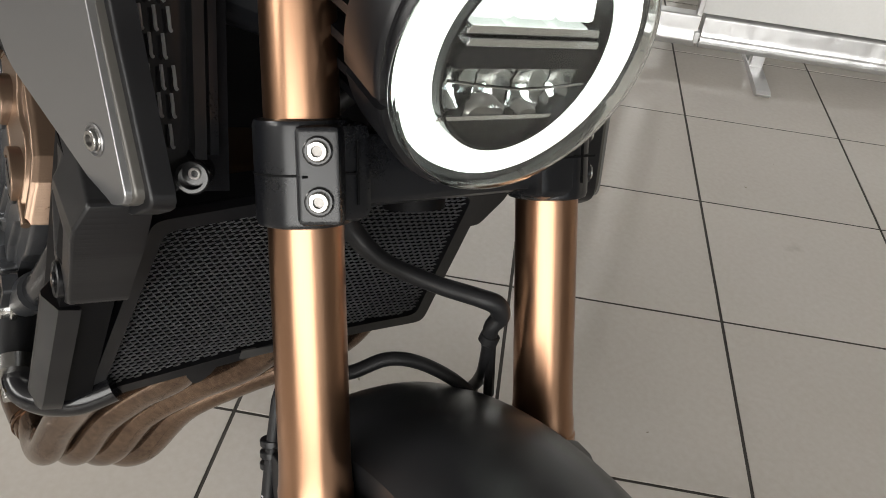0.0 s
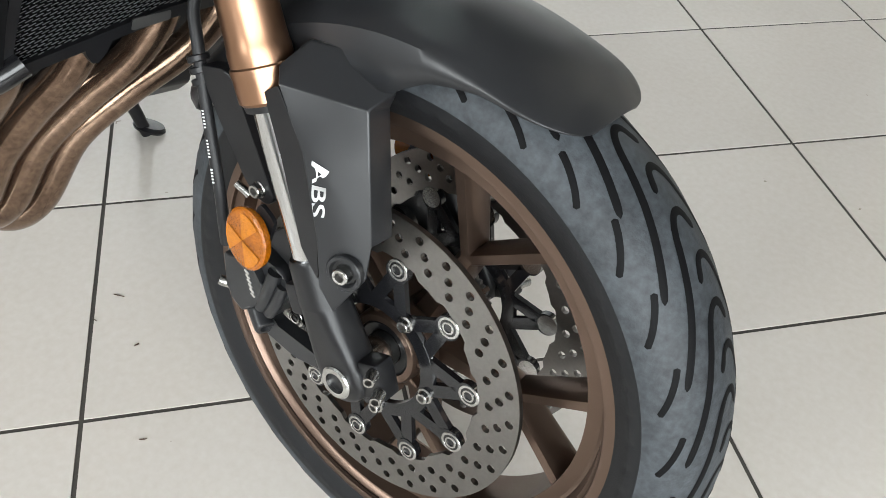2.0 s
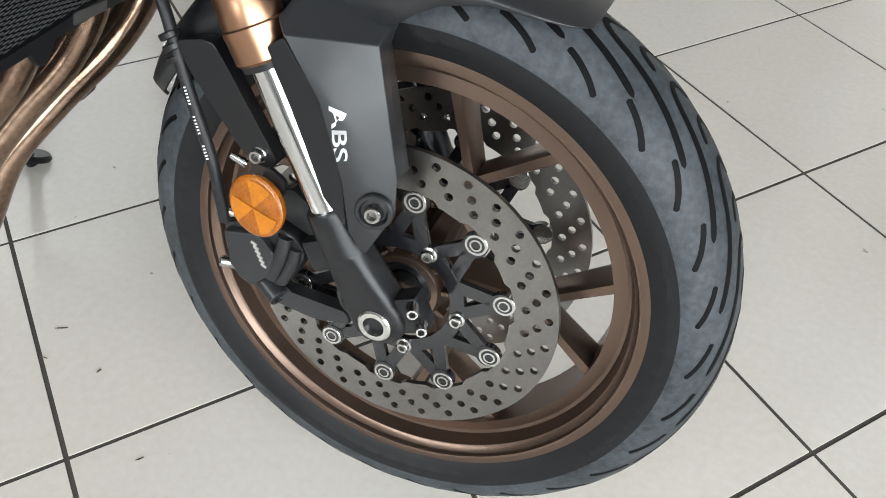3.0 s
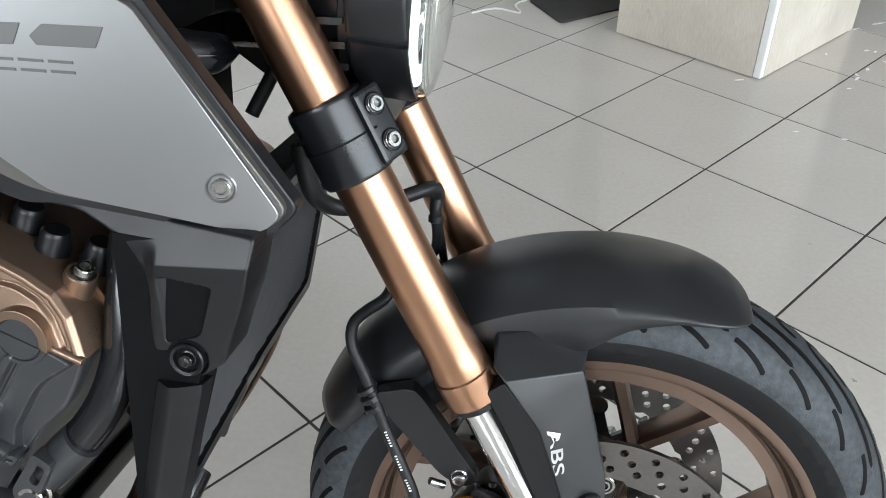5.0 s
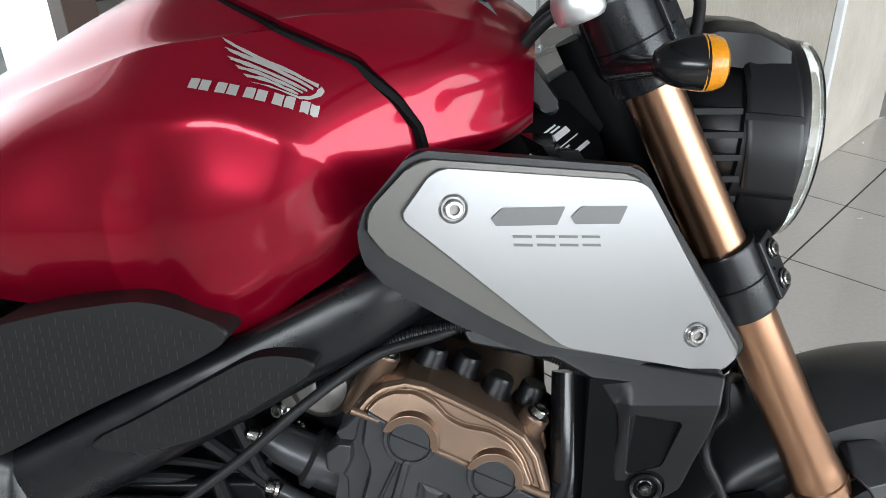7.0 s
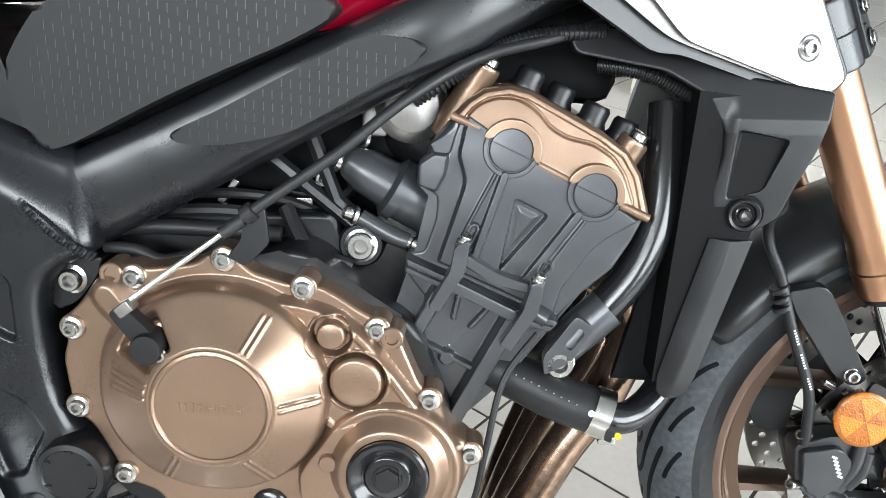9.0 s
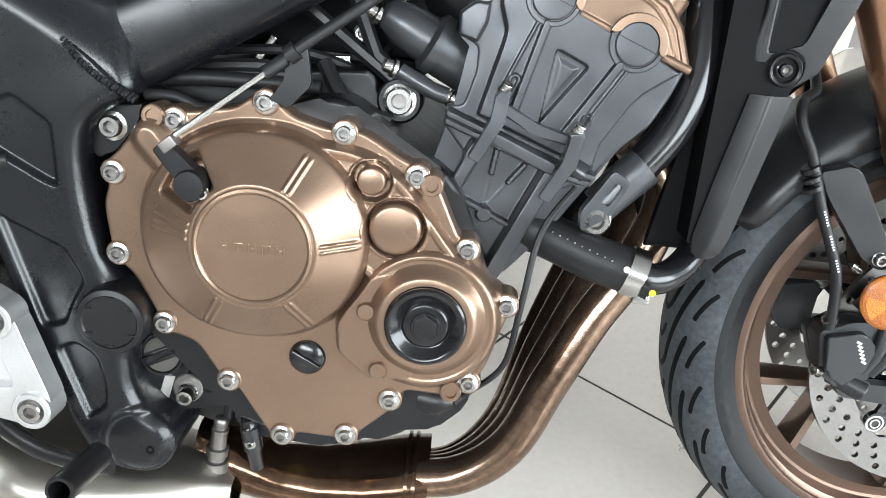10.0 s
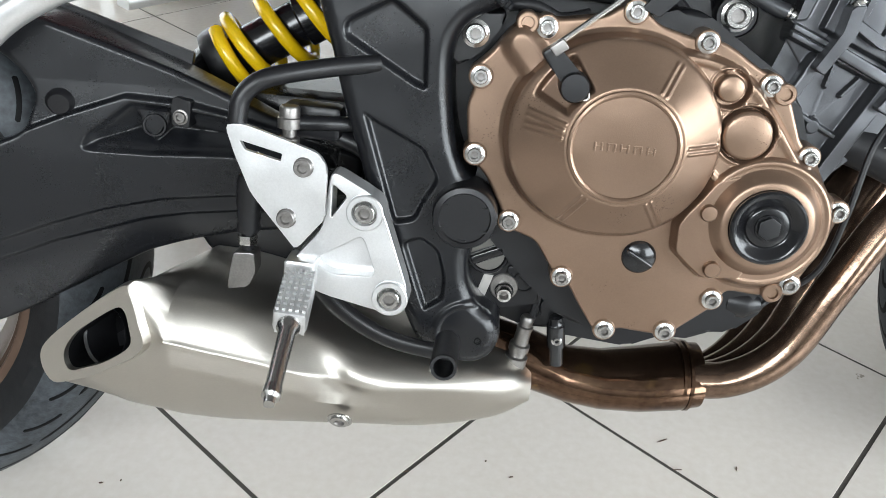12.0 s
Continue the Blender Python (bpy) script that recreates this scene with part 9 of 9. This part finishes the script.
    u = n.cross(Vector((0, 1, 0))).normalized()
    w = n.cross(u)
    pts = [p0 + n * (0.014 + 0.012 * min(a, 1.0) + 0.037 * max(0.0, a - 1.0)) + (u * math.cos(2 * math.pi * a) + w * math.sin(2 * math.pi * a)) * 0.036 for a in (0.1 + k / 16 for k in range(16 * 5))]
    tube(bm, pts, 0.0070, 10, straight=True)
    part("spring", bm, YELLOW, sh, "glossy yellow coil spring")
    bm = B()
    box(bm, (-1.070, -0.12, 0.118), (0.05, 0.03, 0.03), bev=0.006)
    lathe(bm, [(0.034, -0.012), (0.036, -0.006), (0.036, 0.008), (0.031, 0.012)], p0 + n * 0.006, n, 24)
    part("spring_seat", bm, BLACK, sh)
    # chain side clutter seen through the arm
    bm = B()
    for k in range(26):
        box(bm, (-0.90 - 0.013 * k, 0.105, 0.075 + 0.0008 * k), (0.010, 0.014, 0.012), bev=0.002)
    ch = part("drive_chain", bm, DULL, bike, "drive chain")
    ch["kind"] = "stuff"
    return sw


rear()
MR = pose(-1.405, -0.198, 0.300, -12, 0, 4)
wheel(bike, MR, 0.2185, 0.070, "bronze painted cast rear rim")
tyre("rear_tyre", 0.306, 0.082, 0.2195, bike, MR, 24, 34, "black rear tyre")
# tail and rear inner guard
bm = B()
loops = []
for i in range(13):
    a = radians(74 + 60 * i / 12)
    loops.append([(r * math.cos(a), y, r * math.sin(a)) for y, r in ((-0.10, 0.318), (-0.095, 0.333), (0.0, 0.342), (0.095, 0.333), (0.10, 0.318), (0.0, 0.334))])
loft(bm, loops)
part("rear_hugger", bm, BLACK, bike, "black rear hugger", M=MR)
bm = B()
loft(bm, [[(x, YC + w * math.cos(t), z + h * math.sin(t)) for t in (2 * math.pi * k / 20 for k in range(20))] for x, w, z, h in ((-1.10, 0.14, 0.36, 0.05), (-1.25, 0.15, 0.40, 0.06), (-1.45, 0.11, 0.46, 0.05), (-1.62, 0.06, 0.52, 0.03))])
part("tail", bm, RED, bike, "red tail")
# silver pillion bracket that comes down behind the frame
bm = B()
tube(bm, [(-1.05, -0.295, 0.225), (-1.10, -0.300, 0.214), (-1.135, -0.302, 0.196), (-1.165, -0.304, 0.172), (-1.20, -0.306, 0.130)], [0.011, 0.012, 0.012, 0.012, 0.011], 14, flat=0.6)
part("pillion_bracket", bm, ALU, bike, "curved silver pillion bracket")
# side stand on the far side
bm = B()
tube(bm, [(-0.80, 0.13, -0.02), (-0.785, 0.19, -0.13), (-0.77, 0.245, -0.252)], [0.013, 0.012, 0.010], 14, straight=True)
lathe(bm, [(0.0, 0.0), (0.026, 0.0), (0.028, 0.004), (0.024, 0.010), (0.0, 0.012)], (-0.775, 0.252, -0.2485), (0, 0.2348, 0.972), 20)
part("side_stand", bm, BLACK, bike, "black side stand with a flat foot")
# horn under the radiator
bm = B()
lathe(bm, [(0.0, -0.02), (0.03, -0.02), (0.037, -0.012), (0.040, 0.0), (0.037, 0.008), (0.028, 0.010), (0.024, 0.006), (0.0, 0.006)], (-0.40, -0.03, 0.105), (0.85, -0.2, -0.3), 32)
part("horn", bm, BLACK, bike, "round black horn")


# ---------------------------------------------------------------- floor tiles, last
def tiles():
    s, gap, th = 0.40, 0.0058, 0.0030
    bm = B()
    box(bm, (0, 0, -th / 2), (s - gap, s - gap, th), bev=0.0005)
    me = to_mesh("tile", bm, TILE, 15)
    near, rest = [], []
    for i in range(math.floor(X0 / s) + 1, math.ceil(X1 / s) - 1):
        for j in range(math.floor(Y0 / s) + 1, math.ceil(Y1 / s) - 1):
            (near if -3.5 < i * s < 3.0 and -2.4 < j * s < 4.6 else rest).append((i, j))
    near.sort(key=lambda p: (p[0] * s) ** 2 + ((p[1] - 1) * s) ** 2)
    rest += near[290:]
    for i, j in near[:290]:
        ob = new("tile", me)
        rz = random.choice((0, 90, 180, 270))
        under(ob, floor, MT @ pose((i + 0.5) * s, (j + 0.5) * s, 0, 0, 0, rz))
    bm = B()
    for i, j in rest:
        box(bm, ((i + 0.5) * s, (j + 0.5) * s, -th / 2), (s - gap, s - gap, th))
    ob = part("outer_tiles", bm, TILE, floor, "beige tiles", M=MT, flat=False)
    ob["kind"] = "stuff"


tiles()
